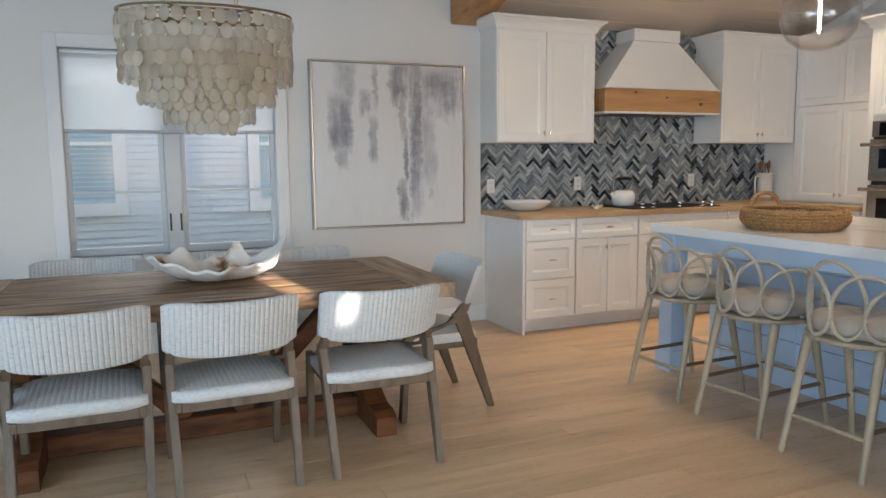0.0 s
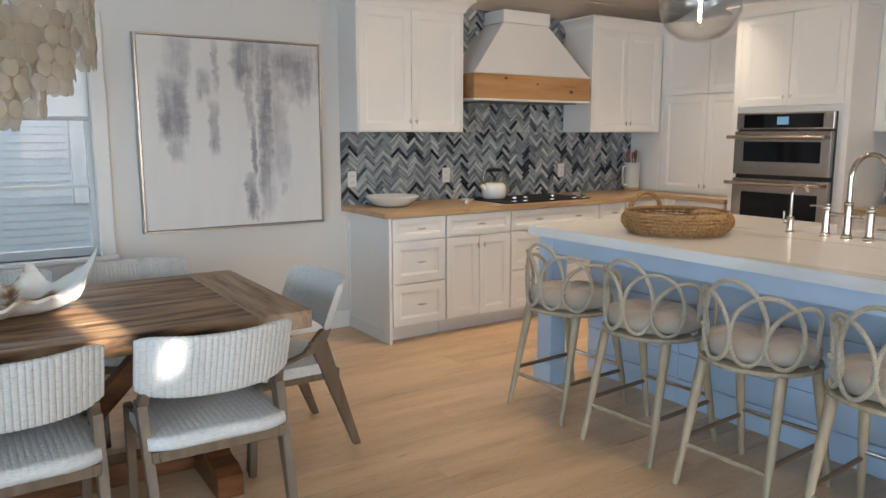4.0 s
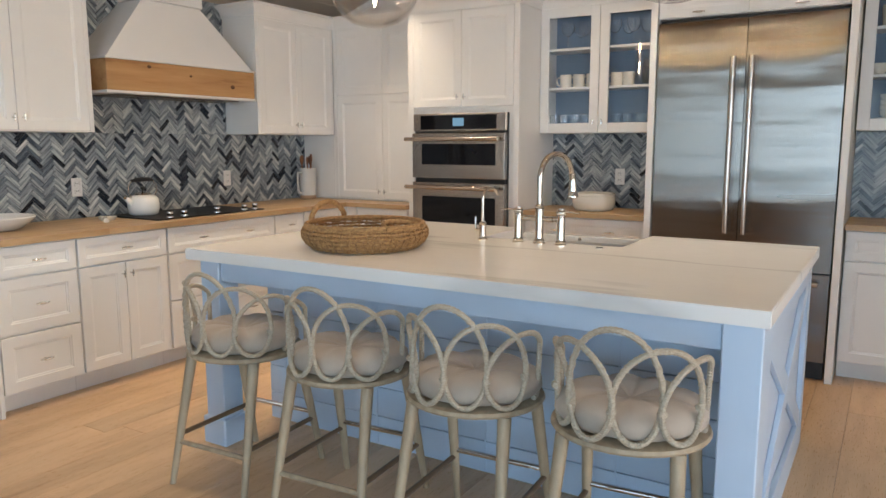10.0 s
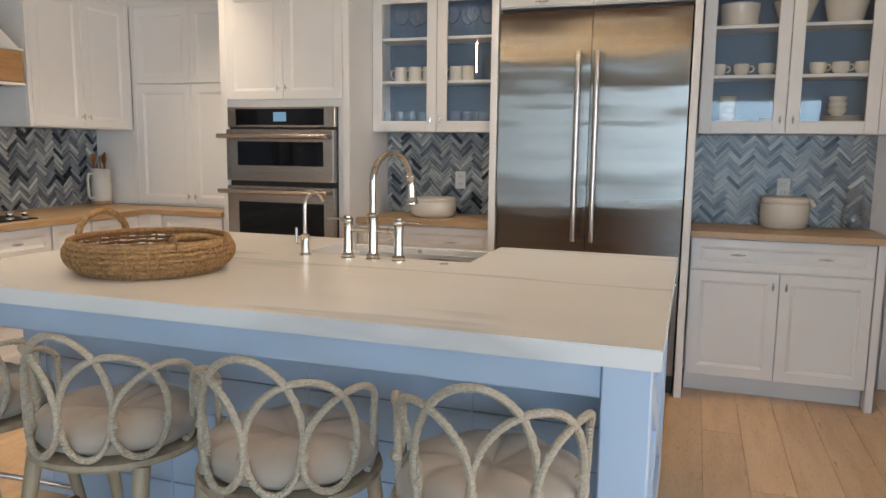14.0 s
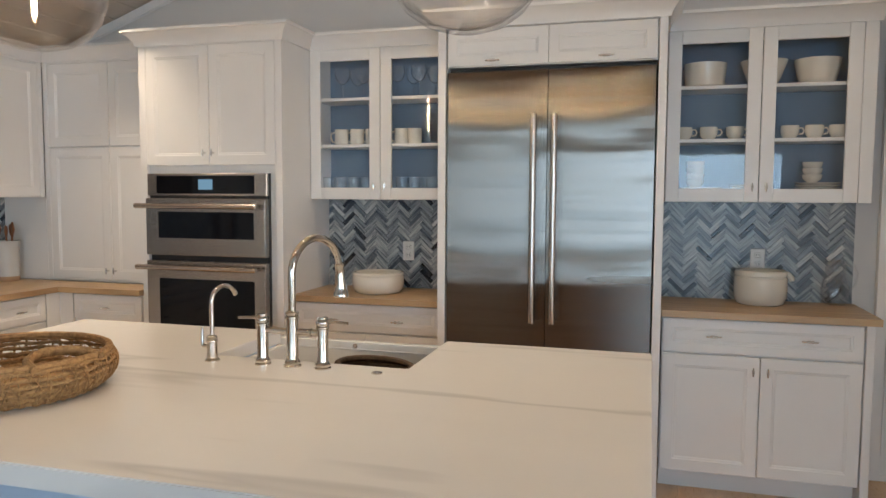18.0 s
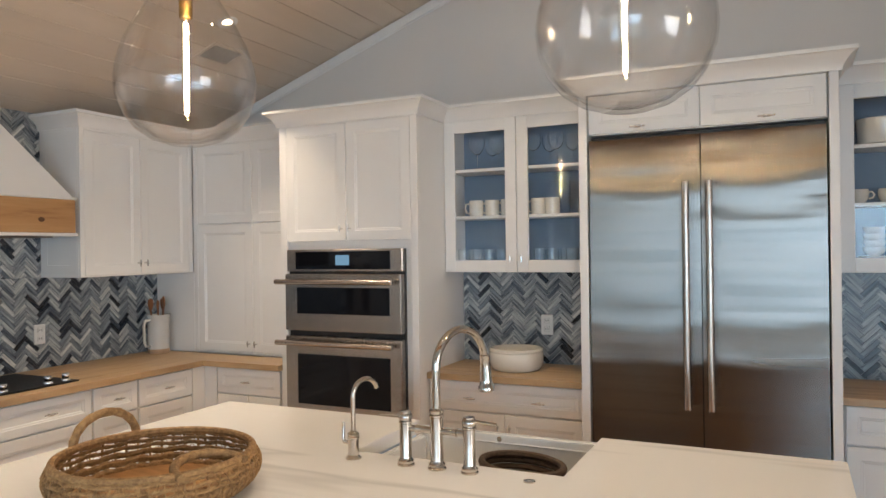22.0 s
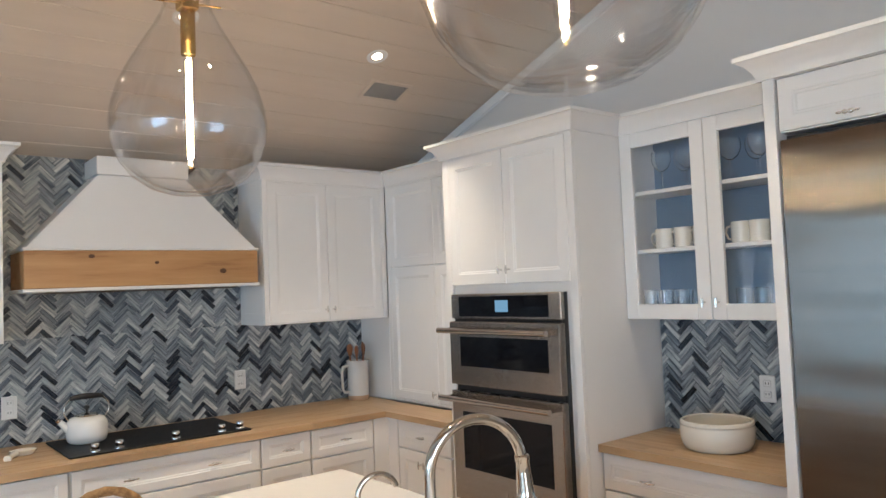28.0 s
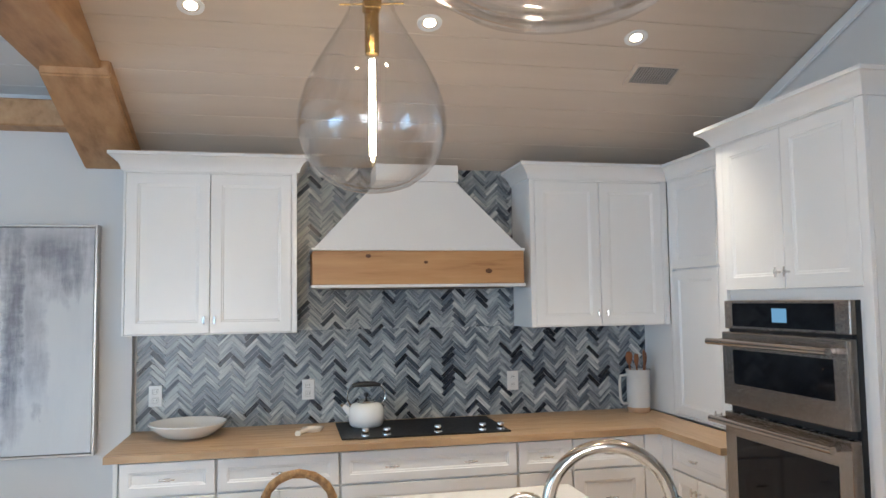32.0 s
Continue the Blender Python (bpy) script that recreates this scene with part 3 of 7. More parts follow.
for a, b in ((x0, 0.383), (0.492, x1)):
    fr = part("window_frame", boxes((a, a + 0.03, WD + 0.06, WD + 0.11, z0, z1), (b - 0.03, b, WD + 0.06, WD + 0.11, z0, z1), (a + 0.03, b - 0.03, WD + 0.06, WD + 0.11, z0, z0 + 0.05),
              (a + 0.03, b - 0.03, WD + 0.06, WD + 0.11, z1 - 0.05, z1), (a + 0.03, b - 0.03, WD + 0.065, WD + 0.105, 1.121, 1.139)), M_SASH_BACKLIT, w, at=wb)
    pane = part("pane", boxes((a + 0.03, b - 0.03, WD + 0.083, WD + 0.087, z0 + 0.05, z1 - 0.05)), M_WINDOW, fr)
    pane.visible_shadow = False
part("mullion", boxes((0.384, 0.491, WD + 0.03, WD + 0.12, z0, z1), bevel=0.004), M_SASH_BACKLIT, w, at=wb)
part("latch", boxes((0.40, 0.412, WD + 0.018, WD + 0.03, 0.86, 0.98), bevel=0.003), M_BLACK, w, at=wb)
part("latch", boxes((0.468, 0.48, WD + 0.018, WD + 0.03, 0.86, 0.98), bevel=0.003), M_BLACK, w, at=wb)
M_BLIND = bpy.data.materials.new("blind_cloth")
M_BLIND.use_nodes = True
bn, bl = M_BLIND.node_tree.nodes, M_BLIND.node_tree.links
bn["Principled BSDF"].inputs["Base Color"].default_value = (0.80, 0.82, 0.83, 1)
bn["Principled BSDF"].inputs["Roughness"].default_value = 0.9
tl, mxs, tp = bn.new("ShaderNodeBsdfTranslucent"), bn.new("ShaderNodeMixShader"), bn.new("ShaderNodeBsdfTransparent")
tl.inputs["Color"].default_value = (0.86, 0.88, 0.9, 1)
mxs.inputs[0].default_value = 0.55
bl.new(bn["Principled BSDF"].outputs[0], mxs.inputs[1])
bl.new(tl.outputs[0], mxs.inputs[2])
mx2 = bn.new("ShaderNodeMixShader")
mx2.inputs[0].default_value = 0.55
bl.new(mxs.outputs[0], mx2.inputs[1])
bl.new(tp.outputs[0], mx2.inputs[2])
bl.new(mx2.outputs[0], bn["Material Output"].inputs["Surface"])
blind = empty("roller_blind", pose(0.46, WD + 0.01, 1.53), "translucent white roller blind, half lowered in the window", "blind")
bb = pose(-0.46, -WD - 0.01, -1.53)
part("cloth", boxes((x0 + 0.012, x1 - 0.012, WD + 0.012, WD + 0.0135, 1.54, z1 - 0.03)), M_BLIND, blind, at=bb)
part("bottom_bar", boxes((x0 + 0.01, x1 - 0.01, WD + 0.006, WD + 0.02, 1.522, 1.545), bevel=0.004), pbr("blind_bar", (0.40, 0.42, 0.44), rough=0.4), blind, at=bb)
part("roller_tube", shift(tube([(x0 + 0.01, 0, 0), (x1 - 0.01, 0, 0)], 0.022, 14), pose(0, WD + 0.035, z1 - 0.024)), M_TRIM, blind, soft=True, at=bb)

# neighbour's house outside the window
HY = 8.6
house = empty("neighbour_house", pose(0.6, HY, -0.6), "neighbour's house with pale blue-grey clapboard siding and white-trimmed windows", "house")
hb = pose(-0.6, -HY, 0.6)
M_SIDING = pbr("siding_paint", (0.70, 0.74, 0.78), (0.66, 0.70, 0.74), rough=0.6, scale=3, bump=0.05, bscale=60)
part("wall", boxes((-7, 9, HY + 0.06, HY + 0.3, -0.6, 5.6)), M_SIDING, house, at=hb)
for i in range(72):
    z = -0.55 + i * 0.0765
    bm = bmesh.new()
    sweep(bm, [(HY + 0.058, z), (HY + 0.032, z), (HY + 0.032, z + 0.006), (HY + 0.050, z + 0.085), (HY + 0.058, z + 0.085)], lambda p: (-6, p[0], p[1]), lambda p: (8, p[0], p[1]))
    bmesh.ops.recalc_face_normals(bm, faces=bm.faces[:])
    part("siding_board", bm, M_SIDING, house, at=hb)
part("roof", boxes((-7.3, 9.3, HY - 0.4, HY + 4, 5.6, 5.8)), M_BLACK, house, at=hb)
M_FARGLASS = pbr("far_window_glass", (0.36, 0.50, 0.58), (0.28, 0.42, 0.50), rough=0.08, scale=2)
M_FARREFLECT = pbr("far_siding_reflection", (0.44, 0.58, 0.66), (0.38, 0.52, 0.60), rough=0.5, scale=2)
for cx, wd in ((-0.40, 0.78), (1.925, 0.78)):
    za, zb = 0.92, 2.15
    hw = part("window", boxes((cx - wd / 2 - 0.13, cx - wd / 2, HY - 0.03, HY + 0.05, za - 0.02, zb), (cx + wd / 2, cx + wd / 2 + 0.13, HY - 0.03, HY + 0.05, za - 0.02, zb),
              (cx - wd / 2 - 0.13, cx + wd / 2 + 0.13, HY - 0.035, HY + 0.05, za - 0.16, za - 0.02), (cx - wd / 2 - 0.13, cx + wd / 2 + 0.13, HY - 0.035, HY + 0.05, zb, zb + 0.13)), M_TRIM, house, at=hb)
    part("pane", boxes((cx - wd / 2, cx + wd / 2, HY + 0.03, HY + 0.035, za, zb)), M_FARGLASS, hw)
    rails = [(cx - wd / 2, cx + wd / 2, HY + 0.0, HY + 0.028, (za + zb) / 2 - 0.02, (za + zb) / 2 + 0.02)]
    part("sash_bars", boxes(*rails), M_TRIM, hw)
    # pale strips imitate siding reflected in the pane
    slats = [(cx - wd / 2, cx + wd / 2, HY + 0.024, HY + 0.029, za + j * 0.05, za + j * 0.05 + 0.014) for j in range(24)]
    part("reflection_strips", boxes(*slats), M_FARREFLECT, hw)
solid("ground", boxes((-60, 60, -60, 60, -0.75, -0.62)), pbr("lawn", (0.10, 0.12, 0.06), (0.06, 0.08, 0.03), rough=0.9, scale=3), "dull green lawn around the house", "ground", kind="structure")

# windows of the walls behind the walk; the south pair is cut for the fill lamps
win_n = 2
for axis, lo, hi, za, zb in (("x", -2.7, -0.95, 0.18, 2.3), ("x", -0.85, 0.9, 0.18, 2.3), ("x", 1.2, 2.75, 0.18, 2.3), ("x", 2.85, 4.4, 0.18, 2.3), ("y", -1.9, 0.7, 0.4, 2.3), ("y", 1.25, 2.95, 0.25, 2.3)):
    rows = []
    mid = (lo + hi) / 2
    for p, q, r, s in ((lo, lo + 0.05, za, zb), (hi - 0.05, hi, za, zb), (lo + 0.05, hi - 0.05, za, za + 0.05), (lo + 0.05, hi - 0.05, zb - 0.05, zb),
                       (mid - 0.03, mid + 0.03, za + 0.05, zb - 0.05), (lo + 0.05, mid - 0.03, 1.5, 1.53), (mid + 0.03, hi - 0.05, 1.5, 1.53)):
        rows.append((XW - 0.12, XW - 0.06, p, q, r, s) if axis == "x" else (p, q, YS - 0.12, YS - 0.06, r, s))
    for u in (lo + (mid - lo) * 0.52, mid + (hi - mid) * 0.48):
        rows.append((XW - 0.115, XW - 0.065, u - 0.014, u + 0.014, za + 0.05, zb - 0.05) if axis == "x" else (u - 0.014, u + 0.014, YS - 0.115, YS - 0.065, za + 0.05, zb - 0.05))
    for v in (za + (1.5 - za) * 0.5, 1.9):
        rows.append((XW - 0.114, XW - 0.066, lo + 0.05, hi - 0.05, v - 0.014, v + 0.014) if axis == "x" else (lo + 0.05, hi - 0.05, YS - 0.114, YS - 0.066, v - 0.014, v + 0.014))
    solid(f"window_{win_n}", boxes(*rows), M_TRIM, "white framed window with bright daylight outside", "window", kind="structure")
    win_n += 1

# ---- cabinets ----


def shaker(x0, x1, z0, z1, fw=0.055, t=0.02):
    """A framed front with a beaded sunk panel; it faces -y, its front at y = 0."""
    bm = bmesh.new()
    fw = min(fw, (z1 - z0) * 0.27)
    rings = []
    for d, y in ((0, t), (0, 0.002), (0.002, 0), (fw, 0), (fw + 0.003, 0.003), (fw + 0.010, 0.004), (fw + 0.014, 0.007)):
        rings.append([bm.verts.new(p) for p in ((x0 + d, y, z0 + d), (x1 - d, y, z0 + d), (x1 - d, y, z1 - d), (x0 + d, y, z1 - d))])
    for a, b in zip(rings, rings[1:]):
        for i in range(4):
            bm.faces.new((a[i], a[(i + 1) % 4], b[(i + 1) % 4], b[i]))
    bm.faces.new(rings[-1])
    bm.faces.new(rings[0][::-1])
    return bm


def pull(x, z, upright):
    """A small T-shaped crystal pull on a nickel stem."""
    h = 0.021 if upright else 0.036
    d = (0, 0, h) if upright else (h, 0, 0)
    c = Vector((x, -0.026, z))
    bm = tube([(x, 0, z), (x, -0.022, z)], 0.0045, 8)
    stops = ((-1, 3), (-0.8, 4.6), (-0.5, 3.6), (-0.34, 7.2), (-0.14, 7.2), (0, 4.2), (0.14, 7.2), (0.34, 7.2), (0.5, 3.6), (0.8, 4.6), (1, 3))
    tube([c + Vector(d) * k for k, _ in stops], [r * 0.001 for _, r in stops], 8, bm=bm)
    return bm


def cabinet(name, m, width, depth, z0, z1, fronts, frame_w, label, category="cabinet", group="", toe=0.0, hollow=False, back_mat=None):
    """A unit: body with face frame, then doors and drawers (kind, x0, x1, z0, z1, pulls)."""
    ob = empty(name, m, label, category, group)
    l, r, b, t = frame_w
    if hollow:
        rows = [(0, 0.018, 0.02, depth, z0, z1), (width - 0.018, width, 0.02, depth, z0, z1), (0.018, width - 0.018, 0.02, depth, z0, z0 + 0.02), (0.018, width - 0.018, 0.02, depth, z1 - 0.02, z1)]
        part("body", boxes(*rows), M_WHITE, ob)
        part("back_panel", boxes((0.018, width - 0.018, depth - 0.012, depth, z0 + 0.02, z1 - 0.02)), back_mat, ob, "grey-blue painted back panel")
    else:
        part("body", boxes((0, width, 0.02, depth, z0, z1)), M_WHITE, ob)
    rows = [row for row in ((0, l, 0.0, 0.019, z0, z1), (width - r, width, 0.0, 0.019, z0, z1), (l, width - r, 0.0, 0.019, z0, z0 + b), (l, width - r, 0.0, 0.019, z1 - t, z1)) if row[1] - row[0] > 0.001 and row[5] - row[4] > 0.001]
    if rows:
        part("face_frame", boxes(*rows, bevel=0.0015), M_WHITE, ob)
    if toe:
        part("toe_kick", boxes((0, width, 0.10, 0.12, FLOOR, z0)), M_WHITE, ob)
    for kind, a, c, za, zb, pulls in fronts:
        g = 0.0019
        if kind == "glass":
            d = part("glass_door", boxes((a + g, a + 0.066, -0.001, 0.019, za + g, zb - g), (c - 0.066, c - g, -0.001, 0.019, za + g, zb - g), (a + 0.066, c - 0.066, -0.001, 0.019, za + g, za + 0.068),
                     (a + 0.066, c - 0.066, -0.001, 0.019, zb - 0.068, zb - g), bevel=0.002), M_WHITE, ob)
            pn = part("pane", boxes((a + 0.066, c - 0.066, 0.008, 0.011, za + 0.068, zb - 0.068)), M_GLASS, d)
            pn.visible_shadow = False
        else:
            d = part("drawer_front" if kind == "drawer" else "door", shaker(a + g, c - g, za + g, zb - g), M_WHITE, ob, at=pose(0, -0.001, 0))
        for px, pz in pulls:
            part("knob", pull(px, pz, kind != "drawer" and zb - za > c - a), M_PULL, d, "small crystal and nickel pull", soft=True)
    return ob


def facing_y(x, y):
    return pose(x, y, 0)


def facing_x(x, y):
    return pose(x, y, 0, 0, 0, -90)


YF = 4.625   # front of the range base units
G_RANGE = "base units along the range wall"
TOP = 0.888     # underside of the worktops
CZ = 0.9225     # their upper face
ep = empty("cabinet_end_panel", facing_x(2.80, WY - 0.002), "white framed end panel of the base units, reaching the floor", "panel")
EW = WY - 0.002 - YF
for r in ((0, 0.075), (EW - 0.075, EW)):
    part("stile", boxes((*r, 0, 0.022, FLOOR, TOP), bevel=0.002), M_WHITE, ep)
part("rail", boxes((0.0755, EW - 0.0755, 0, 0.022, FLOOR, 0.115), bevel=0.002), M_WHITE, ep)
part("rail", boxes((0.0755, EW - 0.0755, 0, 0.022, TOP - 0.075, TOP), bevel=0.002), M_WHITE, ep)
part("bead", boxes((0.0755, 0.086, 0.004, 0.014, 0.1155, TOP - 0.0755), (EW - 0.086, EW - 0.0755, 0.004, 0.014, 0.1155, TOP - 0.0755), (0.0865, EW - 0.0865, 0.004, 0.014, 0.1155, 0.126), (0.0865, EW - 0.0865, 0.004, 0.014, TOP - 0.086, TOP - 0.0755), bevel=0.002), M_WHITE, ep)
part("field", boxes((0.0755, EW - 0.0755, 0.009, 0.021, 0.1155, TOP - 0.0755)), M_WHITE, ep)


def drawers(w, cuts, two=False):
    return [("drawer", 0.004, w - 0.004, a, b, [(w * 0.28, (a + b) / 2), (w * 0.72, (a + b) / 2)] if two else [(w / 2, (a + b) / 2)]) for a, b in cuts]


THREE = ((0.135, 0.428), (0.434, 0.722), (0.728, TOP - 0.004))
cabinet("drawer_cabinet", facing_y(2.823, YF), 0.435, 0.66, 0.13, TOP, drawers(0.435, THREE), (0, 0, 0, 0), "white base unit with three framed drawers", group=G_RANGE, toe=1)
cabinet("base_cabinet", facing_y(3.26, YF), 0.578, 0.66, 0.13, TOP, drawers(0.578, THREE[2:]) + [("door", 0.004, 0.289, 0.135, 0.722, [(0.262, 0.655)]), ("door", 0.289, 0.574, 0.135, 0.722, [(0.316, 0.655)])],
        (0, 0, 0, 0), "white base unit with one drawer above two framed doors", group=G_RANGE, toe=1)
cabinet("drawer_cabinet", facing_y(3.84, YF), 0.908, 0.66, 0.13, TOP, drawers(0.908, THREE, True), (0, 0, 0, 0), "white base unit with wide drawers below the cooktop", group=G_RANGE, toe=1)
cabinet("drawer_cabinet", facing_y(4.75, YF), 0.296, 0.66, 0.13, TOP, drawers(0.296, THREE), (0, 0, 0, 0), "narrow white base unit with three drawers", group=G_RANGE, toe=1)
cabinet("drawer_cabinet", facing_y(5.048, YF), 0.41, 0.66, 0.13, TOP, drawers(0.41, THREE), (0, 0, 0, 0), "white base unit with three drawers beside the corner", group=G_RANGE, toe=1)
solid("corner_filler", boxes((5.46, 5.563, YF, YF + 0.02, 0.13, TOP), (5.563, 5.583, 4.53, YF + 0.02, 0.13, TOP), bevel=0.001), M_WHITE, "white filler panel in the inner corner of the units", "panel")
cabinet("base_cabinet", facing_x(5.563, 4.528), 0.49, 0.58, 0.13, TOP, drawers(0.49, THREE[2:]) + [("door", 0.004, 0.245, 0.135, 0.722, [(0.222, 0.655)]), ("door", 0.245, 0.486, 0.135, 0.722, [(0.268, 0.655)])],
        (0, 0, 0, 0), "white base unit with a drawer and two doors beside the oven", toe=1)

# butcher-block tops


def butcher(name, x0, x1, y0, y1, along, label, z0=TOP + 0.001, z1=CZ):
    ob = empty(name, pose((x0 + x1) / 2, (y0 + y1) / 2, z0), label, "worktop")
    m = pose(-(x0 + x1) / 2, -(y0 + y1) / 2, -z0)
    a, b, c, d = (x0, x1, y0, y1) if along == "x" else (y0, y1, x0, x1)
    n = max(2, round((d - c) / 0.045))
    rng = random.Random(int(x0 * 100))
    for i in range(n):
        at, lo, hi = a, c + (d - c) * i / n, c + (d - c) * (i + 1) / n
        while at < b - 1e-6:
            e = min(b, at + rng.uniform(0.45, 1.1))
            if b - e < 0.2:
                e = b
            edge = 0.0012
            r = (at, e - edge, lo, hi - edge) if along == "x" else (lo, hi - edge, at, e - edge)
            part("stave", box(bmesh.new(), *r, z0, z1 - rng.uniform(0, 0.0005)), M_BUTCHER if along == "x" else M_BUTCHER_Y, ob, at=m)
            at = e
    return ob


butcher("butcher_block_counter", 2.76, 5.535, 4.61, WY - 0.008, "x", "honey oak butcher-block worktop along the range wall")
butcher("butcher_block_counter", 5.5355, 5.80, 4.035, 4.905, "y", "honey oak butcher-block worktop turning the corner")
solid("worktop_corner", boxes((5.5355, 5.81, 4.906, WY - 0.008, TOP + 0.001, CZ)), M_BUTCHER, "honey oak worktop in the inner corner", "worktop")

# upper units
ZU0, ZU1 = 1.458, 2.325


def crown(points, z0=2.318, out=0.068, h=0.088):
    """A cove cornice along a run of (x, y, nx, ny): corner points with the outward mitre direction."""
    prof = [(0, 0), (0.012, 0), (0.014, 0.012), (0.022, 0.03), (0.04, 0.055), (0.058, 0.066), (0.062, 0.07), (out, 0.072), (out, h), (0, h)]
    bm = bmesh.new()
    rings = [[bm.verts.new((x + nx * o, y + ny * o, z0 + z)) for o, z in prof] for x, y, nx, ny in points]
    n = len(prof)
    for a, b in zip(rings, rings[1:]):
        for i in range(n):
            bm.faces.new((a[i], a[(i + 1) % n], b[(i + 1) % n], b[i]))
    bm.faces.new(rings[0][::-1])
    bm.faces.new(rings[-1])
    bmesh.ops.recalc_face_normals(bm, faces=bm.faces[:])
    return bm


YU = 4.963
UP = "upper units of the range wall"
cabinet("upper_cabinet", facing_y(2.757, YU), 0.88, 0.34, ZU0, ZU1, [("door", 0.012, 0.432, ZU0 + 0.006, ZU1 - 0.02, [(0.405, ZU0 + 0.075)]), ("door", 0.432, 0.852, ZU0 + 0.006, ZU1 - 0.02, [(0.459, ZU0 + 0.075)])],
        (0.012, 0.028, 0.006, 0.02), "white upper unit with two framed doors beside the hood", group=UP)
cabinet("upper_cabinet", facing_y(4.957, YU), 0.868, 0.34, ZU0, ZU1, [("door", 0.028, 0.43, ZU0 + 0.006, ZU1 - 0.02, [(0.403, ZU0 + 0.075)]), ("door", 0.43, 0.832, ZU0 + 0.006, ZU1 - 0.02, [(0.457, ZU0 + 0.075)])],
        (0.028, 0.036, 0.006, 0.02), "white upper unit with two framed doors in the corner", group=UP)
solid("crown_moulding", crown([(2.757, WY - 0.01, -1, 0), (2.757, YU, -1, -1), (3.637, YU, 1, -1), (3.637, WY - 0.01, 1, 0)]), M_WHITE, "white cove crown moulding on the upper unit", "moulding", soft=True)
solid("crown_moulding", crown([(4.957, WY - 0.01, -1, 0), (4.957, YU, -1, -1), (5.83, YU, -1, -1), (5.83, 4.026, -1, 0)]), M_WHITE, "white cove crown moulding turning the corner", "moulding", soft=True)
for sx in (4.957,):
    part_side = shaker(0, 0.30, ZU0 + 0.02, ZU1 - 0.02, 0.05, 0.008)
    solid("side_panel", shift(part_side, pose(sx - 0.0005, 5.295, 0, 0, 0, -90)), M_WHITE, "white framed side panel of the upper unit", "panel")
# corner pantry on the worktop
cabinet("pantry_cabinet", facing_x(5.828, 4.96), 0.93, 0.33, CZ + 0.001, ZU1, [("door", 0.035, 0.50, 1.782, ZU1 - 0.02, []), ("door", 0.035, 0.50, 0.935, 1.776, [(0.472, 0.995)]),
        ("door", 0.50, 0.925, 1.782, ZU1 - 0.02, []), ("door", 0.50, 0.925, 0.935, 1.776, [(0.528, 0.995)])], (0.035, 0.005, 0.01, 0.02), "tall white pantry doors standing on the worktop in the corner")
solid("cabinet_end_panel", boxes((5.828, 5.846, 4.962, WY - 0.01, CZ + 0.001, ZU0 - 0.001)), M_WHITE, "white side panel of the corner pantry above the worktop", "panel")

# oven tower
XO = 5.563
cabinet("oven_cabinet", facing_x(XO, 4.025), 0.91, 0.59, 0.13, ZU1, [("door", 0.048, 0.458, 1.645, ZU1 - 0.012, [(0.43, 1.715)]), ("door", 0.458, 0.868, 1.645, ZU1 - 0.012, [(0.486, 1.715)]),
        ("drawer", 0.048, 0.868, 0.14, 0.53, [(0.25, 0.34), (0.66, 0.34)])], (0.048, 0.042, 0.01, 0.012), "tall white oven unit with two doors above the ovens")
solid("crown_moulding", crown([(5.827, 4.025, 0, 1), (XO, 4.025, -1, 1), (XO, 3.115, -1, -1), (5.90, 3.115, -1, -1), (5.90, 2.235, -1, -1), (XO, 2.235, -1, 1), (XO, 1.12, -1, -1), (5.90, 1.12, -1, -1), (5.90, 0.16, -1, -1), (WX - 0.01, 0.16, 0, -1)], z0=2.318),
      M_WHITE, "white cove crown moulding over ovens, glass units and refrigerator", "moulding", soft=True)


def oven(m):
    ob = empty("double_wall_oven", m, "stainless double wall oven with black glass doors and bar handles", "oven")
    W = 0.765
    part("housing", boxes((0, W, -0.002, 0.02, 0.55, 1.60)), M_BLACK, ob)
    cp = part("control_panel", boxes((0.0, W, -0.028, 0.0, 1.475, 1.60), bevel=0.004), M_OVENSTEEL, ob)
    part("control_glass", boxes((0.065, W - 0.075, -0.0305, -0.027, 1.487, 1.588)), M_BLACKGLASS, cp, "black glass control strip")
    part("display", boxes((0.34, 0.43, -0.0318, -0.0302, 1.51, 1.567)), M_DISPLAY, cp, "lit blue display")
    part("vent_strip", boxes((0.01, W - 0.01, -0.012, 0.0, 1.462, 1.474)), M_BLACK, ob)
    for za, zb, ga, gb, hz in ((1.137, 1.461, 1.235, 1.385, 1.418), (0.555, 1.106, 0.72, 1.005, 1.072)):
        d = part("oven_door", boxes((0.0, W, -0.045, -0.003, za, zb), bevel=0.006, seg=2), M_OVENSTEEL, ob)
        part("door_glass", boxes((0.085, W - 0.072, -0.0475, -0.044, ga, gb)), M_BLACKGLASS, d, "black oven glass")
        part("handle", tube([(-0.028, -0.10, hz), (W - 0.03, -0.10, hz)], 0.0145, 14), M_STEELBAR, d, "polished bar handle", soft=True)
        for bx in (0.0, W - 0.075):
            part("handle_bracket", boxes((bx, bx + 0.022, -0.092, -0.044, hz - 0.012, hz + 0.012), bevel=0.003), M_STEELBAR, d)
    part("vent_strip", boxes((0.01, W - 0.01, -0.012, 0.0, 1.107, 1.136)), M_BLACK, ob)
    part("badge", boxes((0.375, 0.392, -0.0475, -0.0445, 0.60, 0.645), bevel=0.001), M_STEELBAR, ob)
    return ob


oven(facing_x(XO, 3.962))

# glass-fronted upper units
GL = "glass-fronted upper units"
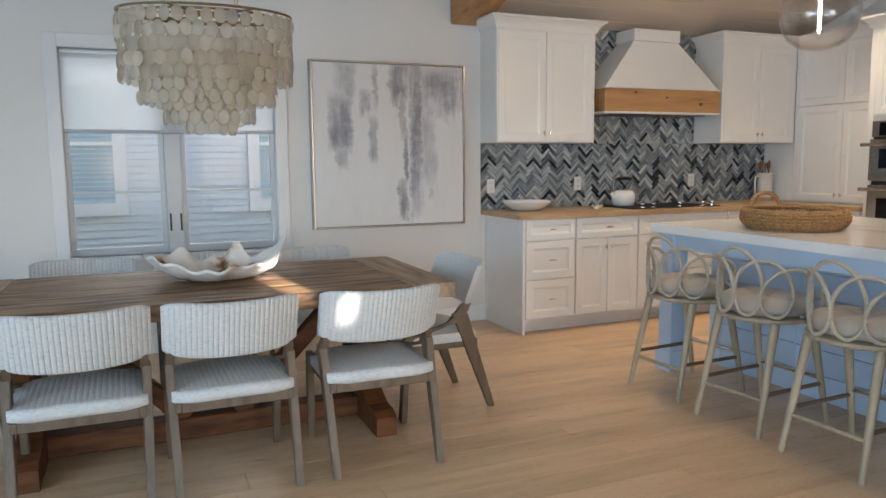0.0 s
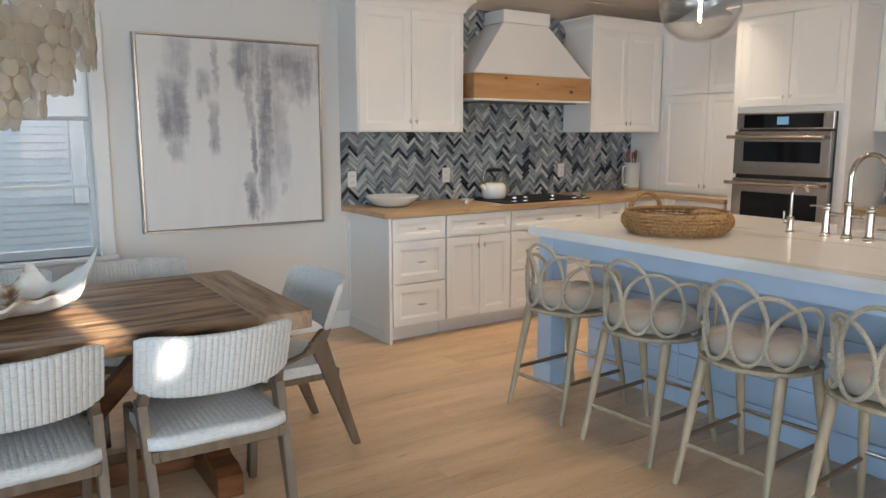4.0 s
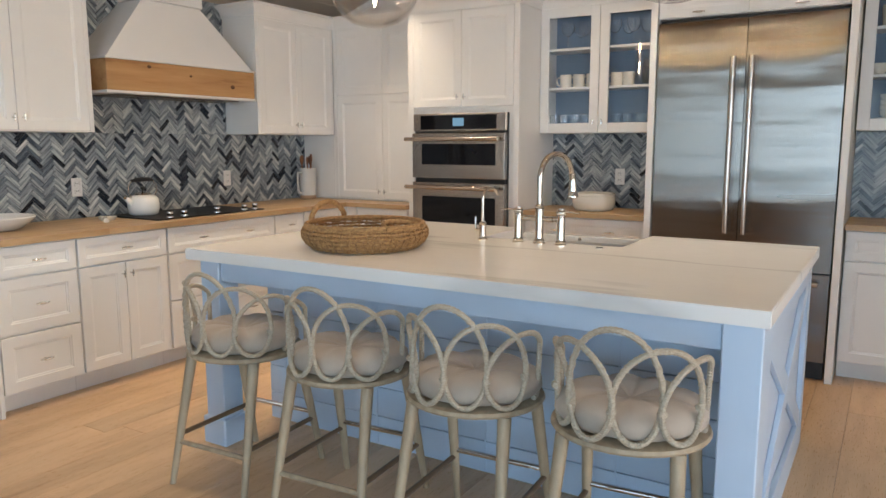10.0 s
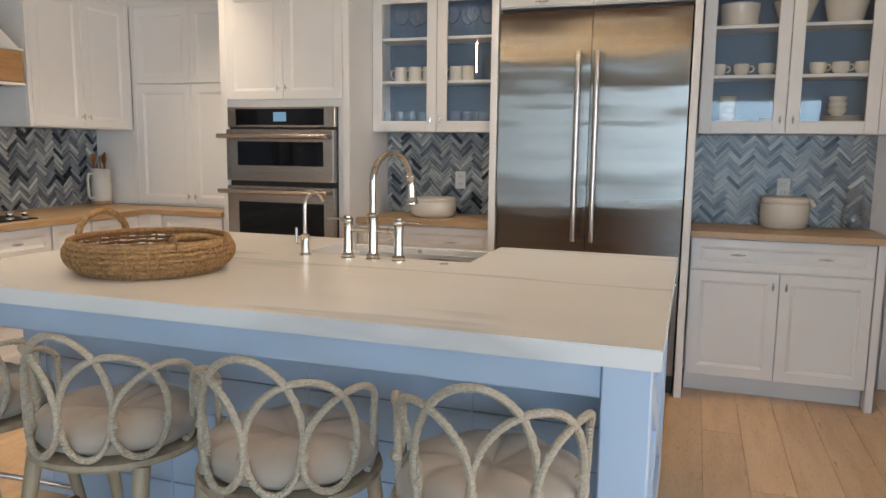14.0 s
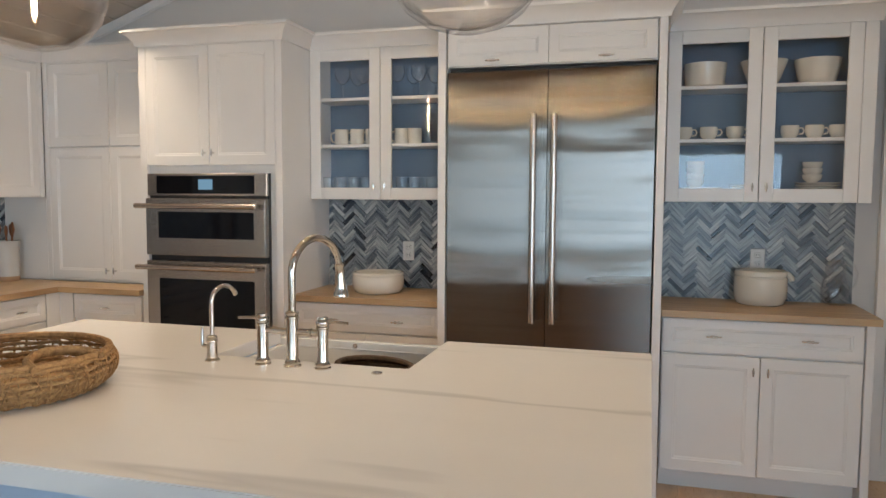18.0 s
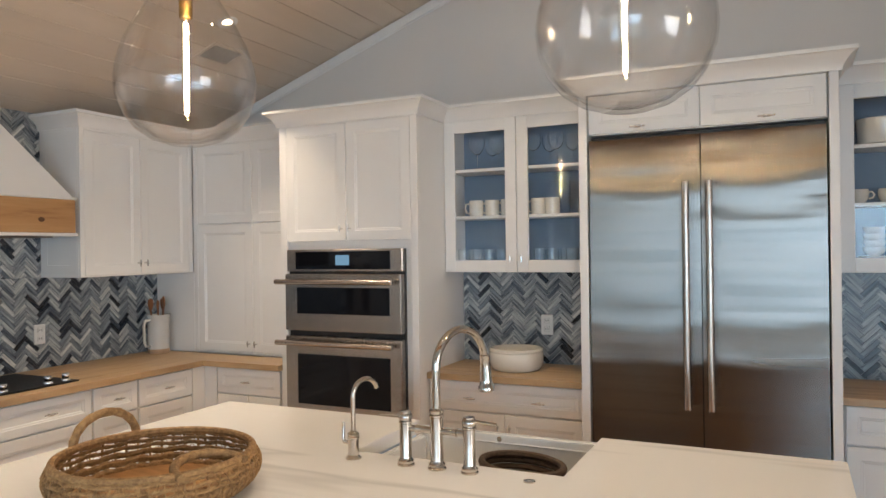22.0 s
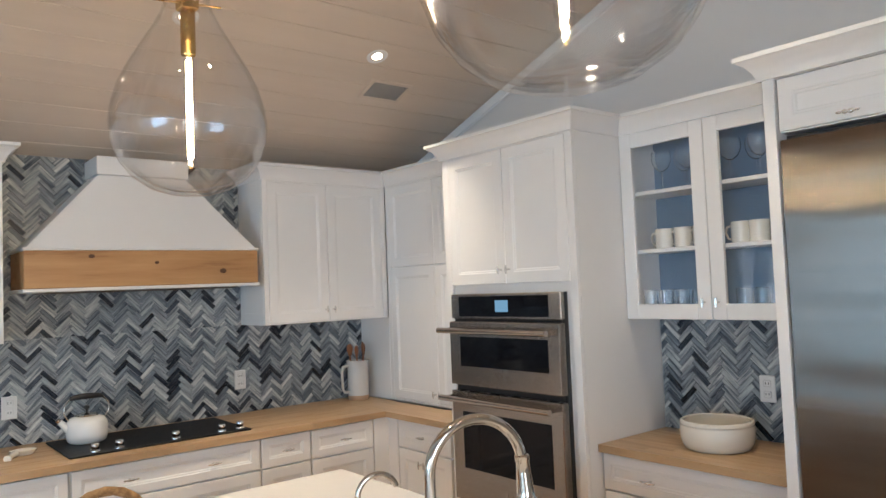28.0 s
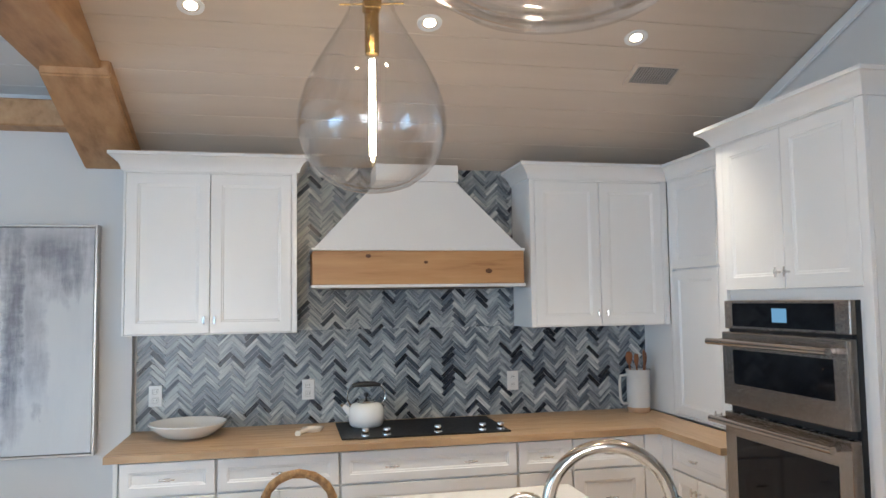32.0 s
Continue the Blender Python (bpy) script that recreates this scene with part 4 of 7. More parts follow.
cabinet("glass_cabinet", facing_x(5.898, 3.112), 0.876, 0.26, ZU0, ZU1, [("glass", 0.0, 0.437, ZU0, ZU1 - 0.005, [(0.405, ZU0 + 0.075)]), ("glass", 0.437, 0.874, ZU0, ZU1 - 0.005, [(0.469, ZU0 + 0.075)])],
        (0, 0, 0, 0.005), "white glazed unit with grey-blue inside holding mugs and glasses", group=GL, hollow=True, back_mat=M_CABBLUE)
cabinet("glass_cabinet", facing_x(5.898, 1.112), 0.952, 0.26, ZU0, ZU1, [("glass", 0.0, 0.446, ZU0, ZU1 - 0.005, [(0.414, ZU0 + 0.075)]), ("glass", 0.446, 0.892, ZU0, ZU1 - 0.005, [(0.478, ZU0 + 0.075)])],
        (0, 0.06, 0, 0.005), "white glazed unit with grey-blue inside holding bowls, cups and plates", group=GL, hollow=True, back_mat=M_CABBLUE)
SHELVES = (1.778, 2.046)
for y0, y1 in ((2.256, 3.093), (0.18, 1.093)):
    for z in SHELVES:
        solid("cabinet_shelf", boxes((5.925, 6.143, y0, y1, z - 0.018, z), bevel=0.002), M_WHITE, "white painted shelf inside the glass unit", "shelf", group="shelves in the glass units")

# base units of the oven wall
XB = 5.665
cabinet("base_cabinet", facing_x(XB, 3.112), 0.876, 0.49, 0.13, TOP, [("drawer", 0.004, 0.872, 0.728, TOP - 0.004, [(0.25, 0.798), (0.63, 0.798)]), ("door", 0.004, 0.438, 0.135, 0.722, [(0.405, 0.655)]), ("door", 0.438, 0.872, 0.135, 0.722, [(0.471, 0.655)])],
        (0, 0, 0, 0), "white base unit with a wide drawer between oven and refrigerator", toe=1)
TOP2, CZ2 = 0.900, 0.9335   # the worktop beside the refrigerator stands a little higher
cabinet("base_cabinet", facing_x(XB, 1.112), 0.896, 0.49, 0.13, TOP2, [("drawer", 0.004, 0.892, 0.728, TOP2 - 0.004, [(0.24, 0.814), (0.66, 0.814)]), ("door", 0.004, 0.452, 0.135, 0.722, [(0.42, 0.655)]), ("door", 0.452, 0.892, 0.135, 0.722, [(0.484, 0.655)])],
        (0, 0, 0, 0), "white base unit with a wide drawer above two framed doors", toe=1)
solid("cabinet_end_panel", boxes((5.66, WX - 0.003, 0.178, 0.215, FLOOR, TOP2), bevel=0.002), M_WHITE, "white end post of the base unit, reaching the floor", "panel")
butcher("butcher_block_counter", 5.64, WX - 0.008, 2.236, 3.112, "y", "honey oak butcher-block worktop between oven and refrigerator")
butcher("butcher_block_counter", 5.64, WX - 0.008, 0.155, 1.118, "y", "brown oak butcher-block worktop beside the refrigerator", TOP2 + 0.001, CZ2)

# refrigerator, its side panels and the doors above
for y0, y1 in ((2.192, 2.233), (1.121, 1.160)):
    solid("fridge_panel", boxes((XO - 0.004, WX - 0.003, y0, y1, FLOOR, ZU1), bevel=0.002), M_WHITE, "tall white side panel beside the refrigerator", "panel", group="refrigerator panels")
cabinet("bridge_cabinet", facing_x(XO + 0.005, 2.19), 1.028, 0.59, 2.128, ZU1, [("door", 0.004, 0.514, 2.13, ZU1 - 0.01, [(0.24, 2.152)]), ("door", 0.514, 1.024, 2.13, ZU1 - 0.01, [(0.79, 2.152)])],
        (0, 0, 0, 0.008), "shallow white unit with two doors above the refrigerator")


def fridge(m):
    ob = empty("refrigerator", m, "wide brushed-steel refrigerator with two tall doors and bar handles", "refrigerator")
    W = 1.022
    part("case", boxes((0.004, W - 0.004, 0.05, 0.58, 0.13, 2.12)), M_BLACK, ob)
    part("toe_grille", boxes((0.01, W - 0.01, 0.06, 0.1, FLOOR, 0.13)), M_BLACK, ob)
    for a, c, hx in ((0.004, W / 2 - 0.002, 0.452), (W / 2 + 0.002, W - 0.004, 0.552)):
        bm = bmesh.new()
        nx, nz = 10, 90
        za, zb = 0.655, 2.10
        g = [[bm.verts.new((a + (c - a) * i / nx, 0.0014 * math.sin(9 * (zb - za) * j / nz) * (1 if j / nz < 0.9 else 1.6) + 0.0006 * math.sin(30 * (zb - za) * j / nz + 1.8 * math.sin(math.pi * i / nx) + 9 * a) - 0.008 * math.sin(math.pi * i / nx) ** 0.5 * 0.3, za + (zb - za) * j / nz)) for i in range(nx + 1)] for j in range(nz + 1)]
        for j in range(nz):
            for i in range(nx):
                bm.faces.new((g[j][i], g[j][i + 1], g[j + 1][i + 1], g[j + 1][i]))
        for f in bm.faces:
            f.smooth = True
        box(bm, a, c, 0.003, 0.048, za, zb)
        d = part("fridge_door", bm, M_STEEL, ob)
        part("handle", tube([(hx, -0.065, 0.86), (hx, -0.065, 1.88)], 0.0165, 14), M_STEELBAR, d, "long steel bar handle", soft=True)
        for bz in (0.955, 1.78):
            part("handle_bracket", boxes((hx - 0.008, hx + 0.008, -0.06, 0.003, bz, bz + 0.03), bevel=0.002), M_STEELBAR, d)
    d = part("freezer_drawer", boxes((0.004, W - 0.004, 0.0, 0.048, 0.135, 0.648), bevel=0.003), M_STEEL, ob)
    part("handle", tube([(0.06, -0.055, 0.595), (W - 0.06, -0.055, 0.595)], 0.0155, 14), M_STEELBAR, d, "long steel bar handle", soft=True)
    for bx in (0.12, W - 0.145):
        part("handle_bracket", boxes((bx, bx + 0.025, -0.05, 0.003, 0.587, 0.603)), M_STEELBAR, d)
    return ob


fridge(facing_x(XO + 0.002, 2.187))

# tall panelled unit beyond the worktop
cabinet("tall_cabinet", facing_x(WX - 0.05, 0.06), 1.0, 0.04, FLOOR + 0.001, 2.6, [("door", 0.05, 0.5, 0.15, 0.86, []), ("door", 0.05, 0.5, 0.87, 1.76, []), ("door", 0.05, 0.5, 1.77, 2.56, []), ("door", 0.5, 0.95, 0.15, 0.86, []), ("door", 0.5, 0.95, 0.87, 1.76, []), ("door", 0.5, 0.95, 1.77, 2.56, [])],
        (0.05, 0.05, 0.03, 0.04), "tall white panelled doors set in the wall")

# range hood
hood = empty("range_hood", pose(4.32, WY, 1.69), "white tapered range hood with a knotty wooden band", "range hood")
hm = pose(-4.32, -WY, -1.69)


def frustum(lo, hi):
    """Between two rectangles (x0, x1, y0, y1, z)."""
    bm = bmesh.new()
    r = [[bm.verts.new((x, y, s[4])) for x, y in ((s[0], s[2]), (s[1], s[2]), (s[1], s[3]), (s[0], s[3]))] for s in (lo, hi)]
    for i in range(4):
        bm.faces.new((r[0][i], r[0][(i + 1) % 4], r[1][(i + 1) % 4], r[1][i]))
    bm.faces.new(r[0][::-1])
    bm.faces.new(r[1])
    return bm


HB = (3.718, 4.907)
YH = 4.935
part("canopy", frustum((HB[0] + 0.012, HB[1] - 0.012, YH + 0.01, WY - 0.012, 1.912), (4.085, 4.545, 5.06, WY - 0.012, 2.30)), M_WHITE, hood, at=hm)
part("chimney", boxes((4.075, 4.555, 5.045, WY - 0.012, 2.302, 2.40), bevel=0.004), M_WHITE, hood, at=hm)
part("ledge", boxes((HB[0] - 0.006, HB[1] + 0.006, YH - 0.006, WY - 0.012, 1.897, 1.911), bevel=0.003), M_WHITE, hood, at=hm)
band = part("wood_band", boxes((HB[0], HB[1], YH, WY - 0.012, 1.712, 1.896), bevel=0.003), M_HOODWOOD, hood, "honey-brown knotty wood band", at=hm)
for kx, kz, kr in ((0.30, 0.155, 0.010), (0.62, 0.12, 0.008), (0.98, 0.07, 0.013)):
    bm = lathe([(0.0, 0.0012), (kr, 0.0008), (kr * 1.5, 0.0)], 14, 0.7)
    part("knot", shift(bm, pose(HB[0] + kx, YH - 0.0005, 1.712 + kz, 90, 0, 0)), M_KNOT, band, "dark wood knot", soft=True)
part("lip", boxes((HB[0] - 0.008, HB[1] + 0.008, YH - 0.008, WY - 0.012, 1.694, 1.711), bevel=0.003), M_WHITE, hood, at=hm)
part("filter", boxes((HB[0] + 0.1, HB[1] - 0.1, YH + 0.06, WY - 0.06, 1.686, 1.693)), M_STEEL, hood, at=hm)

# ---- island ----
IX0, IX1, IY0, IY1, IZ = 3.12, 4.613, 1.162, 3.578, 0.93
SX0, SY0, SY1 = 4.143, 1.915, 2.622   # notch for the apron sink
isl = empty("kitchen_island", pose(3.9, 2.4, FLOOR), "pale blue shiplap kitchen island with corner posts and crossed end panel", "island")
im = pose(-3.9, -2.4, -FLOOR)
PX = 3.163
for y0, y1 in ((IY0 + 0.02, IY0 + 0.135), (IY1 - 0.16, IY1 - 0.045)):
    part("post", boxes((PX, PX + 0.115, y0, y1, FLOOR, 0.879), bevel=0.004), M_BLUE, isl, at=im)
    part("post_foot", boxes((PX - 0.014, PX + 0.129, y0 - 0.014, y1 + 0.014, FLOOR, 0.15), bevel=0.006), M_BLUE, isl, at=im)
part("apron", boxes((PX + 0.015, PX + 0.04, IY0 + 0.136, IY1 - 0.161, 0.786, 0.879), bevel=0.003), M_BLUE, isl, at=im)
part("apron", boxes((PX + 0.116, 3.52, IY1 - 0.10, IY1 - 0.075, 0.786, 0.879), bevel=0.003), M_BLUE, isl, at=im)
BX = 3.545
part("core", boxes((BX + 0.02, IX1 - 0.035, IY0 + 0.055, SY0 - 0.001, FLOOR, 0.879), (BX + 0.02, SX0 - 0.03, SY0 - 0.001, SY1 + 0.001, FLOOR, 0.879), (BX + 0.02, IX1 - 0.035, SY1 + 0.001, IY1 - 0.07, FLOOR, 0.879),
     (SX0 - 0.03, IX1 - 0.04, SY0 - 0.001, SY1 + 0.001, FLOOR, 0.58)), M_BLUE, isl, at=im)
z = FLOOR
while z < 0.87:
    h = min(0.138, 0.879 - z)
    part("shiplap_board", boxes((BX, BX + 0.018, IY0 + 0.057, IY1 - 0.072, z, z + h - 0.004), bevel=0.0015), M_BLUE, isl, at=im)
    z += 0.138
for y in (1.72, 2.28, 2.84, 3.40):
    part("batten_line", boxes((BX - 0.004, BX, y - 0.004, y + 0.004, FLOOR + 0.01, 0.876)), M_BLUE, isl, at=im)
# crossed end panel at the open end
ex0, ex1 = PX + 0.116, IX1 - 0.03
part("end_panel", boxes((ex0, ex1, IY0 + 0.045, IY0 + 0.054, FLOOR, 0.879)), M_BLUE, isl, at=im)
for r in ((ex0, ex0 + 0.075, IY0 + 0.022, IY0 + 0.044, FLOOR, 0.879), (ex1 - 0.085, ex1, IY0 + 0.022, IY0 + 0.044, FLOOR, 0.879), (ex0 + 0.075, ex1 - 0.085, IY0 + 0.022, IY0 + 0.044, 0.786, 0.879),
          (ex0 + 0.075, ex1 - 0.085, IY0 + 0.022, IY0 + 0.044, FLOOR, 0.15)):
    part("rail", boxes(r, bevel=0.002), M_BLUE, isl, at=im)
xa, xb, za, zb = ex0 + 0.075, ex1 - 0.085, 0.15, 0.786
ln, an = math.hypot(xb - xa, zb - za), math.degrees(math.atan2(zb - za, xb - xa))
for s, yy in ((1, 0.024), (-1, 0.0255)):
    bm = box(bmesh.new(), -ln / 2, ln / 2, IY0 + yy, IY0 + 0.044, -0.04, 0.04, bevel=0.002)
    part("cross_brace", shift(bm, pose((xa + xb) / 2, 0, (za + zb) / 2, 0, -s * an, 0)), M_BLUE, isl, at=im)
for y0, y1 in ((IY0 + 0.06, 1.55), (1.55, SY0 - 0.01), (SY1 + 0.01, 3.1), (3.1, IY1 - 0.08)):
    part("door", shift(shaker(0, y1 - y0 - 0.006, 0.13, 0.871), pose(IX1 - 0.012, y0 + 0.003, 0, 0, 0, 90)), M_UNSEENDOOR, isl, "unseen door, browned to tint the refrigerator's reflection", at=im)

# quartz top with a notch
bm = bmesh.new()
ring = [(IX0, IY0), (IX1, IY0), (IX1, SY0), (SX0, SY0), (SX0, SY1), (IX1, SY1), (IX1, IY1), (IX0, IY1)]
lo = [bm.verts.new((x, y, 0.88)) for x, y in ring]
hi = [bm.verts.new((x, y, IZ)) for x, y in ring]
for i in range(8):
    bm.faces.new((lo[i], lo[(i + 1) % 8], hi[(i + 1) % 8], hi[i]))
bm.faces.new(hi)
bm.faces.new(lo[::-1])
bmesh.ops.recalc_face_normals(bm, faces=bm.faces[:])
bmesh.ops.bevel(bm, geom=[e for e in bm.edges], offset=0.003, segments=2, affect="EDGES")
solid("island_countertop", bm, M_QUARTZ, "thick off-white quartz countertop with faint grey veins", "countertop")

# apron sink
sink = empty("farmhouse_sink", pose(4.43, 2.305, 0.6), "white fireclay apron sink set into the island", "sink")
sm = pose(-4.43, -2.305, -0.6)
sx0, sx1, sy0, sy1, st = SX0 - 0.012, IX1 + 0.025, SY0 + 0.003, SY1 - 0.003, 0.878
bm = bmesh.new()
tub = [[bm.verts.new(p) for p in ((a0, b0, zz), (a1, b0, zz), (a1, b1, zz), (a0, b1, zz))] for a0, a1, b0, b1, zz in
       ((sx0, sx1 - 0.036, sy0, sy1, 0.585), (sx0, sx1 - 0.036, sy0, sy1, st), (sx0 + 0.028, sx1 - 0.037, sy0 + 0.028, sy1 - 0.028, st), (sx0 + 0.034, sx1 - 0.042, sy0 + 0.034, sy1 - 0.034, 0.61))]
for ra, rb in zip(tub, tub[1:]):
    for i in range(4):
        bm.faces.new((ra[i], ra[(i + 1) % 4], rb[(i + 1) % 4], rb[i]))
bm.faces.new(tub[0][::-1])
bm.faces.new(tub[-1])
bmesh.ops.recalc_face_normals(bm, faces=bm.faces[:])
bmesh.ops.bevel(bm, geom=bm.edges[:], offset=0.005, segments=2, affect="EDGES")
part("basin", bm, M_WHITEWARE, sink, soft=True, at=sm)
part("apron", boxes((sx1 - 0.035, sx1, sy0, sy1, 0.585, 0.906), bevel=0.006, seg=2), M_WHITEWARE, sink, at=sm)
part("drain", shift(lathe([(0, 0.004), (0.03, 0.004), (0.045, 0.0)], 20), pose(4.38, 2.27, 0.611)), M_CHROME, sink, soft=True, at=sm)
part("badge", shift(lathe([(0, 0.002), (0.008, 0.0015), (0.01, 0)], 12), pose(sx1 - 0.036, 2.29, 0.889, 0, -90, 0)), M_CHROME, sink, at=sm)


def torus(bm, R, r, z, n=28, k=8, sq=1.0):
    return tube([(R * math.cos(2 * math.pi * i / n), sq * R * math.sin(2 * math.pi * i / n), z) for i in range(n)], r, k, True, bm)


M_SEAGRASS = pbr("seagrass", (0.47, 0.275, 0.115), (0.19, 0.098, 0.036), rough=0.7, scale=55, bump=0.6, bscale=170, island=True, rand=0.25)
M_DARKWEAVE = pbr("dark_weave", (0.10, 0.06, 0.035), (0.04, 0.022, 0.012), rough=0.7, scale=70, bump=0.5, bscale=170)
sbk = empty("sink_basket", pose(4.45, 2.15, 0.614, 0, 0, 70), "dark brown woven basket standing in the sink", "basket")
for R, zz in ((0.14, 0.02), (0.145, 0.042), (0.15, 0.064), (0.152, 0.086), (0.153, 0.108), (0.154, 0.13), (0.155, 0.152), (0.155, 0.174), (0.155, 0.196), (0.156, 0.218)):
    part("coil", torus(bmesh.new(), R, 0.0105, zz, sq=0.72), M_DARKWEAVE, sbk, soft=True)
part("rim", torus(bmesh.new(), 0.155, 0.013, 0.24, sq=0.72), M_DARKWEAVE, sbk, soft=True)
part("base", shift(lathe([(0, 0.0), (0.13, 0.0), (0.132, 0.01), (0, 0.012)], 28), Matrix.Diagonal((1, 0.72, 1, 1))), M_DARKWEAVE, sbk)


def faucet(m):
    """Bridge faucet: two lever posts, a bridge, and a tall swan-neck spout with a spray head."""
    ob = empty("bridge_faucet", m, "polished nickel bridge faucet with a tall curved spout and two levers", "faucet")
    post = [(0, 0), (0.027, 0), (0.027, 0.004), (0.0235, 0.007), (0.0248, 0.011), (0.0248, 0.015), (0.020, 0.020), (0.0185, 0.026), (0.0185, 0.128), (0.0215, 0.131), (0.0215, 0.135), (0.0182, 0.138), (0.0215, 0.142), (0.0225, 0.149), (0.0205, 0.156), (0.017, 0.160), (0.017, 0.166), (0, 0.168)]
    for s in (-1, 1):
        p = part("valve_post", lathe(post, 20), M_CHROME, ob, soft=True, at=pose(0, 0, 0, 0, 0, 18) @ pose(0, s * 0.107, 0))
        part("lever", tube([(0, 0, 0.153), (0, s * 0.04, 0.153), (0, s * 0.088, 0.15)], [0.0065, 0.0045, 0.0045], 10), M_CHROME, p, "slim lever handle", soft=True)
    part("bridge", tube([(0, -0.107, 0.115), (0, -0.07, 0.115), (0, -0.068, 0.115), (0, -0.05, 0.115), (0, 0.05, 0.115), (0, 0.068, 0.115), (0, 0.07, 0.115), (0, 0.107, 0.115)], [0.0105, 0.0105, 0.0135, 0.0105, 0.0105, 0.0135, 0.0105, 0.0105], 12), M_CHROME, ob, soft=True, at=pose(0, 0, 0, 0, 0, 18))
    part("center_post", lathe([(0, 0), (0.029, 0), (0.029, 0.004), (0.0245, 0.008), (0.026, 0.012), (0.026, 0.016), (0.0205, 0.022), (0.0195, 0.028), (0.0195, 0.155), (0.0225, 0.158), (0.0225, 0.163), (0.0192, 0.166), (0.022, 0.170), (0.022, 0.177), (0.0135, 0.183)], 20), M_CHROME, ob, soft=True)
    pts = [(0, 0, 0.17), (0, 0, 0.29)]
    R = 0.114
    for k in range(17):
        a = math.pi * (1 - k / 16 * 0.97)
        pts.append((R + R * math.cos(a), 0, 0.298 + R * math.sin(a)))
    part("spout", tube(pts, 0.0128, 14), M_CHROME, ob, soft=True)
    e = pts[-1]
    part("spray_head", shift(lathe([(0.013, 0.012), (0.0175, 0.008), (0.0175, 0.0), (0.0155, -0.006), (0.017, -0.03), (0.0205, -0.07), (0.022, -0.088), (0.026, -0.094), (0.026, -0.106), (0.022, -0.109), (0.0, -0.109)], 24), pose(e[0] + 0.001, 0, e[2], 0, -4, 0)), M_CHROME, ob, soft=True)
    part("spray_button", boxes((e[0] + 0.014, e[0] + 0.021, -0.006, 0.006, e[2] - 0.07, e[2] - 0.03), bevel=0.003), M_BLACK, ob)
    return ob


faucet(pose(4.066, 2.284, IZ, 0, 0, -18))
wf = empty("water_tap", pose(4.062, 2.578, IZ, 0, 0, -18), "small polished nickel filtered-water tap beside the sink", "tap")
part("tap_body", lathe([(0, 0), (0.025, 0), (0.025, 0.004), (0.021, 0.008), (0.0175, 0.012), (0.017, 0.062), (0.0198, 0.065), (0.0198, 0.070), (0.0168, 0.073), (0.019, 0.078), (0.015, 0.084), (0.008, 0.088)], 18), M_CHROME, wf, soft=True)
R = 0.052
part("tap_spout", tube([(0, 0, 0.08), (0, 0, 0.19)] + [(R + R * math.cos(math.pi * (1 - k / 12 * 0.9)), 0, 0.195 + R * math.sin(math.pi * (1 - k / 12 * 0.9))) for k in range(13)], 0.0075, 12), M_CHROME, wf, soft=True)
part("tap_lever", tube([(0, 0.012, 0.045), (0, 0.046, 0.045), (0, 0.05, 0.05), (0, 0.05, 0.108)], [0.007, 0.007, 0.0055, 0.0045], 10), M_CHROME, wf, soft=True)
solid("air_switch_button", shift(lathe([(0.018, 0), (0.018, 0.003), (0.012, 0.005), (0.0, 0.005)], 18), pose(4.056, 1.988, IZ)), M_CHROME, "small flat nickel button on the countertop", "button", soft=True)

# seagrass tray basket
bk = empty("woven_tray", pose(3.575, 2.915, IZ, 0, 0, 80) @ Matrix.Scale(0.95, 4), "round shallow seagrass tray basket with two arched handles", "basket")
rng = random.Random(3)
for i, (R, zz, th) in enumerate(((0.245, 0.013, 0.0125), (0.268, 0.031, 0.0118), (0.283, 0.049, 0.0095), (0.292, 0.067, 0.0068), (0.291, 0.084, 0.0064), (0.283, 0.100, 0.0064))):
    n = 130
    pts = [((R + 0.0025 * math.sin(17 * a + i * 2)) * math.cos(a), (R + 0.0025 * math.sin(17 * a + i * 2)) * math.sin(a), zz + 0.0018 * math.sin(17 * a + i * 1.6)) for a in (2 * math.pi * k / n for k in range(n))]
    part("coil", tube(pts, [th * (1 + 0.20 * math.sin(43 * 2 * math.pi * k / n + i)) for k in range(n)], 7, True), M_SEAGRASS, bk, soft=True)
bm = bmesh.new()


def strand(a, lean, th, stops):
    tube([(R * math.cos(a + lean * zz / 0.1), R * math.sin(a + lean * zz / 0.1), zz) for R, zz in stops], th, 5, False, bm)


for k in range(50):
    a = 2 * math.pi * k / 50 + rng.uniform(-0.012, 0.012)
    strand(a, rng.uniform(-0.03, 0.03), rng.uniform(0.003, 0.0042), ((0.25, 0.004), (0.281, 0.03), (0.297, 0.058), (0.293, 0.088), (0.278, 0.108)))
for k in range(120):
    a = 2 * math.pi * k / 120 + rng.uniform(-0.01, 0.01)
    strand(a, (0.16 if k % 2 else -0.16) + rng.uniform(-0.05, 0.05), rng.uniform(0.0009, 0.0014), ((0.256, 0.006), (0.283, 0.028), (0.296, 0.048), (0.3005, 0.066), (0.299, 0.084), (0.290, 0.102)))
st2 = part("wrapping", bm, M_SEAGRASS, bk)
st2["kind"] = "stuff"
part("base", lathe([(0, 0.003), (0.24, 0.003), (0.245, 0.012), (0.0, 0.014)], 40), pbr("tray_base", (0.46, 0.235, 0.085), (0.30, 0.145, 0.05), rough=0.6, scale=5, stretch=(1, 6, 1)), bk)
bm = bmesh.new()
torus(bm, 0.274, 0.012, 0.112, 60, 8)
part("rim", bm, M_SEAGRASS, bk, soft=True)
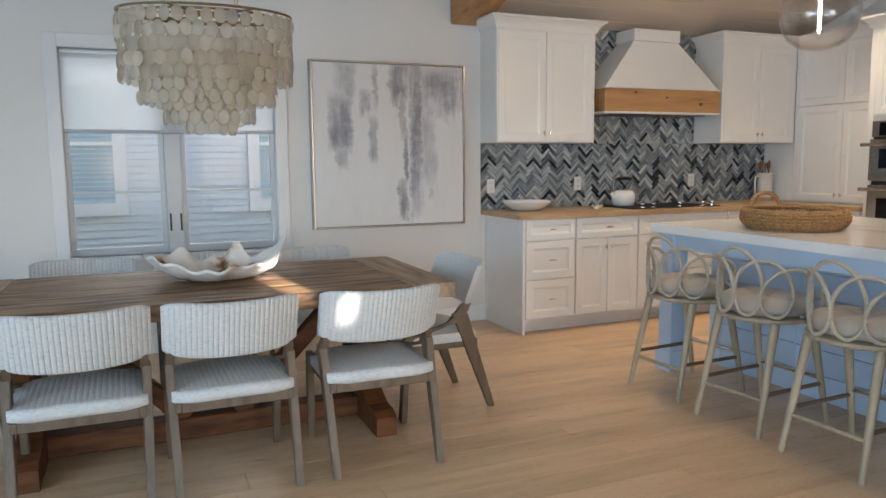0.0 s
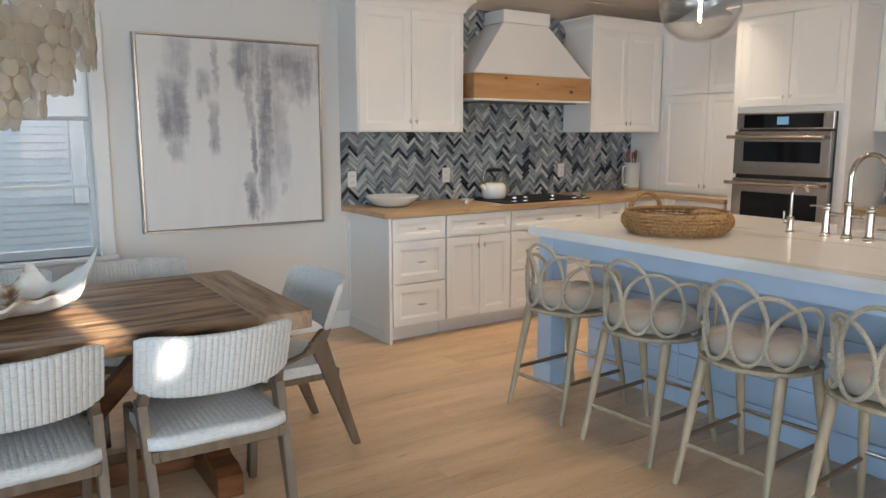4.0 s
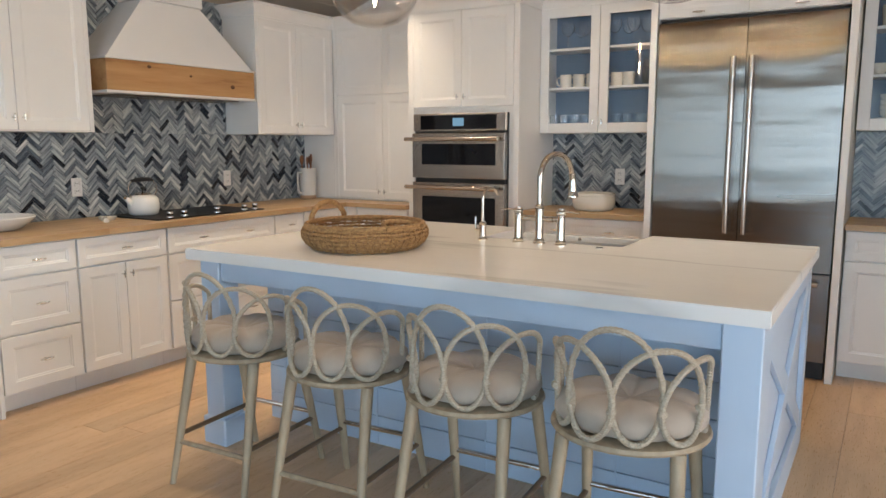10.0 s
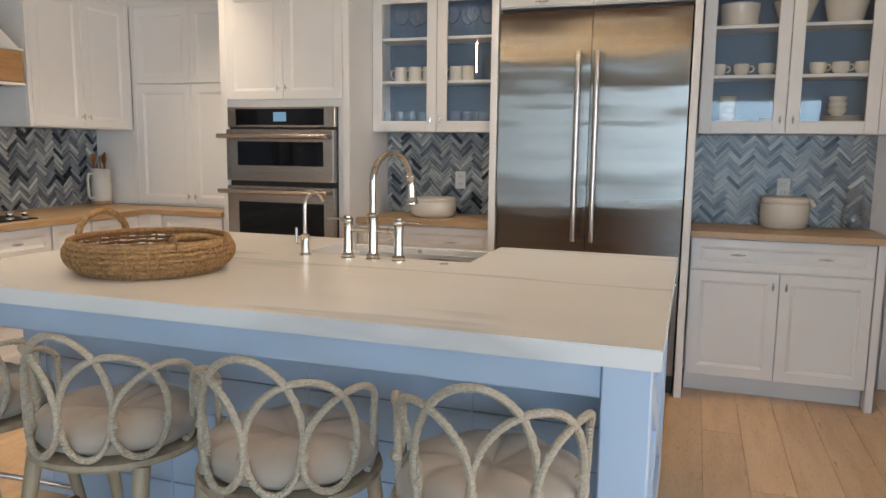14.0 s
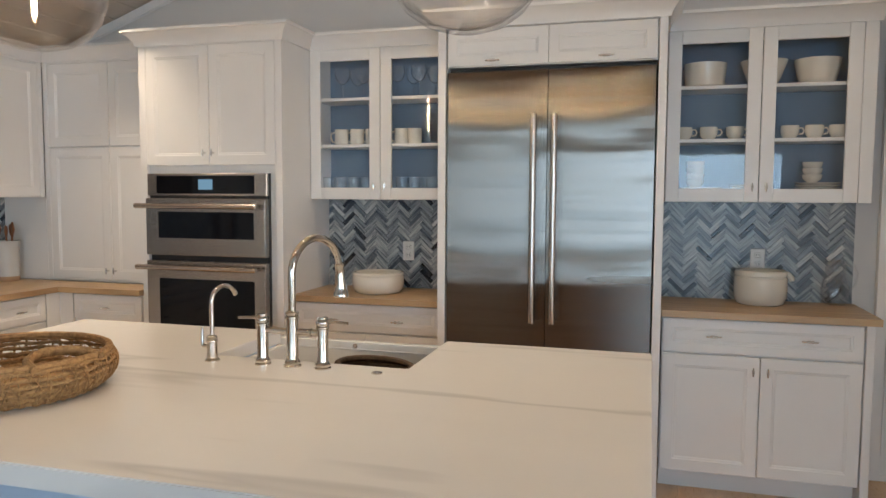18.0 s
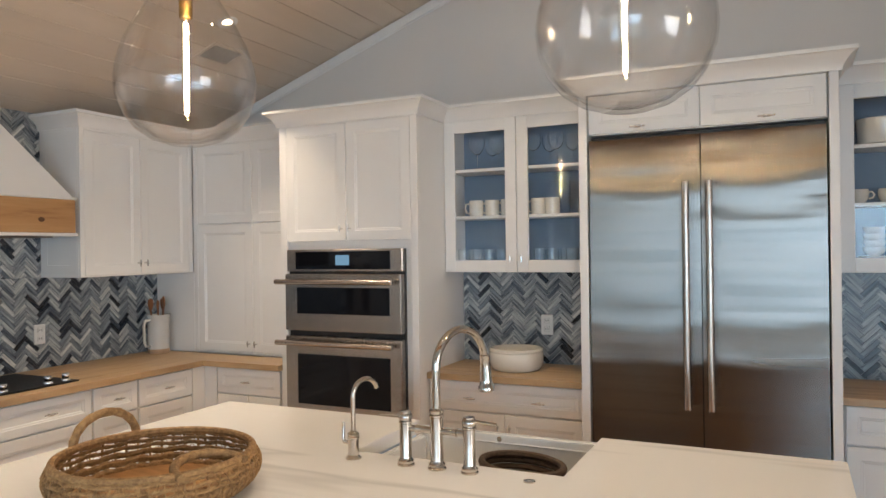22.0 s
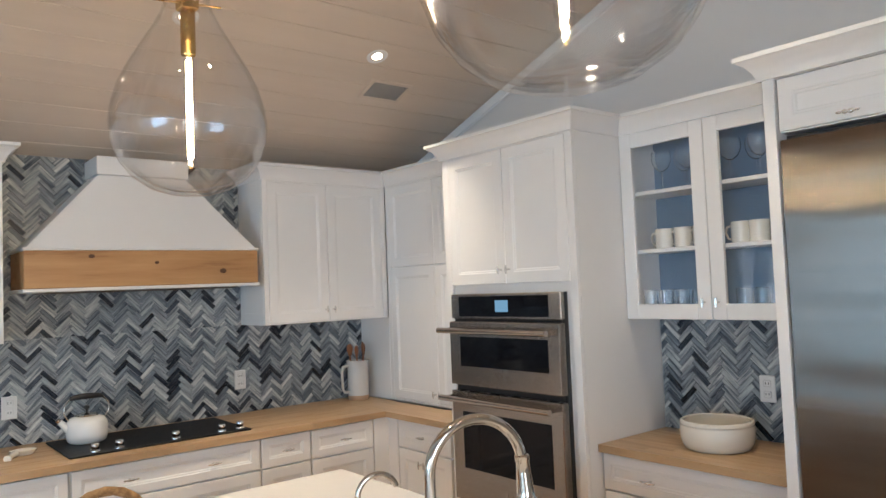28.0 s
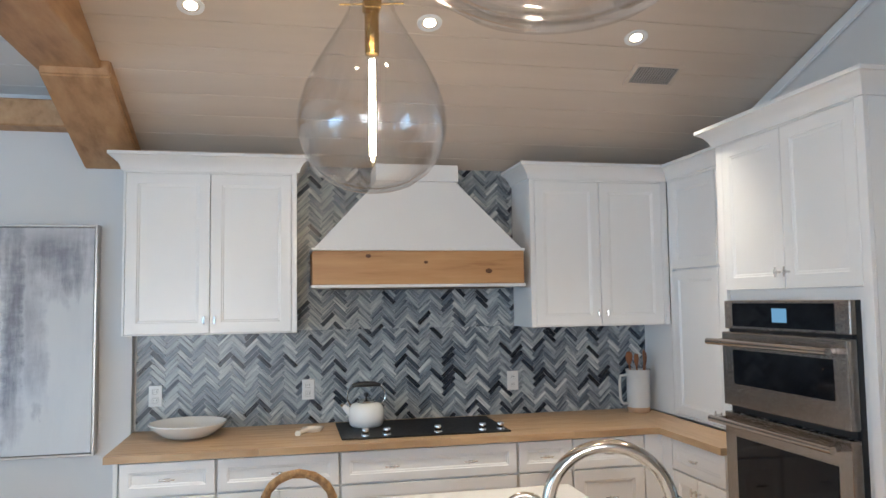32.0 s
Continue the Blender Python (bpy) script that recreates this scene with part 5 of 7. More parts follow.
for s, inward, up in ((-1, 0.10, 0.022), (1, 0.0, 0.092)):
    pts = [(s * (0.27 - inward * math.sin(math.pi * k / 14)), 0.105 * math.cos(math.pi * k / 14), 0.108 + up * math.sin(math.pi * k / 14)) for k in range(15)]
    part("handle", tube(pts, [0.0125 + 0.0018 * (k % 2) for k in range(15)], 9), M_SEAGRASS, bk, "folded-down handle" if inward else "upright arched handle", soft=True)

# ---- counter stools ----


def cord(points, r, n=8, lay=0.0085):
    """A bar wrapped with a winding strip, seen as slanting ridges."""
    bm = bmesh.new()
    rings, side, run = [], None, 0.0
    for i, p in enumerate(points):
        a, b = points[max(0, i - 1)], points[min(len(points) - 1, i + 1)]
        d = (b - a).normalized()
        run += (p - points[i - 1]).length if i else 0
        side = (side or d.cross(Vector((1, 0, 0.3)))).normalized()
        side = (side - d * side.dot(d)).normalized()
        up = d.cross(side)
        ring = []
        for j in range(n):
            q = 2 * math.pi * j / n
            w = r * (1 + 0.15 * math.sin(q + 2 * math.pi * run / lay))
            ring.append(bm.verts.new(p + w * (side * math.cos(q) + up * math.sin(q))))
        rings.append(ring)
    for a, b in zip(rings, rings[1:]):
        for j in range(n):
            bm.faces.new((a[j], a[(j + 1) % n], b[(j + 1) % n], b[j]))
    bm.faces.new(rings[0][::-1])
    bm.faces.new(rings[-1])
    bmesh.ops.recalc_face_normals(bm, faces=bm.faces[:])
    return bm


def stool(m):
    ob = empty("counter_stool", m, "grey-washed counter stool with looped rattan back and taupe linen cushion", "stool", "stools at the island")
    part("seat", shift(lathe([(0, 0.542), (0.215, 0.542), (0.232, 0.548), (0.236, 0.556), (0.232, 0.566), (0.21, 0.571), (0, 0.571)], 40), Matrix.Diagonal((0.97, 1.0, 1, 1))), M_STOOLWOOD, ob, soft=True)
    prof = [(0, 0.574), (0.185, 0.573), (0.212, 0.584), (0.226, 0.606), (0.224, 0.636), (0.206, 0.662), (0.178, 0.677), (0.14, 0.684), (0.11, 0.682), (0.075, 0.673), (0.04, 0.662), (0.015, 0.654), (0.0, 0.653)]
    bm = shift(lathe(prof, 72), Matrix.Diagonal((0.92, 1.0, 1, 1)))
    for v in bm.verts:
        a = math.atan2(v.co.y, v.co.x)
        fold = (0.5 + 0.5 * math.cos(8 * a + 0.5 * math.sin(3 * a))) ** 3
        if v.co.z > 0.6:
            v.co.z -= 0.012 * fold * min(1, v.co.xy.length / 0.12)
        if v.co.xy.length > 0.17:
            v.co.xy *= 1 - 0.028 * fold
        v.co.z = 0.573 + (v.co.z - 0.573) * 0.86
    part("cushion", bm, M_CUSHION, ob, "taupe linen tufted cushion", soft=True)
    hub = {}
    for sx in (-1, 1):
        for sy in (-1, 1):
            top, foot = Vector((sx * 0.13, sy * 0.165, 0.543)), Vector((sx * 0.243, sy * 0.192, 0))
            hub[sx, sy] = lambda zz, t=top, f=foot: f.lerp(t, zz / 0.543)
            part("leg", tube([foot, foot.lerp(top, 0.5), top], [0.0125, 0.018, 0.0225], 12), M_STOOLWOOD, ob, soft=True)
    part("stretcher", tube([hub[-1, -1](0.175), hub[-1, 1](0.175)], 0.0105, 10), M_STOOLWOOD, ob, soft=True)
    for sy in (-1, 1):
        part("stretcher", tube([hub[-1, sy](0.205), hub[1, sy](0.205)], 0.0105, 10), M_BRONZED, ob, "dark bronzed side stretcher", soft=True)
    part("foot_rail", tube([hub[1, -1](0.235), hub[1, 1](0.235)], 0.0105, 10), M_POLISHED, ob, "polished steel foot rail", soft=True)
    # one long cane looped round the back: wide arches over, narrow eyes below
    step = radians(35)
    crest = (0.235, 0.275, 0.33, 0.275, 0.235)

    def cane(i, th):
        ang = radians(-87.5) + step * (i + th / (2 * math.pi)) - 0.75 * step * math.sin(th)
        ang = max(radians(-97), min(radians(97), ang))
        zz = 0.578 + crest[i] * (1 - math.cos(th)) / 2
        a = math.pi + ang
        k = 1 + 0.03 * (zz - 0.576) / 0.35 + 0.028 * math.cos(th / 2 + math.pi * i)
        return Vector((0.222 * k * math.cos(a), 0.219 * k * math.sin(a), zz))
    for i in range(5):
        part("loop", cord([cane(i, 2 * math.pi * k / 150) for k in range(151)], 0.0092), M_RATTAN, ob, "whitewashed twisted rattan loop", soft=True)
    for ang in (-70, -35, 0, 35, 70):
        a = math.pi + radians(ang)
        p = Vector((0.225 * math.cos(a), 0.222 * math.sin(a), 0.672))
        side = Vector((-math.sin(a), math.cos(a), 0)) * 0.012
        part("binding", tube([p - side, p - side * 0.5, p + side * 0.5, p + side], [0.0085, 0.0125, 0.0125, 0.0085], 10), M_RATTAN, ob, soft=True)
    return ob


st1 = stool(pose(3.045, 3.140, FLOOR, 0, 0, 3) @ Matrix.Diagonal((1, 1, 0.97, 1)))
for y, r in ((2.592, 4), (2.053, 3), (1.524, 4)):
    copy_thing(st1, pose(3.045, y, FLOOR, 0, 0, r))

# ---- dining table ----
TX0, TX1, TY0, TY1, TZ = -0.60, 1.555, 3.02, 4.05, 0.76
tb = empty("dining_table", pose(0.48, 3.53, FLOOR), "rustic reclaimed-wood trestle dining table", "table")
tm = pose(-0.48, -3.53, -FLOOR)
n = 8
for i in range(n):
    y0 = TY0 + (TY1 - TY0) * i / n
    bm = box(bmesh.new(), -0.383, 1.338, y0, y0 + (TY1 - TY0) / n - 0.002, TZ - 0.07 + 0.0005 * (i % 3), TZ - 0.0006 * (i % 2), bevel=0.003)
    part("tabletop_plank", bm, M_TABLE, tb, at=tm)
for a, b in ((TX0, -0.385), (1.34, TX1)):
    part("breadboard_end", box(bmesh.new(), a, b, TY0, TY1, TZ - 0.07, TZ + 0.001, bevel=0.004), M_TABLE_Y, tb, at=tm)
for cx in (-0.28, 1.235):
    bm = bmesh.new()
    outline = [(3.12, FLOOR), (3.12, 0.11), (3.17, 0.135), (3.26, 0.14), (3.36, 0.19), (3.40, 0.22), (3.66, 0.22), (3.70, 0.19), (3.80, 0.14), (3.89, 0.135), (3.94, 0.11), (3.94, FLOOR)]
    sweep(bm, outline, lambda p: (cx - 0.05, p[0], p[1]), lambda p: (cx + 0.05, p[0], p[1]))
    bmesh.ops.recalc_face_normals(bm, faces=bm.faces[:])
    part("trestle_foot", bm, M_TRESTLE, tb, at=tm)
    part("trestle_post", boxes((cx - 0.045, cx + 0.045, 3.44, 3.62, 0.221, 0.60), bevel=0.006), M_TRESTLE, tb, at=tm)
    part("trestle_top", boxes((cx - 0.05, cx + 0.05, 3.16, 3.90, 0.60, 0.689), bevel=0.006), M_TRESTLE, tb, at=tm)
    for s in (-1, 1):
        bm = box(bmesh.new(), -0.035, 0.035, -0.045, 0.045, -0.25, 0.25, bevel=0.004)
        part("brace", shift(bm, pose(cx, 3.53 + s * 0.22, 0.40, -s * 32, 0, 0)), M_TRESTLE, tb, at=tm)
part("stretcher", boxes((-0.235, 1.19, 3.45, 3.555, 0.028, 0.128), bevel=0.006), M_TRESTLE, tb, at=tm)
for s, cx in ((1, 0.0925), (-1, 0.8625)):
    bm = box(bmesh.new(), -0.38, 0.38, -0.035, 0.035, -0.04, 0.04, bevel=0.004)
    part("brace", shift(bm, pose(cx, 3.505, 0.389, 0, s * 45.7, 0)), M_TRESTLE, tb, at=tm)


def ribbed(half, section, ribs, amp, curve, taper, flat=(1.0, 0.3)):
    """A woven pad: a closed section swept along x with ribs; curve gives (y, z) offsets, taper the section's scale towards the ends."""
    bm = bmesh.new()
    n = ribs * 6
    cy = sum(p[0] for p in section) / len(section)
    cz = sum(p[1] for p in section) / len(section)
    hz = max(abs(p[1] - cz) for p in section)
    tilt = sum((p[0] - cy) * (p[1] - cz) for p in section) / sum((p[1] - cz) ** 2 for p in section)
    hy = max(abs(p[0] - cy - tilt * (p[1] - cz)) for p in section)
    rings = []
    for i in range(n + 1):
        s = -1 + 2 * i / n
        k = taper(s)
        rib = amp * abs(math.cos(math.pi * i / 6)) ** 0.5
        dy, dz = curve(s)
        ring = []
        for y, z in section:
            d = Vector((y - cy, z - cz))
            e = (rib - amp) * max(-1, min(1, 3 * (d.x - tilt * d.y) / hy)), (rib - amp) * max(-1, min(1, 3 * d.y / hz))
            d = d * k + Vector((e[0] * flat[0], e[1] * flat[1]))
            ring.append(bm.verts.new((s * half, cy + d.x + dy, cz + d.y + dz)))
        rings.append(ring)
    m = len(section)
    for a, b in zip(rings, rings[1:]):
        for j in range(m):
            bm.faces.new((a[j], a[(j + 1) % m], b[(j + 1) % m], b[j]))
    bm.faces.new(rings[0][::-1])
    bm.faces.new(rings[-1])
    bmesh.ops.recalc_face_normals(bm, faces=bm.faces[:])
    return bm


def rounded(y0, y1, z0, z1, r, lean=0.0, k=4):
    pts = []
    for cy, cz, a0 in ((y1 - r, z1 - r, 0), (y0 + r, z1 - r, 90), (y0 + r, z0 + r, 180), (y1 - r, z0 + r, 270)):
        for j in range(k + 1):
            a = radians(a0 + 90 * j / k)
            pts.append((cy + r * math.cos(a), cz + r * math.sin(a)))
    return [(y - lean * (z - z0), z) for y, z in pts]


def ends(s, p=12, cut=0.16):
    return 1 - cut * abs(s) ** p


def chair(m):
    ob = empty("dining_chair", m, "white woven wicker dining chair on weathered oak legs", "chair", "chairs round the table")
    part("backrest", ribbed(0.262, rounded(-0.245, -0.205, 0.545, 0.780, 0.018, 0.40), 27, 0.004, lambda s: (0.085 * s * s, 0.012 * abs(s) ** 3), lambda s: ends(s, 9, 0.2)), M_WICKER, ob, "curved white wicker back", soft=True)
    part("seat", ribbed(0.238, rounded(-0.245, 0.225, 0.375, 0.432, 0.026), 22, 0.0013, lambda s: (0.0, -0.006 * s * s), lambda s: ends(s, 5, 0.17), (0.3, 1.0)), M_WICKER, ob, "white wicker seat", soft=True)
    part("seat_frame", boxes((-0.205, 0.205, -0.225, -0.2, 0.34, 0.38), (-0.205, 0.205, 0.175, 0.2, 0.34, 0.38), (-0.23, -0.205, -0.225, 0.2, 0.34, 0.38), (0.205, 0.23, -0.225, 0.2, 0.34, 0.38), bevel=0.003), M_CHAIRWOOD, ob)

    def bar(a, b, w0, w1, name, th=0.032):
        bm = bmesh.new()
        a, b = Vector(a), Vector(b)
        q = []
        for p, w in ((a, w0), (b, w1)):
            q += [bm.verts.new(p + Vector((sx * th / 2, sy * w / 2, 0))) for sx, sy in ((-1, -1), (1, -1), (1, 1), (-1, 1))]
        for fc in ((0, 1, 2, 3), (7, 6, 5, 4), (0, 4, 5, 1), (1, 5, 6, 2), (2, 6, 7, 3), (3, 7, 4, 0)):
            bm.faces.new([q[i] for i in fc])
        bmesh.ops.recalc_face_normals(bm, faces=bm.faces[:])
        bmesh.ops.bevel(bm, geom=bm.edges[:], offset=0.004, segments=2, affect="EDGES")
        part(name, bm, M_CHAIRWOOD, ob)
    for s in (-1, 1):
        bar((s * 0.228, -0.305, 0.0), (s * 0.240, -0.115, 0.525), 0.034, 0.085, "leg")
        bar((s * 0.232, 0.205, 0.0), (s * 0.236, 0.165, 0.43), 0.03, 0.05, "leg")
        bar((s * 0.240, -0.085, 0.475), (s * 0.230, -0.160, 0.572), 0.085, 0.05, "back_support")
        bar((s * 0.238, -0.11, 0.49), (s * 0.236, 0.175, 0.41), 0.06, 0.045, "side_rail")
    return ob


ch = chair(pose(1.13, 3.05, FLOOR, 0, 0, -1))
for x, y, r in ((0.51, 3.06, 1), (-0.05, 3.07, 1), (1.575, 3.535, 91), (1.14, 4.11, 180), (0.51, 4.11, 179), (-0.09, 4.11, 181), (-0.63, 3.53, -90)):
    copy_thing(ch, pose(x, y, FLOOR, 0, 0, r))

# carved bowl
M_BOWL = pbr("whitewashed_root", (0.72, 0.69, 0.64), rough=0.6, scale=4.5, bump=0.35, bscale=25,
             stops=[(0.40, (0.11, 0.05, 0.025)), (0.45, (0.36, 0.23, 0.14)), (0.49, (0.60, 0.54, 0.47)), (0.56, (0.68, 0.655, 0.62)), (0.8, (0.77, 0.75, 0.71))])
bm = bmesh.new()
NB, NR = 112, 10


def bowl_point(k, j, inner):
    a = 2 * math.pi * k / NB
    rho = j / NR
    lift = 0.072 + 0.15 * max(0, math.cos(a - 0.05)) ** 10 + 0.075 * max(0, math.cos(a - 3.25)) ** 5 + 0.085 * max(0, math.cos(a - 1.05)) ** 60 + 0.075 * max(0, math.cos(a - 2.15)) ** 40 + 0.010 * math.sin(5 * a + 1) + 0.010 * math.sin(13 * a)
    rad = (0.33 + 0.06 * math.cos(2 * a) + 0.018 * math.sin(3 * a + 1) + 0.012 * math.sin(7 * a)) * (rho ** 0.8)
    zz = lift * rho ** 2.2 + (0.014 if inner else 0)
    return (rad * math.cos(a), rad * math.sin(a) * 0.8, zz)


grid = {}
for inner in (0, 1):
    for j in range(1, NR + 1):
        for k in range(NB):
            p = bowl_point(k, j, inner)
            grid[inner, j, k] = bm.verts.new(p)
    grid[inner, 0, 0] = bm.verts.new((0, 0, 0.014 * inner))
for inner in (0, 1):
    for k in range(NB):
        k2 = (k + 1) % NB
        bm.faces.new((grid[inner, 0, 0], grid[inner, 1, k], grid[inner, 1, k2]))
        for j in range(1, NR):
            bm.faces.new((grid[inner, j, k], grid[inner, j + 1, k], grid[inner, j + 1, k2], grid[inner, j, k2]))
for k in range(NB):
    k2 = (k + 1) % NB
    bm.faces.new((grid[0, NR, k], grid[1, NR, k], grid[1, NR, k2], grid[0, NR, k2]))
bmesh.ops.recalc_face_normals(bm, faces=bm.faces[:])
solid("carved_bowl", shift(bm, pose(0.53, 3.57, TZ + 0.002) @ Matrix.Diagonal((0.86, 0.9, 0.92, 1))), M_BOWL, "whitewashed carved root-wood bowl with brown edges on the table", "bowl", soft=True)

# ---- capiz chandelier ----
CX, CY = 0.535, 3.53
chd = empty("capiz_chandelier", pose(CX, CY, 2.0), "tiered oval chandelier of cream capiz shell discs on a brass rim", "chandelier")
M_CAPIZ = pbr("capiz_shell", (0.84, 0.80, 0.72), (0.62, 0.545, 0.44), coat=0.6, rough=0.14, scale=22, rand=0.42, bump=0.15, bscale=120)
cn, cl = M_CAPIZ.node_tree.nodes, M_CAPIZ.node_tree.links
ctr, cmx = cn.new("ShaderNodeBsdfTranslucent"), cn.new("ShaderNodeMixShader")
ctr.inputs["Color"].default_value = (0.86, 0.80, 0.70, 1)
cmx.inputs[0].default_value = 0.72
cl.new(cn["Principled BSDF"].outputs[0], cmx.inputs[1])
cl.new(ctr.outputs[0], cmx.inputs[2])
ctp, cm2 = cn.new("ShaderNodeBsdfTransparent"), cn.new("ShaderNodeMixShader")
cm2.inputs[0].default_value = 0.55
cl.new(cmx.outputs[0], cm2.inputs[1])
cl.new(ctp.outputs[0], cm2.inputs[2])
cl.new(cm2.outputs[0], cn["Material Output"].inputs["Surface"])
M_AGED = pbr("aged_bronze", (0.34, 0.26, 0.17), (0.20, 0.15, 0.10), rough=0.3, metal=1, scale=25)
for a, b, zz in ((0.385, 0.25, 0.0), (0.30, 0.19, -0.005), (0.20, 0.125, -0.01)):
    bm = tube([(a * math.cos(2 * math.pi * k / 56), b * math.sin(2 * math.pi * k / 56), zz) for k in range(56)], 0.006, 8, True)
    part("rim", bm, M_AGED, chd, "thin aged bronze rim", soft=True)
for ang in (0, 60, 120):
    a = radians(ang)
    part("spoke", tube([(-0.385 * math.cos(a), -0.25 * math.sin(a), 0), (0.385 * math.cos(a), 0.25 * math.sin(a), 0)], 0.004, 6), M_BRASS, chd)
top = ceil_z(CY) + 0.33 - 2.0
for x in (-0.19, 0.14):
    nlink = 26
    bm = bmesh.new()
    for i in range(nlink):
        t0 = i / nlink
        c = Vector((x * (1 - t0), 0, 0.012 + (top - 0.02) * t0))
        ring = [(0.007 * math.cos(q), 0, 0.02 * math.sin(q)) for q in (2 * math.pi * k / 10 for k in range(10))]
        tube([Vector((p[0], 0, p[2])) + c if i % 2 else Vector((0, p[0], p[2])) + c for p in ring], 0.0018, 5, True, bm)
    part("chain", bm, M_BRASS, chd, soft=True)
part("canopy", shift(lathe([(0, 0.0), (0.05, -0.0), (0.06, -0.012), (0.06, -0.03), (0, -0.03)], 24), pose(0, 0, top + 0.02)), M_BRASS, chd, soft=True)
bm = lathe([(0, 0.0008), (0.0207, 0.0008), (0.0218, 0.0), (0.0207, -0.0008), (0, -0.0008)], 14)
for f in bm.faces:
    f.material_index = int(f.calc_center_median().xy.length > 0.0199)
M_RIMSHELL = pbr("shell_edge", (0.40, 0.33, 0.24), (0.27, 0.21, 0.14), rough=0.35, scale=30)
shift(bm, pose(0, 0, -0.034, 90, 0, 0) @ Matrix.Diagonal((1.22, 1.56, 1, 1)))
smooth(bm)
disc = as_mesh("shell_disc", bm.copy(), M_CAPIZ)
disc.materials.append(M_RIMSHELL)
rng = random.Random(11)
far_discs = bmesh.new()
base_disc = bm
M_CAPIZ2 = M_CAPIZ.copy()
M_CAPIZ2.name = "capiz_shell_inner"
made = 0
for a, b, rows, zt, pitch in ((0.385, 0.25, 5, -0.010, 0.060), (0.30, 0.19, 7, -0.012, 0.0565), (0.20, 0.125, 8, -0.014, 0.060), (0.11, 0.07, 9, -0.014, 0.058)):
    count = max(7, round(math.pi * (a + b) * 1.02 / 0.049))
    for r in range(rows):
        for k in range(count):
            t0 = 2 * math.pi * (k + 0.5 * (r % 2)) / count
            x, y = a * math.cos(t0), b * math.sin(t0)
            yaw = math.degrees(math.atan2(b * math.cos(t0), -a * math.sin(t0))) + rng.uniform(-17, 17) * (3.4 if rng.random() < 0.12 else 1)
            m = pose(x + rng.uniform(-0.004, 0.004), y + rng.uniform(-0.007, 0.007), zt - pitch * r + rng.uniform(-0.006, 0.006), rng.uniform(-7, 7), rng.uniform(-8, 8), yaw)
            if a > 0.38 and made < 290:
                ob = new("shell_disc", disc)
                ob.parent = chd
                ob.matrix_basis = m
                made += 1
            elif a > 0.38 or r >= 2:
                vm = [far_discs.verts.new(m @ v.co) for v in base_disc.verts]
                base_disc.verts.index_update()
                for fce in base_disc.faces:
                    nf = far_discs.faces.new([vm[v.index] for v in fce.verts])
                    nf.smooth = True
                    nf.material_index = fce.material_index
base_disc.free()
fd = part("inner_shell_field", far_discs, M_CAPIZ2, chd)
fd.data.materials.append(M_RIMSHELL)
fd["kind"] = "stuff"

# ---- framed painting ----
pic = empty("framed_painting", pose(2.02, WD - 0.002, 0.82), "large abstract grey and white canvas in a thin silver frame", "painting")
pm = pose(-2.02, -(WD - 0.002), -0.82)
px0, px1, pz0, pz1 = 1.380, 2.589, 0.827, 2.052
M_FRAME = pbr("champagne_frame", (0.46, 0.43, 0.40), (0.38, 0.35, 0.32), rough=0.3, metal=0.8, scale=8)
for r in ((px0, px0 + 0.014, WD - 0.075, WD - 0.003, pz0, pz1), (px1 - 0.014, px1, WD - 0.075, WD - 0.003, pz0, pz1), (px0 + 0.014, px1 - 0.014, WD - 0.075, WD - 0.003, pz0, pz0 + 0.014), (px0 + 0.014, px1 - 0.014, WD - 0.075, WD - 0.003, pz1 - 0.014, pz1)):
    part("frame_rail", boxes(r, bevel=0.002), M_FRAME, pic, at=pm)
part("backing", boxes((px0 + 0.014, px1 - 0.014, WD - 0.05, WD - 0.004, pz0 + 0.014, pz1 - 0.014)), M_BLACK, pic, at=pm)
M_ART = pbr("abstract_paint", (0.62, 0.62, 0.63), rough=0.6, scale=3, bump=0.15, bscale=60, bstretch=(3, 1, 0.6))
an_, al = M_ART.node_tree.nodes, M_ART.node_tree.links


def art_node(op, a, b=0.0, c=None):
    nd = an_.new("ShaderNodeMath")
    nd.operation = op
    for i, v in enumerate((a, b) if c is None else (a, b, c)):
        if isinstance(v, (int, float)):
            nd.inputs[i].default_value = v
        else:
            al.new(v, nd.inputs[i])
    return nd.outputs[0]


tc = an_.new("ShaderNodeTexCoord")
sp = an_.new("ShaderNodeSeparateXYZ")
al.new(tc.outputs["Object"], sp.inputs[0])
AX, AZ = sp.outputs["X"], sp.outputs["Z"]


def art_noise(sx, sz, seed, detail=6):
    mp = an_.new("ShaderNodeMapping")
    mp.inputs["Scale"].default_value, mp.inputs["Location"].default_value = (sx, 1, sz), (seed, seed, seed)
    al.new(tc.outputs["Object"], mp.inputs["Vector"])
    nz = an_.new("ShaderNodeTexNoise")
    nz.inputs["Scale"].default_value, nz.inputs["Detail"].default_value, nz.inputs["Roughness"].default_value = 1.0, detail, 0.68
    al.new(mp.outputs[0], nz.inputs["Vector"])
    return nz.outputs["Fac"]


def art_bump(v, c, wd):
    b = art_node("SUBTRACT", 1.0, art_node("MINIMUM", 1.0, art_node("DIVIDE", art_node("ABSOLUTE", art_node("SUBTRACT", v, c)), wd)))
    return art_node("MINIMUM", 1.0, art_node("MULTIPLY", b, 1.9))


warp = art_node("MULTIPLY_ADD", art_noise(5, 9, 4.0), 0.13, -0.065)
fine = art_noise(34, 2.6, 1.0)
coarse = art_noise(9, 2.2, 7.0)
flat = art_noise(4, 9, 9.0)
WXA = art_node("ADD", AX, warp)
WZA = art_node("ADD", AZ, art_node("MULTIPLY_ADD", coarse, 0.3, -0.15))
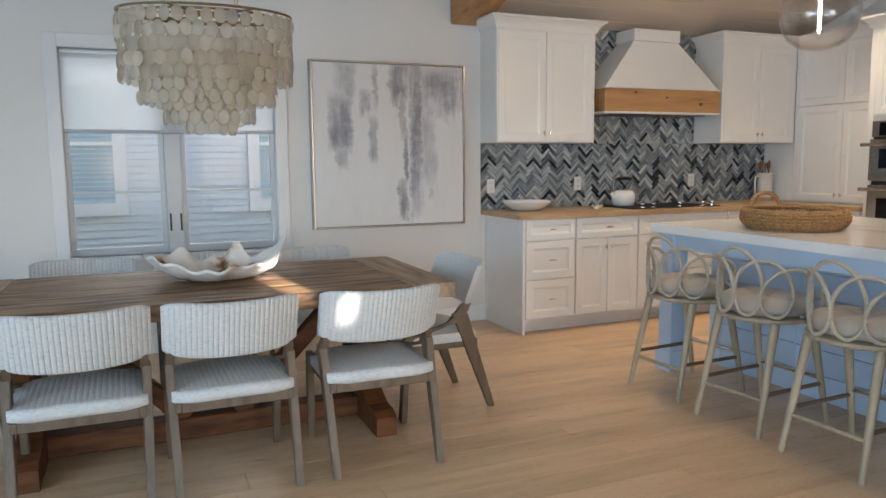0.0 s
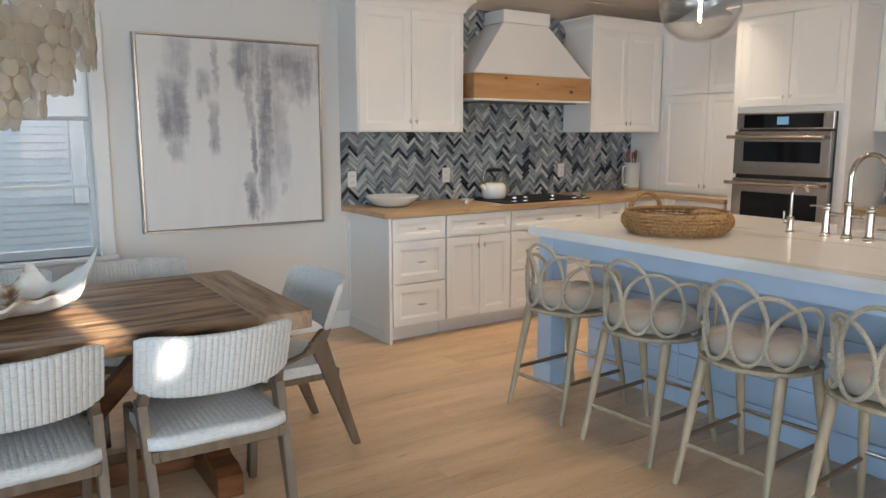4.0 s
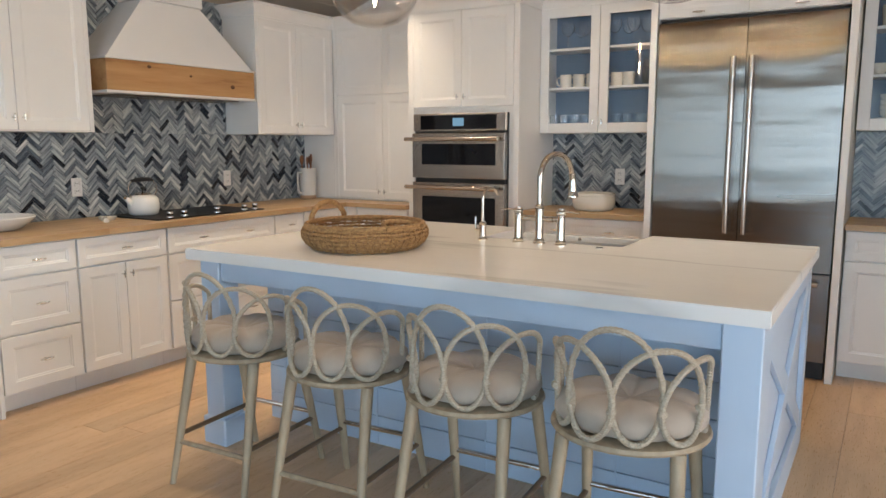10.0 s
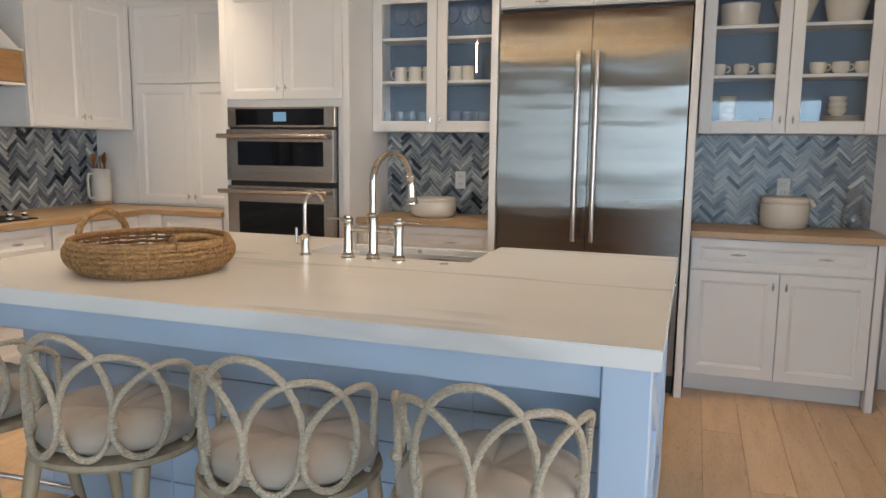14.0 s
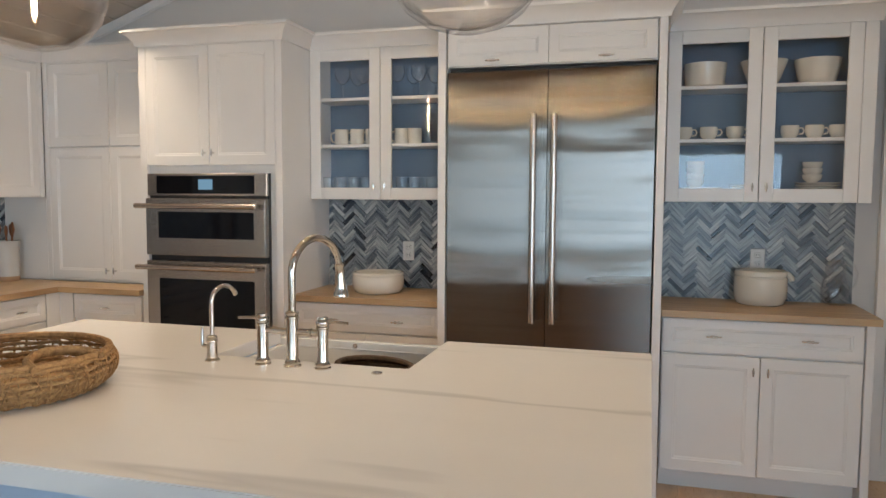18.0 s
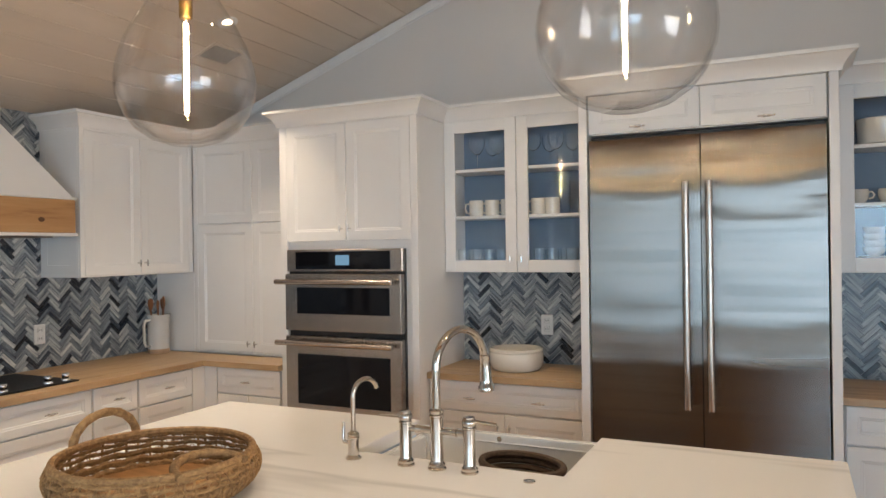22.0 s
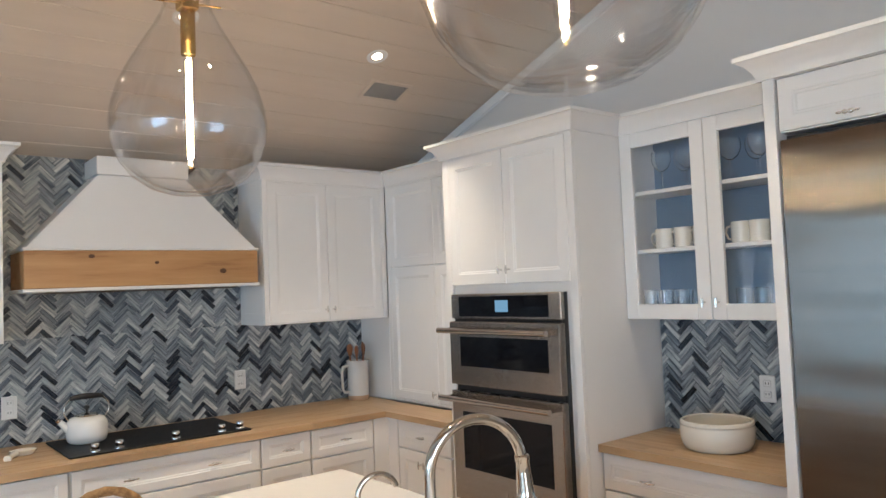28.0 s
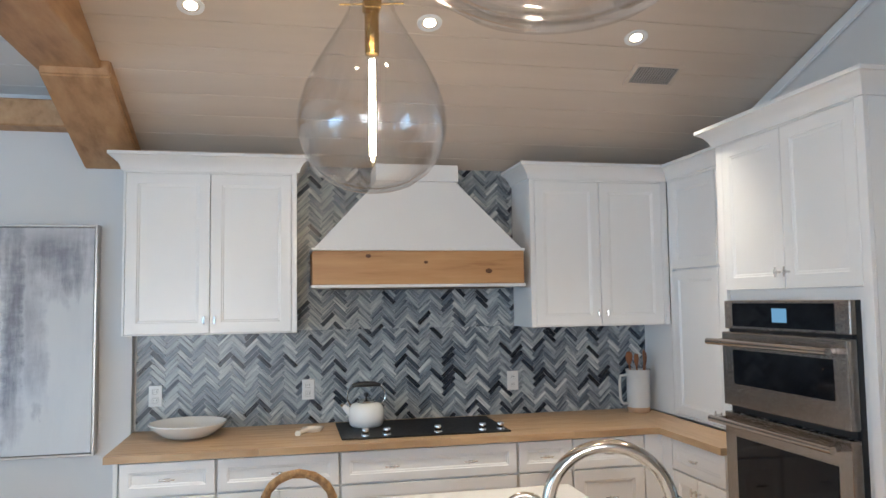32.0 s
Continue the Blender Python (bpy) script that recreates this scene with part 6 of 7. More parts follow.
bands = [(0.195, 0.10, 0.77, 0.22, 1.25), (0.23, 0.09, 1.08, 0.16, 0.7), (0.21, 0.055, 0.52, 0.10, 0.7), (0.39, 0.05, 0.90, 0.12, 0.85), (0.445, 0.04, 0.64, 0.18, 0.95), (0.465, 0.022, 1.02, 0.2, 0.7),
         (0.66, 0.10, 1.07, 0.17, 1.2), (0.68, 0.035, 0.85, 0.2, 0.8), (0.70, 0.02, 0.50, 0.24, 1.1), (0.785, 0.06, 0.70, 0.62, 1.3), (0.79, 0.06, 0.18, 0.16, 0.8), (0.675, 0.045, 0.19, 0.16, 1.35),
         (1.02, 0.22, 1.03, 0.20, 0.95), (0.95, 0.10, 0.86, 0.10, 0.7), (0.89, 0.07, 0.60, 0.36, 0.6), (0.90, 0.03, 0.22, 0.05, 0.9)]
tot = None
for cx, wx, cz, wz, amt in bands:
    b = art_node("MULTIPLY", art_bump(WXA, cx, wx), art_bump(WZA, cz, wz))
    b = art_node("MULTIPLY", art_node("POWER", b, 0.6), amt)
    tot = b if tot is None else art_node("MAXIMUM", tot, b)
grain = art_node("ADD", art_node("MULTIPLY", fine, 0.32), art_node("MULTIPLY", coarse, 0.65))
grain = art_node("ADD", grain, art_node("MULTIPLY", flat, 0.5))
ink = art_node("MULTIPLY", tot, art_node("SUBTRACT", art_node("MULTIPLY", grain, 1.7), 0.82))
ink = art_node("ADD", ink, art_node("MULTIPLY", art_node("SUBTRACT", coarse, 0.45), 0.25))
rp = an_.new("ShaderNodeValToRGB")
ramp_set(rp, [(0.0, (0.645, 0.645, 0.65)), (0.12, (0.58, 0.58, 0.60)), (0.35, (0.43, 0.43, 0.46)), (0.62, (0.27, 0.27, 0.305)), (1.0, (0.15, 0.15, 0.18))])
al.new(ink, rp.inputs["Fac"])
al.new(rp.outputs[0], an_["Principled BSDF"].inputs["Base Color"])
part("canvas", boxes((0, px1 - px0 - 0.036, 0, 0.012, 0, pz1 - pz0 - 0.036)), M_ART, pic, "abstract grey brushwork", at=pm @ pose(px0 + 0.018, WD - 0.068, pz0 + 0.018))

# ---- pendant lamps ----


def pendant(m, drop):
    """m stands at the glass's lowest point."""
    ob = empty("pendant_lamp", m, "clear teardrop glass pendant with a brass stem and glowing tube bulb", "pendant lamp", "pendants over the island")
    prof = [(0.0, 0.0), (0.06, 0.004), (0.115, 0.02), (0.165, 0.052), (0.20, 0.095), (0.222, 0.15), (0.228, 0.20), (0.222, 0.25), (0.203, 0.31), (0.172, 0.37), (0.135, 0.43), (0.10, 0.485), (0.076, 0.53), (0.066, 0.565), (0.068, 0.59), (0.082, 0.62), (0.092, 0.645)]
    g = part("glass_drop", lathe([(r * 0.945, z) for r, z in prof] + [(max(0.0, r * 0.945 - 0.005), z + (0.011 if i < 4 else 0.003)) for i, (r, z) in reversed(list(enumerate(prof)))], 56), M_PENDANT, ob, "clear blown glass", soft=True)
    g.visible_shadow = False
    part("socket", lathe([(0, 0.405), (0.02, 0.405), (0.021, 0.41), (0.021, 0.535), (0.017, 0.54), (0.017, 0.66), (0, 0.66)], 20), M_BRASS, ob, "brass socket stem", soft=True)
    part("collar", boxes((-0.026, 0.026, -0.026, 0.026, 0.535, 0.575), bevel=0.004), M_BRASS, ob)
    part("cross_pin", tube([(-0.092, 0.02, 0.556), (0.092, -0.02, 0.556)], 0.003, 8), M_BRASS, ob)
    part("cross_pin", tube([(0.02, 0.075, 0.562), (-0.02, -0.075, 0.562)], 0.003, 8), M_BRASS, ob)
    part("bulb", lathe([(0.0, 0.085), (0.012, 0.09), (0.0155, 0.1), (0.0155, 0.385), (0.012, 0.404)], 16), M_PENDANT, ob, "clear tube bulb", soft=True)
    for s in (-1, 1):
        part("filament", tube([(s * 0.0045, 0.0, 0.108), (s * 0.0055, 0.0, 0.25), (s * 0.0045, 0.0, 0.388)], 0.0034, 8), M_FILAMENT, ob, "glowing filament")
    part("rod", tube([(0, 0, 0.655), (0, 0, drop)], 0.006, 8), M_BRASS, ob)
    part("canopy", lathe([(0, drop - 0.04), (0.06, drop - 0.04), (0.065, drop - 0.03), (0.065, drop + 0.03), (0, drop + 0.03)], 24), M_BRASS, ob, soft=True)
    return ob


for x, y, zz in ((3.826, 3.03, 1.930), (3.868, 1.665, 1.918)):
    pendant(pose(x, y, zz), ceil_z(y) - zz)

# ---- recessed ceiling lights and the air vent ----
SLOPE = math.degrees(math.atan(0.36))
# last four are unseen, added as warm fill over island, aisle and units
for x, y, watts in ((3.19, 4.075, 19), (4.207, 4.083, 19), (5.21, 4.09, 20), (3.19, 2.2, 9), (4.207, 2.2, 9), (5.21, 2.2, 20), (5.0, 0.45, 15)):
    zc = ceil_z(y)
    dl = empty("recessed_light", pose(x, y, zc, -SLOPE, 0, 0), "small round white recessed ceiling light, switched on", "ceiling light", "recessed ceiling lights")
    part("trim_ring", lathe([(0.036, -0.004), (0.05, -0.006), (0.056, -0.004), (0.057, 0.004), (0.036, 0.004)], 28), M_TRIM, dl, soft=True)
    part("lens", lathe([(0, -0.003), (0.027, -0.003), (0.027, 0.002), (0, 0.002)], 24), M_LAMP, dl, "lit warm lens")
    la = new("downlight", bpy.data.lights.new("downlight", "SPOT"))
    la.data.energy, la.data.color, la.data.spot_size, la.data.spot_blend, la.data.shadow_soft_size = watts, WARM, radians(84), 1.0, 0.04
    la.location = (x, y, zc - 0.03)
M_VENT = pbr("vent_enamel", (0.34, 0.33, 0.32), (0.28, 0.27, 0.26), rough=0.5)
vent = empty("air_vent", pose(5.432, 4.345, ceil_z(4.345), -SLOPE, 0, 0), "rectangular grey slatted air vent in the sloping ceiling", "vent")
part("vent_frame", boxes((-0.135, 0.135, -0.09, -0.068, -0.008, 0.004), (-0.135, 0.135, 0.068, 0.09, -0.008, 0.004), (-0.135, -0.113, -0.068, 0.068, -0.008, 0.004), (0.113, 0.135, -0.068, 0.068, -0.008, 0.004), bevel=0.002), M_CEIL, vent)
part("backing", boxes((-0.113, 0.113, -0.068, 0.068, -0.001, 0.003)), pbr("vent_dark", (0.10, 0.10, 0.10), rough=0.8), vent)
for i in range(15):
    x = -0.105 + i * 0.015
    part("slat", shift(box(bmesh.new(), -0.0045, 0.0045, -0.068, 0.068, -0.001, 0.001), pose(x, 0, -0.004, 0, 50, 0)), M_VENT, vent)

# ---- wall outlets ----


def outlet(m):
    ob = empty("wall_outlet", m, "white wall outlet plate on the tiled backsplash", "outlet", "outlets in the backsplash")
    hw = 0.036
    part("plate", boxes((-hw, hw, -0.006, 0.0, -0.058, 0.058), bevel=0.003), M_PLASTIC, ob)
    for s in (-1, 1):
        soc = part("socket", boxes((-0.017, 0.017, -0.0085, -0.0055, s * 0.024 - 0.015, s * 0.024 + 0.015), bevel=0.004), M_PLASTIC, ob)
        part("slot", boxes((-0.008, -0.0055, -0.0092, -0.0082, s * 0.024 - 0.005, s * 0.024 + 0.006)), M_BLACK, soc)
        part("slot", boxes((0.0055, 0.008, -0.0092, -0.0082, s * 0.024 - 0.005, s * 0.024 + 0.006)), M_BLACK, soc)
    return ob


TF = 0.0095   # tile face in front of the wall
for x, zz in ((2.872, 1.113), (3.706, 1.118), (4.938, 1.125)):
    outlet(pose(x, WY - TF, zz))
for y, zz in ((2.588, 1.148), (0.625, 1.152)):
    outlet(pose(WX - TF, y, zz, 0, 0, -90))

# ---- cooktop, kettle, dishes on the range counter ----
ck = empty("gas_cooktop", pose(4.30, 4.98, CZ), "black glass cooktop with steel knobs along its front", "cooktop")
cm = pose(-4.30, -4.98, -CZ)
part("glass_plate", boxes((3.855, 4.745, 4.715, 5.235, CZ, CZ + 0.008), bevel=0.003), M_HOB, ck, at=cm)
for gx in (3.98, 4.09, 4.36, 4.60, 4.70):
    part("knob", shift(lathe([(0.023, 0), (0.023, 0.006), (0.0215, 0.009), (0.0165, 0.011), (0.0165, 0.016), (0.019, 0.019), (0.019, 0.034), (0.0165, 0.038), (0, 0.038)], 20), pose(gx, 4.765, CZ + 0.008)), M_POLISHED, ck, "round steel knob", soft=True, at=cm)

ket = empty("kettle", pose(4.016, 5.07, CZ + 0.0085), "white enamel tea kettle with a black handle on the cooktop", "kettle")
part("kettle_body", lathe([(0, 0), (0.080, 0.0), (0.092, 0.010), (0.099, 0.04), (0.099, 0.075), (0.094, 0.104), (0.080, 0.122), (0.058, 0.130), (0.0, 0.132)], 32), M_WHITEWARE, ket, soft=True)
part("lid", lathe([(0.054, 0.131), (0.050, 0.140), (0.025, 0.147), (0.0, 0.149)], 24), M_CHROME, ket, "steel lid", soft=True)
part("lid_knob", lathe([(0.004, 0.146), (0.006, 0.160), (0.014, 0.168), (0.014, 0.180), (0, 0.186)], 16), M_BLACK, ket, soft=True)
part("spout", tube([(-0.085, 0, 0.075), (-0.112, 0, 0.10), (-0.128, 0, 0.118)], [0.024, 0.017, 0.013], 12), M_WHITEWARE, ket, soft=True)
part("spout_cap", tube([(-0.127, 0, 0.117), (-0.136, 0, 0.127)], [0.0135, 0.0125], 12), M_CHROME, ket, soft=True)
for s in (-1, 1):
    part("handle_wire", tube([(s * 0.083, 0, 0.112), (s * 0.106, 0, 0.150), (s * 0.104, 0, 0.190), (s * 0.076, 0, 0.224)], 0.0038, 8), M_CHROME, ket, "bent steel wire", soft=True)
part("handle_grip", tube([(-0.080, 0, 0.222), (-0.05, 0, 0.228), (0.0, 0, 0.230), (0.05, 0, 0.228), (0.080, 0, 0.222)], [0.009, 0.014, 0.016, 0.014, 0.009], 10), M_BLACK, ket, "black handle grip", soft=True)

solid("serving_bowl", shift(lathe([(0, 0.0), (0.10, 0.0), (0.13, 0.012), (0.185, 0.055), (0.198, 0.072), (0.195, 0.077), (0.188, 0.073), (0.178, 0.06), (0.125, 0.022), (0.0, 0.016)], 44), pose(3.075, 5.06, CZ)), M_WHITEWARE,
      "wide shallow white ceramic bowl on the butcher-block counter", "bowl", soft=True)
sr = empty("spoon_rest", pose(3.69, 5.0, CZ), "small white ceramic spoon rest beside the cooktop", "spoon rest")
part("dish", shift(lathe([(0, 0.004), (0.04, 0.005), (0.056, 0.022), (0.06, 0.024), (0.057, 0.018), (0.042, 0.0), (0, 0.0)], 24, 0.7), pose(0.03, 0.02, 0)), M_CERAMIC, sr, soft=True)
part("spoon_handle", tube([(0.0, 0.0, 0.016), (-0.035, -0.05, 0.012), (-0.05, -0.085, 0.01)], [0.016, 0.014, 0.017], 10), M_CERAMIC, sr, soft=True)

M_PITCHER = pbr("pale_glaze", (0.62, 0.61, 0.59), (0.55, 0.54, 0.52), rough=0.22, scale=6, coat=0.3)
pit = empty("utensil_pitcher", pose(5.70, 5.16, CZ), "tall pale grey-white pitcher with bare clay foot holding wooden spoons", "pitcher")
part("pitcher_body", lathe([(0, 0.03), (0.069, 0.03), (0.07, 0.06), (0.069, 0.20), (0.073, 0.248), (0.077, 0.258), (0.074, 0.258), (0.068, 0.245), (0.063, 0.2), (0.063, 0.04), (0, 0.04)], 32), M_PITCHER, pit, soft=True)
part("foot", lathe([(0, 0.0), (0.066, 0.0), (0.069, 0.006), (0.069, 0.0298), (0, 0.0298)], 32), pbr("bare_clay", (0.46, 0.30, 0.19), (0.38, 0.24, 0.15), rough=0.8, scale=20), pit, "unglazed clay foot", soft=True)
part("handle", tube([(-0.066, 0, 0.225), (-0.115, 0, 0.222), (-0.122, 0, 0.19), (-0.118, 0, 0.08), (-0.105, 0, 0.055), (-0.067, 0, 0.052)], 0.009, 10), M_PITCHER, pit, soft=True)
for i, (dx, dy, lx, ly, h, kind) in enumerate(((-0.03, 0.01, -0.05, 0.02, 0.36, 0), (0.0, -0.015, -0.015, -0.01, 0.345, 1), (0.025, 0.0, 0.045, -0.01, 0.375, 2), (0.035, 0.02, 0.07, 0.02, 0.355, 0))):
    sp_ = empty("wooden_spoon", pose(5.70 + dx, 5.16 + dy, CZ + 0.045), "reddish wooden cooking spoon standing in the pitcher", "spoon", "spoons in the pitcher")
    top_ = Vector((lx - dx, ly - dy, h - 0.045))
    part("spoon_handle", tube([(0, 0, 0), top_ * 0.82], 0.0055, 8), M_UTENSIL, sp_, soft=True)
    hd = lathe([(0, 0.0), (0.012, 0.006), (0.021, 0.03), (0.024, 0.05), (0.019, 0.075), (0.0, 0.084)], 14, 0.35)
    part("spoon_head", shift(hd, pose(*(top_ * 0.76), 0, math.degrees(top_.x), 30 * i)), M_UTENSIL, sp_, soft=True)

# pots and carafe on the other counters
solid("ceramic_crock", shift(lathe([(0, 0), (0.118, 0), (0.132, 0.006), (0.145, 0.03), (0.149, 0.055), (0.149, 0.098), (0.146, 0.103), (0.146, 0.108), (0.149, 0.113), (0.147, 0.124), (0.139, 0.128), (0.132, 0.124), (0.137, 0.112), (0.140, 0.09), (0.140, 0.05), (0.128, 0.02), (0, 0.014)], 52), pose(5.905, 2.69, CZ) @ Matrix.Diagonal((1.0, 1.0, 0.95, 1))), M_CERAMIC,
      "wide low cream ceramic crock on the oak counter", "crock", soft=True)
p2 = empty("ceramic_pot", pose(6.02, 0.625, CZ2), "cream glazed round pot with a short side handle", "pot")
part("pot_body", lathe([(0, 0), (0.105, 0), (0.117, 0.008), (0.127, 0.04), (0.129, 0.08), (0.128, 0.138), (0.124, 0.142), (0.124, 0.147), (0.128, 0.152), (0.126, 0.170), (0.119, 0.176), (0.112, 0.172), (0.116, 0.155), (0.12, 0.12), (0.12, 0.06), (0.108, 0.016), (0, 0.012)], 44), M_CERAMIC, p2, soft=True)
part("pot_handle", tube([(-0.02, -0.112, 0.160), (-0.02, -0.132, 0.155), (-0.02, -0.144, 0.138), (-0.02, -0.146, 0.125)], [0.016, 0.015, 0.014, 0.013], 10), M_CERAMIC, p2, soft=True)
car = empty("glass_jug", pose(6.085, 0.262, CZ2), "clear glass jug with a looped handle on the brown oak counter", "jug")
part("jug_body", lathe([(0, 0.004), (0.05, 0.004), (0.06, 0.012), (0.066, 0.05), (0.066, 0.09), (0.057, 0.135), (0.047, 0.17), (0.047, 0.205), (0.055, 0.232), (0.052, 0.233), (0.044, 0.206), (0.043, 0.17), (0.053, 0.132), (0.062, 0.088), (0.062, 0.05), (0.055, 0.016), (0, 0.014)], 32), M_PENDANT, car, soft=True)
part("jug_handle", tube([(0, -0.050, 0.205), (0, -0.085, 0.202), (0, -0.100, 0.165), (0, -0.093, 0.115), (0, -0.064, 0.082)], [0.008, 0.0075, 0.007, 0.007, 0.008], 10), M_PENDANT, car, soft=True)
part("jug_lip", tube([(-0.046, 0.0, 0.226), (-0.060, 0.0, 0.234), (-0.068, 0.0, 0.236)], [0.012, 0.009, 0.004], 10), M_PENDANT, car, soft=True)

# ---- crockery and glasses in the glass units ----


def mug(m):
    ob = empty("mug", m, "cream stoneware mug on the shelf behind glass", "mug", "mugs in the glass unit")
    part("mug_body", lathe([(0, 0), (0.036, 0), (0.04, 0.004), (0.041, 0.09), (0.038, 0.09), (0.037, 0.008), (0, 0.008)], 24), M_CERAMIC, ob, soft=True)
    part("mug_handle", tube([(0, 0.04, 0.075), (0, 0.064, 0.07), (0, 0.07, 0.045), (0, 0.058, 0.02), (0, 0.04, 0.016)], 0.0055, 8), M_CERAMIC, ob, soft=True)
    return ob


def cup(m):
    ob = empty("teacup", m, "white rounded teacup on the shelf behind glass", "cup", "cups in the glass unit")
    part("cup_body", lathe([(0, 0), (0.027, 0), (0.031, 0.004), (0.042, 0.022), (0.0445, 0.045), (0.043, 0.064), (0.041, 0.064), (0.041, 0.045), (0.038, 0.024), (0.026, 0.01), (0, 0.008)], 24), M_CERAMIC, ob, soft=True)
    part("cup_handle", tube([(0, -0.042, 0.052), (0, -0.058, 0.052), (0, -0.066, 0.038), (0, -0.059, 0.024), (0, -0.042, 0.020)], 0.0045, 8), M_CERAMIC, ob, soft=True)
    return ob


def clear(ob):
    ob.visible_shadow = False


def tumbler(m):
    ob = empty("tumbler", m, "clear drinking glass on the bottom shelf", "glass", "glasses in the glass unit")
    clear(part("glass_body", lathe([(0, 0.001), (0.028, 0.001), (0.031, 0.003), (0.035, 0.108), (0.033, 0.109), (0.0285, 0.016), (0, 0.013)], 20), M_TUMBLER, ob, soft=True))
    return ob


def wineglass(m):
    ob = empty("wine_glass", m, "clear stemmed wine glass on the top shelf", "glass", "stemmed glasses in the glass unit")
    clear(part("foot", lathe([(0, 0.004), (0.034, 0.001), (0.034, 0.003), (0.006, 0.006), (0, 0.006)], 20), M_TUMBLER, ob, soft=True))
    clear(part("stem", tube([(0, 0, 0.005), (0, 0, 0.085)], 0.0035, 8), M_TUMBLER, ob, soft=True))
    clear(part("glass_bowl", lathe([(0, 0.083), (0.012, 0.086), (0.032, 0.102), (0.045, 0.132), (0.045, 0.158), (0.041, 0.178), (0.039, 0.178), (0.043, 0.156), (0.043, 0.134), (0.030, 0.105), (0.010, 0.090), (0, 0.088)], 22), M_TUMBLER, ob, soft=True))
    return ob


def spread(maker, spots):
    first = None
    for x, y, zz in spots:
        first = copy_thing(first, pose(x, y, zz)) if first else maker(pose(x, y, zz))


S0, S1, S2 = ZU0 + 0.021, SHELVES[0] + 0.001, SHELVES[1] + 0.001
spread(mug, [(6.0, 2.957, S1), (6.0, 2.858, S1), (6.0, 2.762, S1), (6.0, 2.582, S1), (6.0, 2.50, S1)])
spread(tumbler, [(5.97, 3.025, S0), (5.97, 2.947, S0), (5.97, 2.865, S0), (5.97, 2.567, S0), (5.97, 2.493, S0), (5.97, 2.385, S0), (6.06, 2.985, S0), (6.06, 2.905, S0), (6.06, 2.825, S0), (6.06, 2.53, S0), (6.06, 2.44, S0), (6.06, 2.345, S0)])
spread(wineglass, [(5.98, 2.94, S2), (6.07, 2.88, S2), (5.98, 2.81, S2), (5.98, 2.60, S2), (6.07, 2.531, S2), (5.98, 2.47, S2), (6.07, 2.40, S2)])
spread(cup, [(6.0, 1.025, S1), (6.0, 0.902, S1), (6.0, 0.774, S1), (6.0, 0.517, S1), (6.0, 0.405, S1), (6.0, 0.295, S1)])
solid("stacked_glass_pitcher", shift(lathe([(0, 0.003), (0.045, 0.002), (0.052, 0.03), (0.055, 0.10), (0.045, 0.15), (0.05, 0.175), (0.047, 0.175), (0.042, 0.15), (0.05, 0.1), (0.047, 0.03), (0, 0.012)], 24), pose(6.02, 2.36, S1)), M_PENDANT,
      "clear glass pitcher on the middle shelf", "pitcher", soft=True)


def mixing_bowl(m, r, h, foot):
    ob = empty("mixing_bowl", m, "large cream ceramic bowl on the top shelf", "bowl", "bowls on the top shelf")
    part("bowl_body", lathe([(0, 0), (r * foot, 0), (r * (foot + 0.07), 0.006), (r * (0.45 + 0.55 * foot), h * 0.28), (r * (0.72 + 0.28 * foot), h * 0.62), (r * 0.985, h * 0.94), (r, h), (r * 0.95, h), (r * 0.93, h * 0.9), (r * (0.66 + 0.28 * foot), h * 0.6), (r * foot * 0.9, 0.015), (0, 0.012)], 36), M_CERAMIC, ob, soft=True)
    return ob


for y, r, h, foot in ((0.926, 0.107, 0.12, 0.86), (0.645, 0.112, 0.125, 0.5), (0.396, 0.11, 0.122, 0.68)):
    mixing_bowl(pose(6.027, y, S2), r, h, foot)


def plate(m, r):
    return solid("plate", shift(lathe([(0, 0.002), (r * 0.6, 0.0), (r * 0.7, 0.003), (r, 0.014), (r, 0.017), (r * 0.68, 0.008), (0, 0.007)], 32), m), M_CERAMIC, "cream dinner plate in a stack on the bottom shelf", "plate", "stacked plates", soft=True)


for y, r, n in ((0.926, 0.104, 4), (0.70, 0.092, 5), (0.375, 0.105, 6)):
    for i in range(n):
        plate(pose(6.03, y, S0 + i * 0.0125), r)


def small_bowl(m):
    return solid("small_bowl", shift(lathe([(0, 0), (0.026, 0), (0.028, 0.006), (0.041, 0.014), (0.0465, 0.028), (0.0475, 0.040), (0.045, 0.040), (0.040, 0.02), (0, 0.010)], 28), m), M_CERAMIC, "small cream bowl in a stack on the plates", "bowl", "stacked small bowls", soft=True)


for y, n, zz in ((0.96, 4, 0.0545), (0.40, 3, 0.080)):
    for i in range(n):
        small_bowl(pose(6.03, y, S0 + zz + i * 0.0315))

# ---- herringbone backsplash ----
TL, TW, TG = 0.1016, 0.0254, 0.002


def clip(poly, x0, x1, z0, z1):
    for ax, lim, sign in ((0, x0, 1), (0, x1, -1), (1, z0, 1), (1, z1, -1)):
        out = []
        for i, p in enumerate(poly):
            q = poly[(i + 1) % len(poly)]
            dp, dq = sign * (p[ax] - lim), sign * (q[ax] - lim)
            if dp >= 0:
                out.append(p)
            if dp * dq < 0:
                t0 = dp / (dp - dq)
                out.append((p[0] + (q[0] - p[0]) * t0, p[1] + (q[1] - p[1]) * t0))
        poly = out
        if len(poly) < 3:
            return None
    return poly


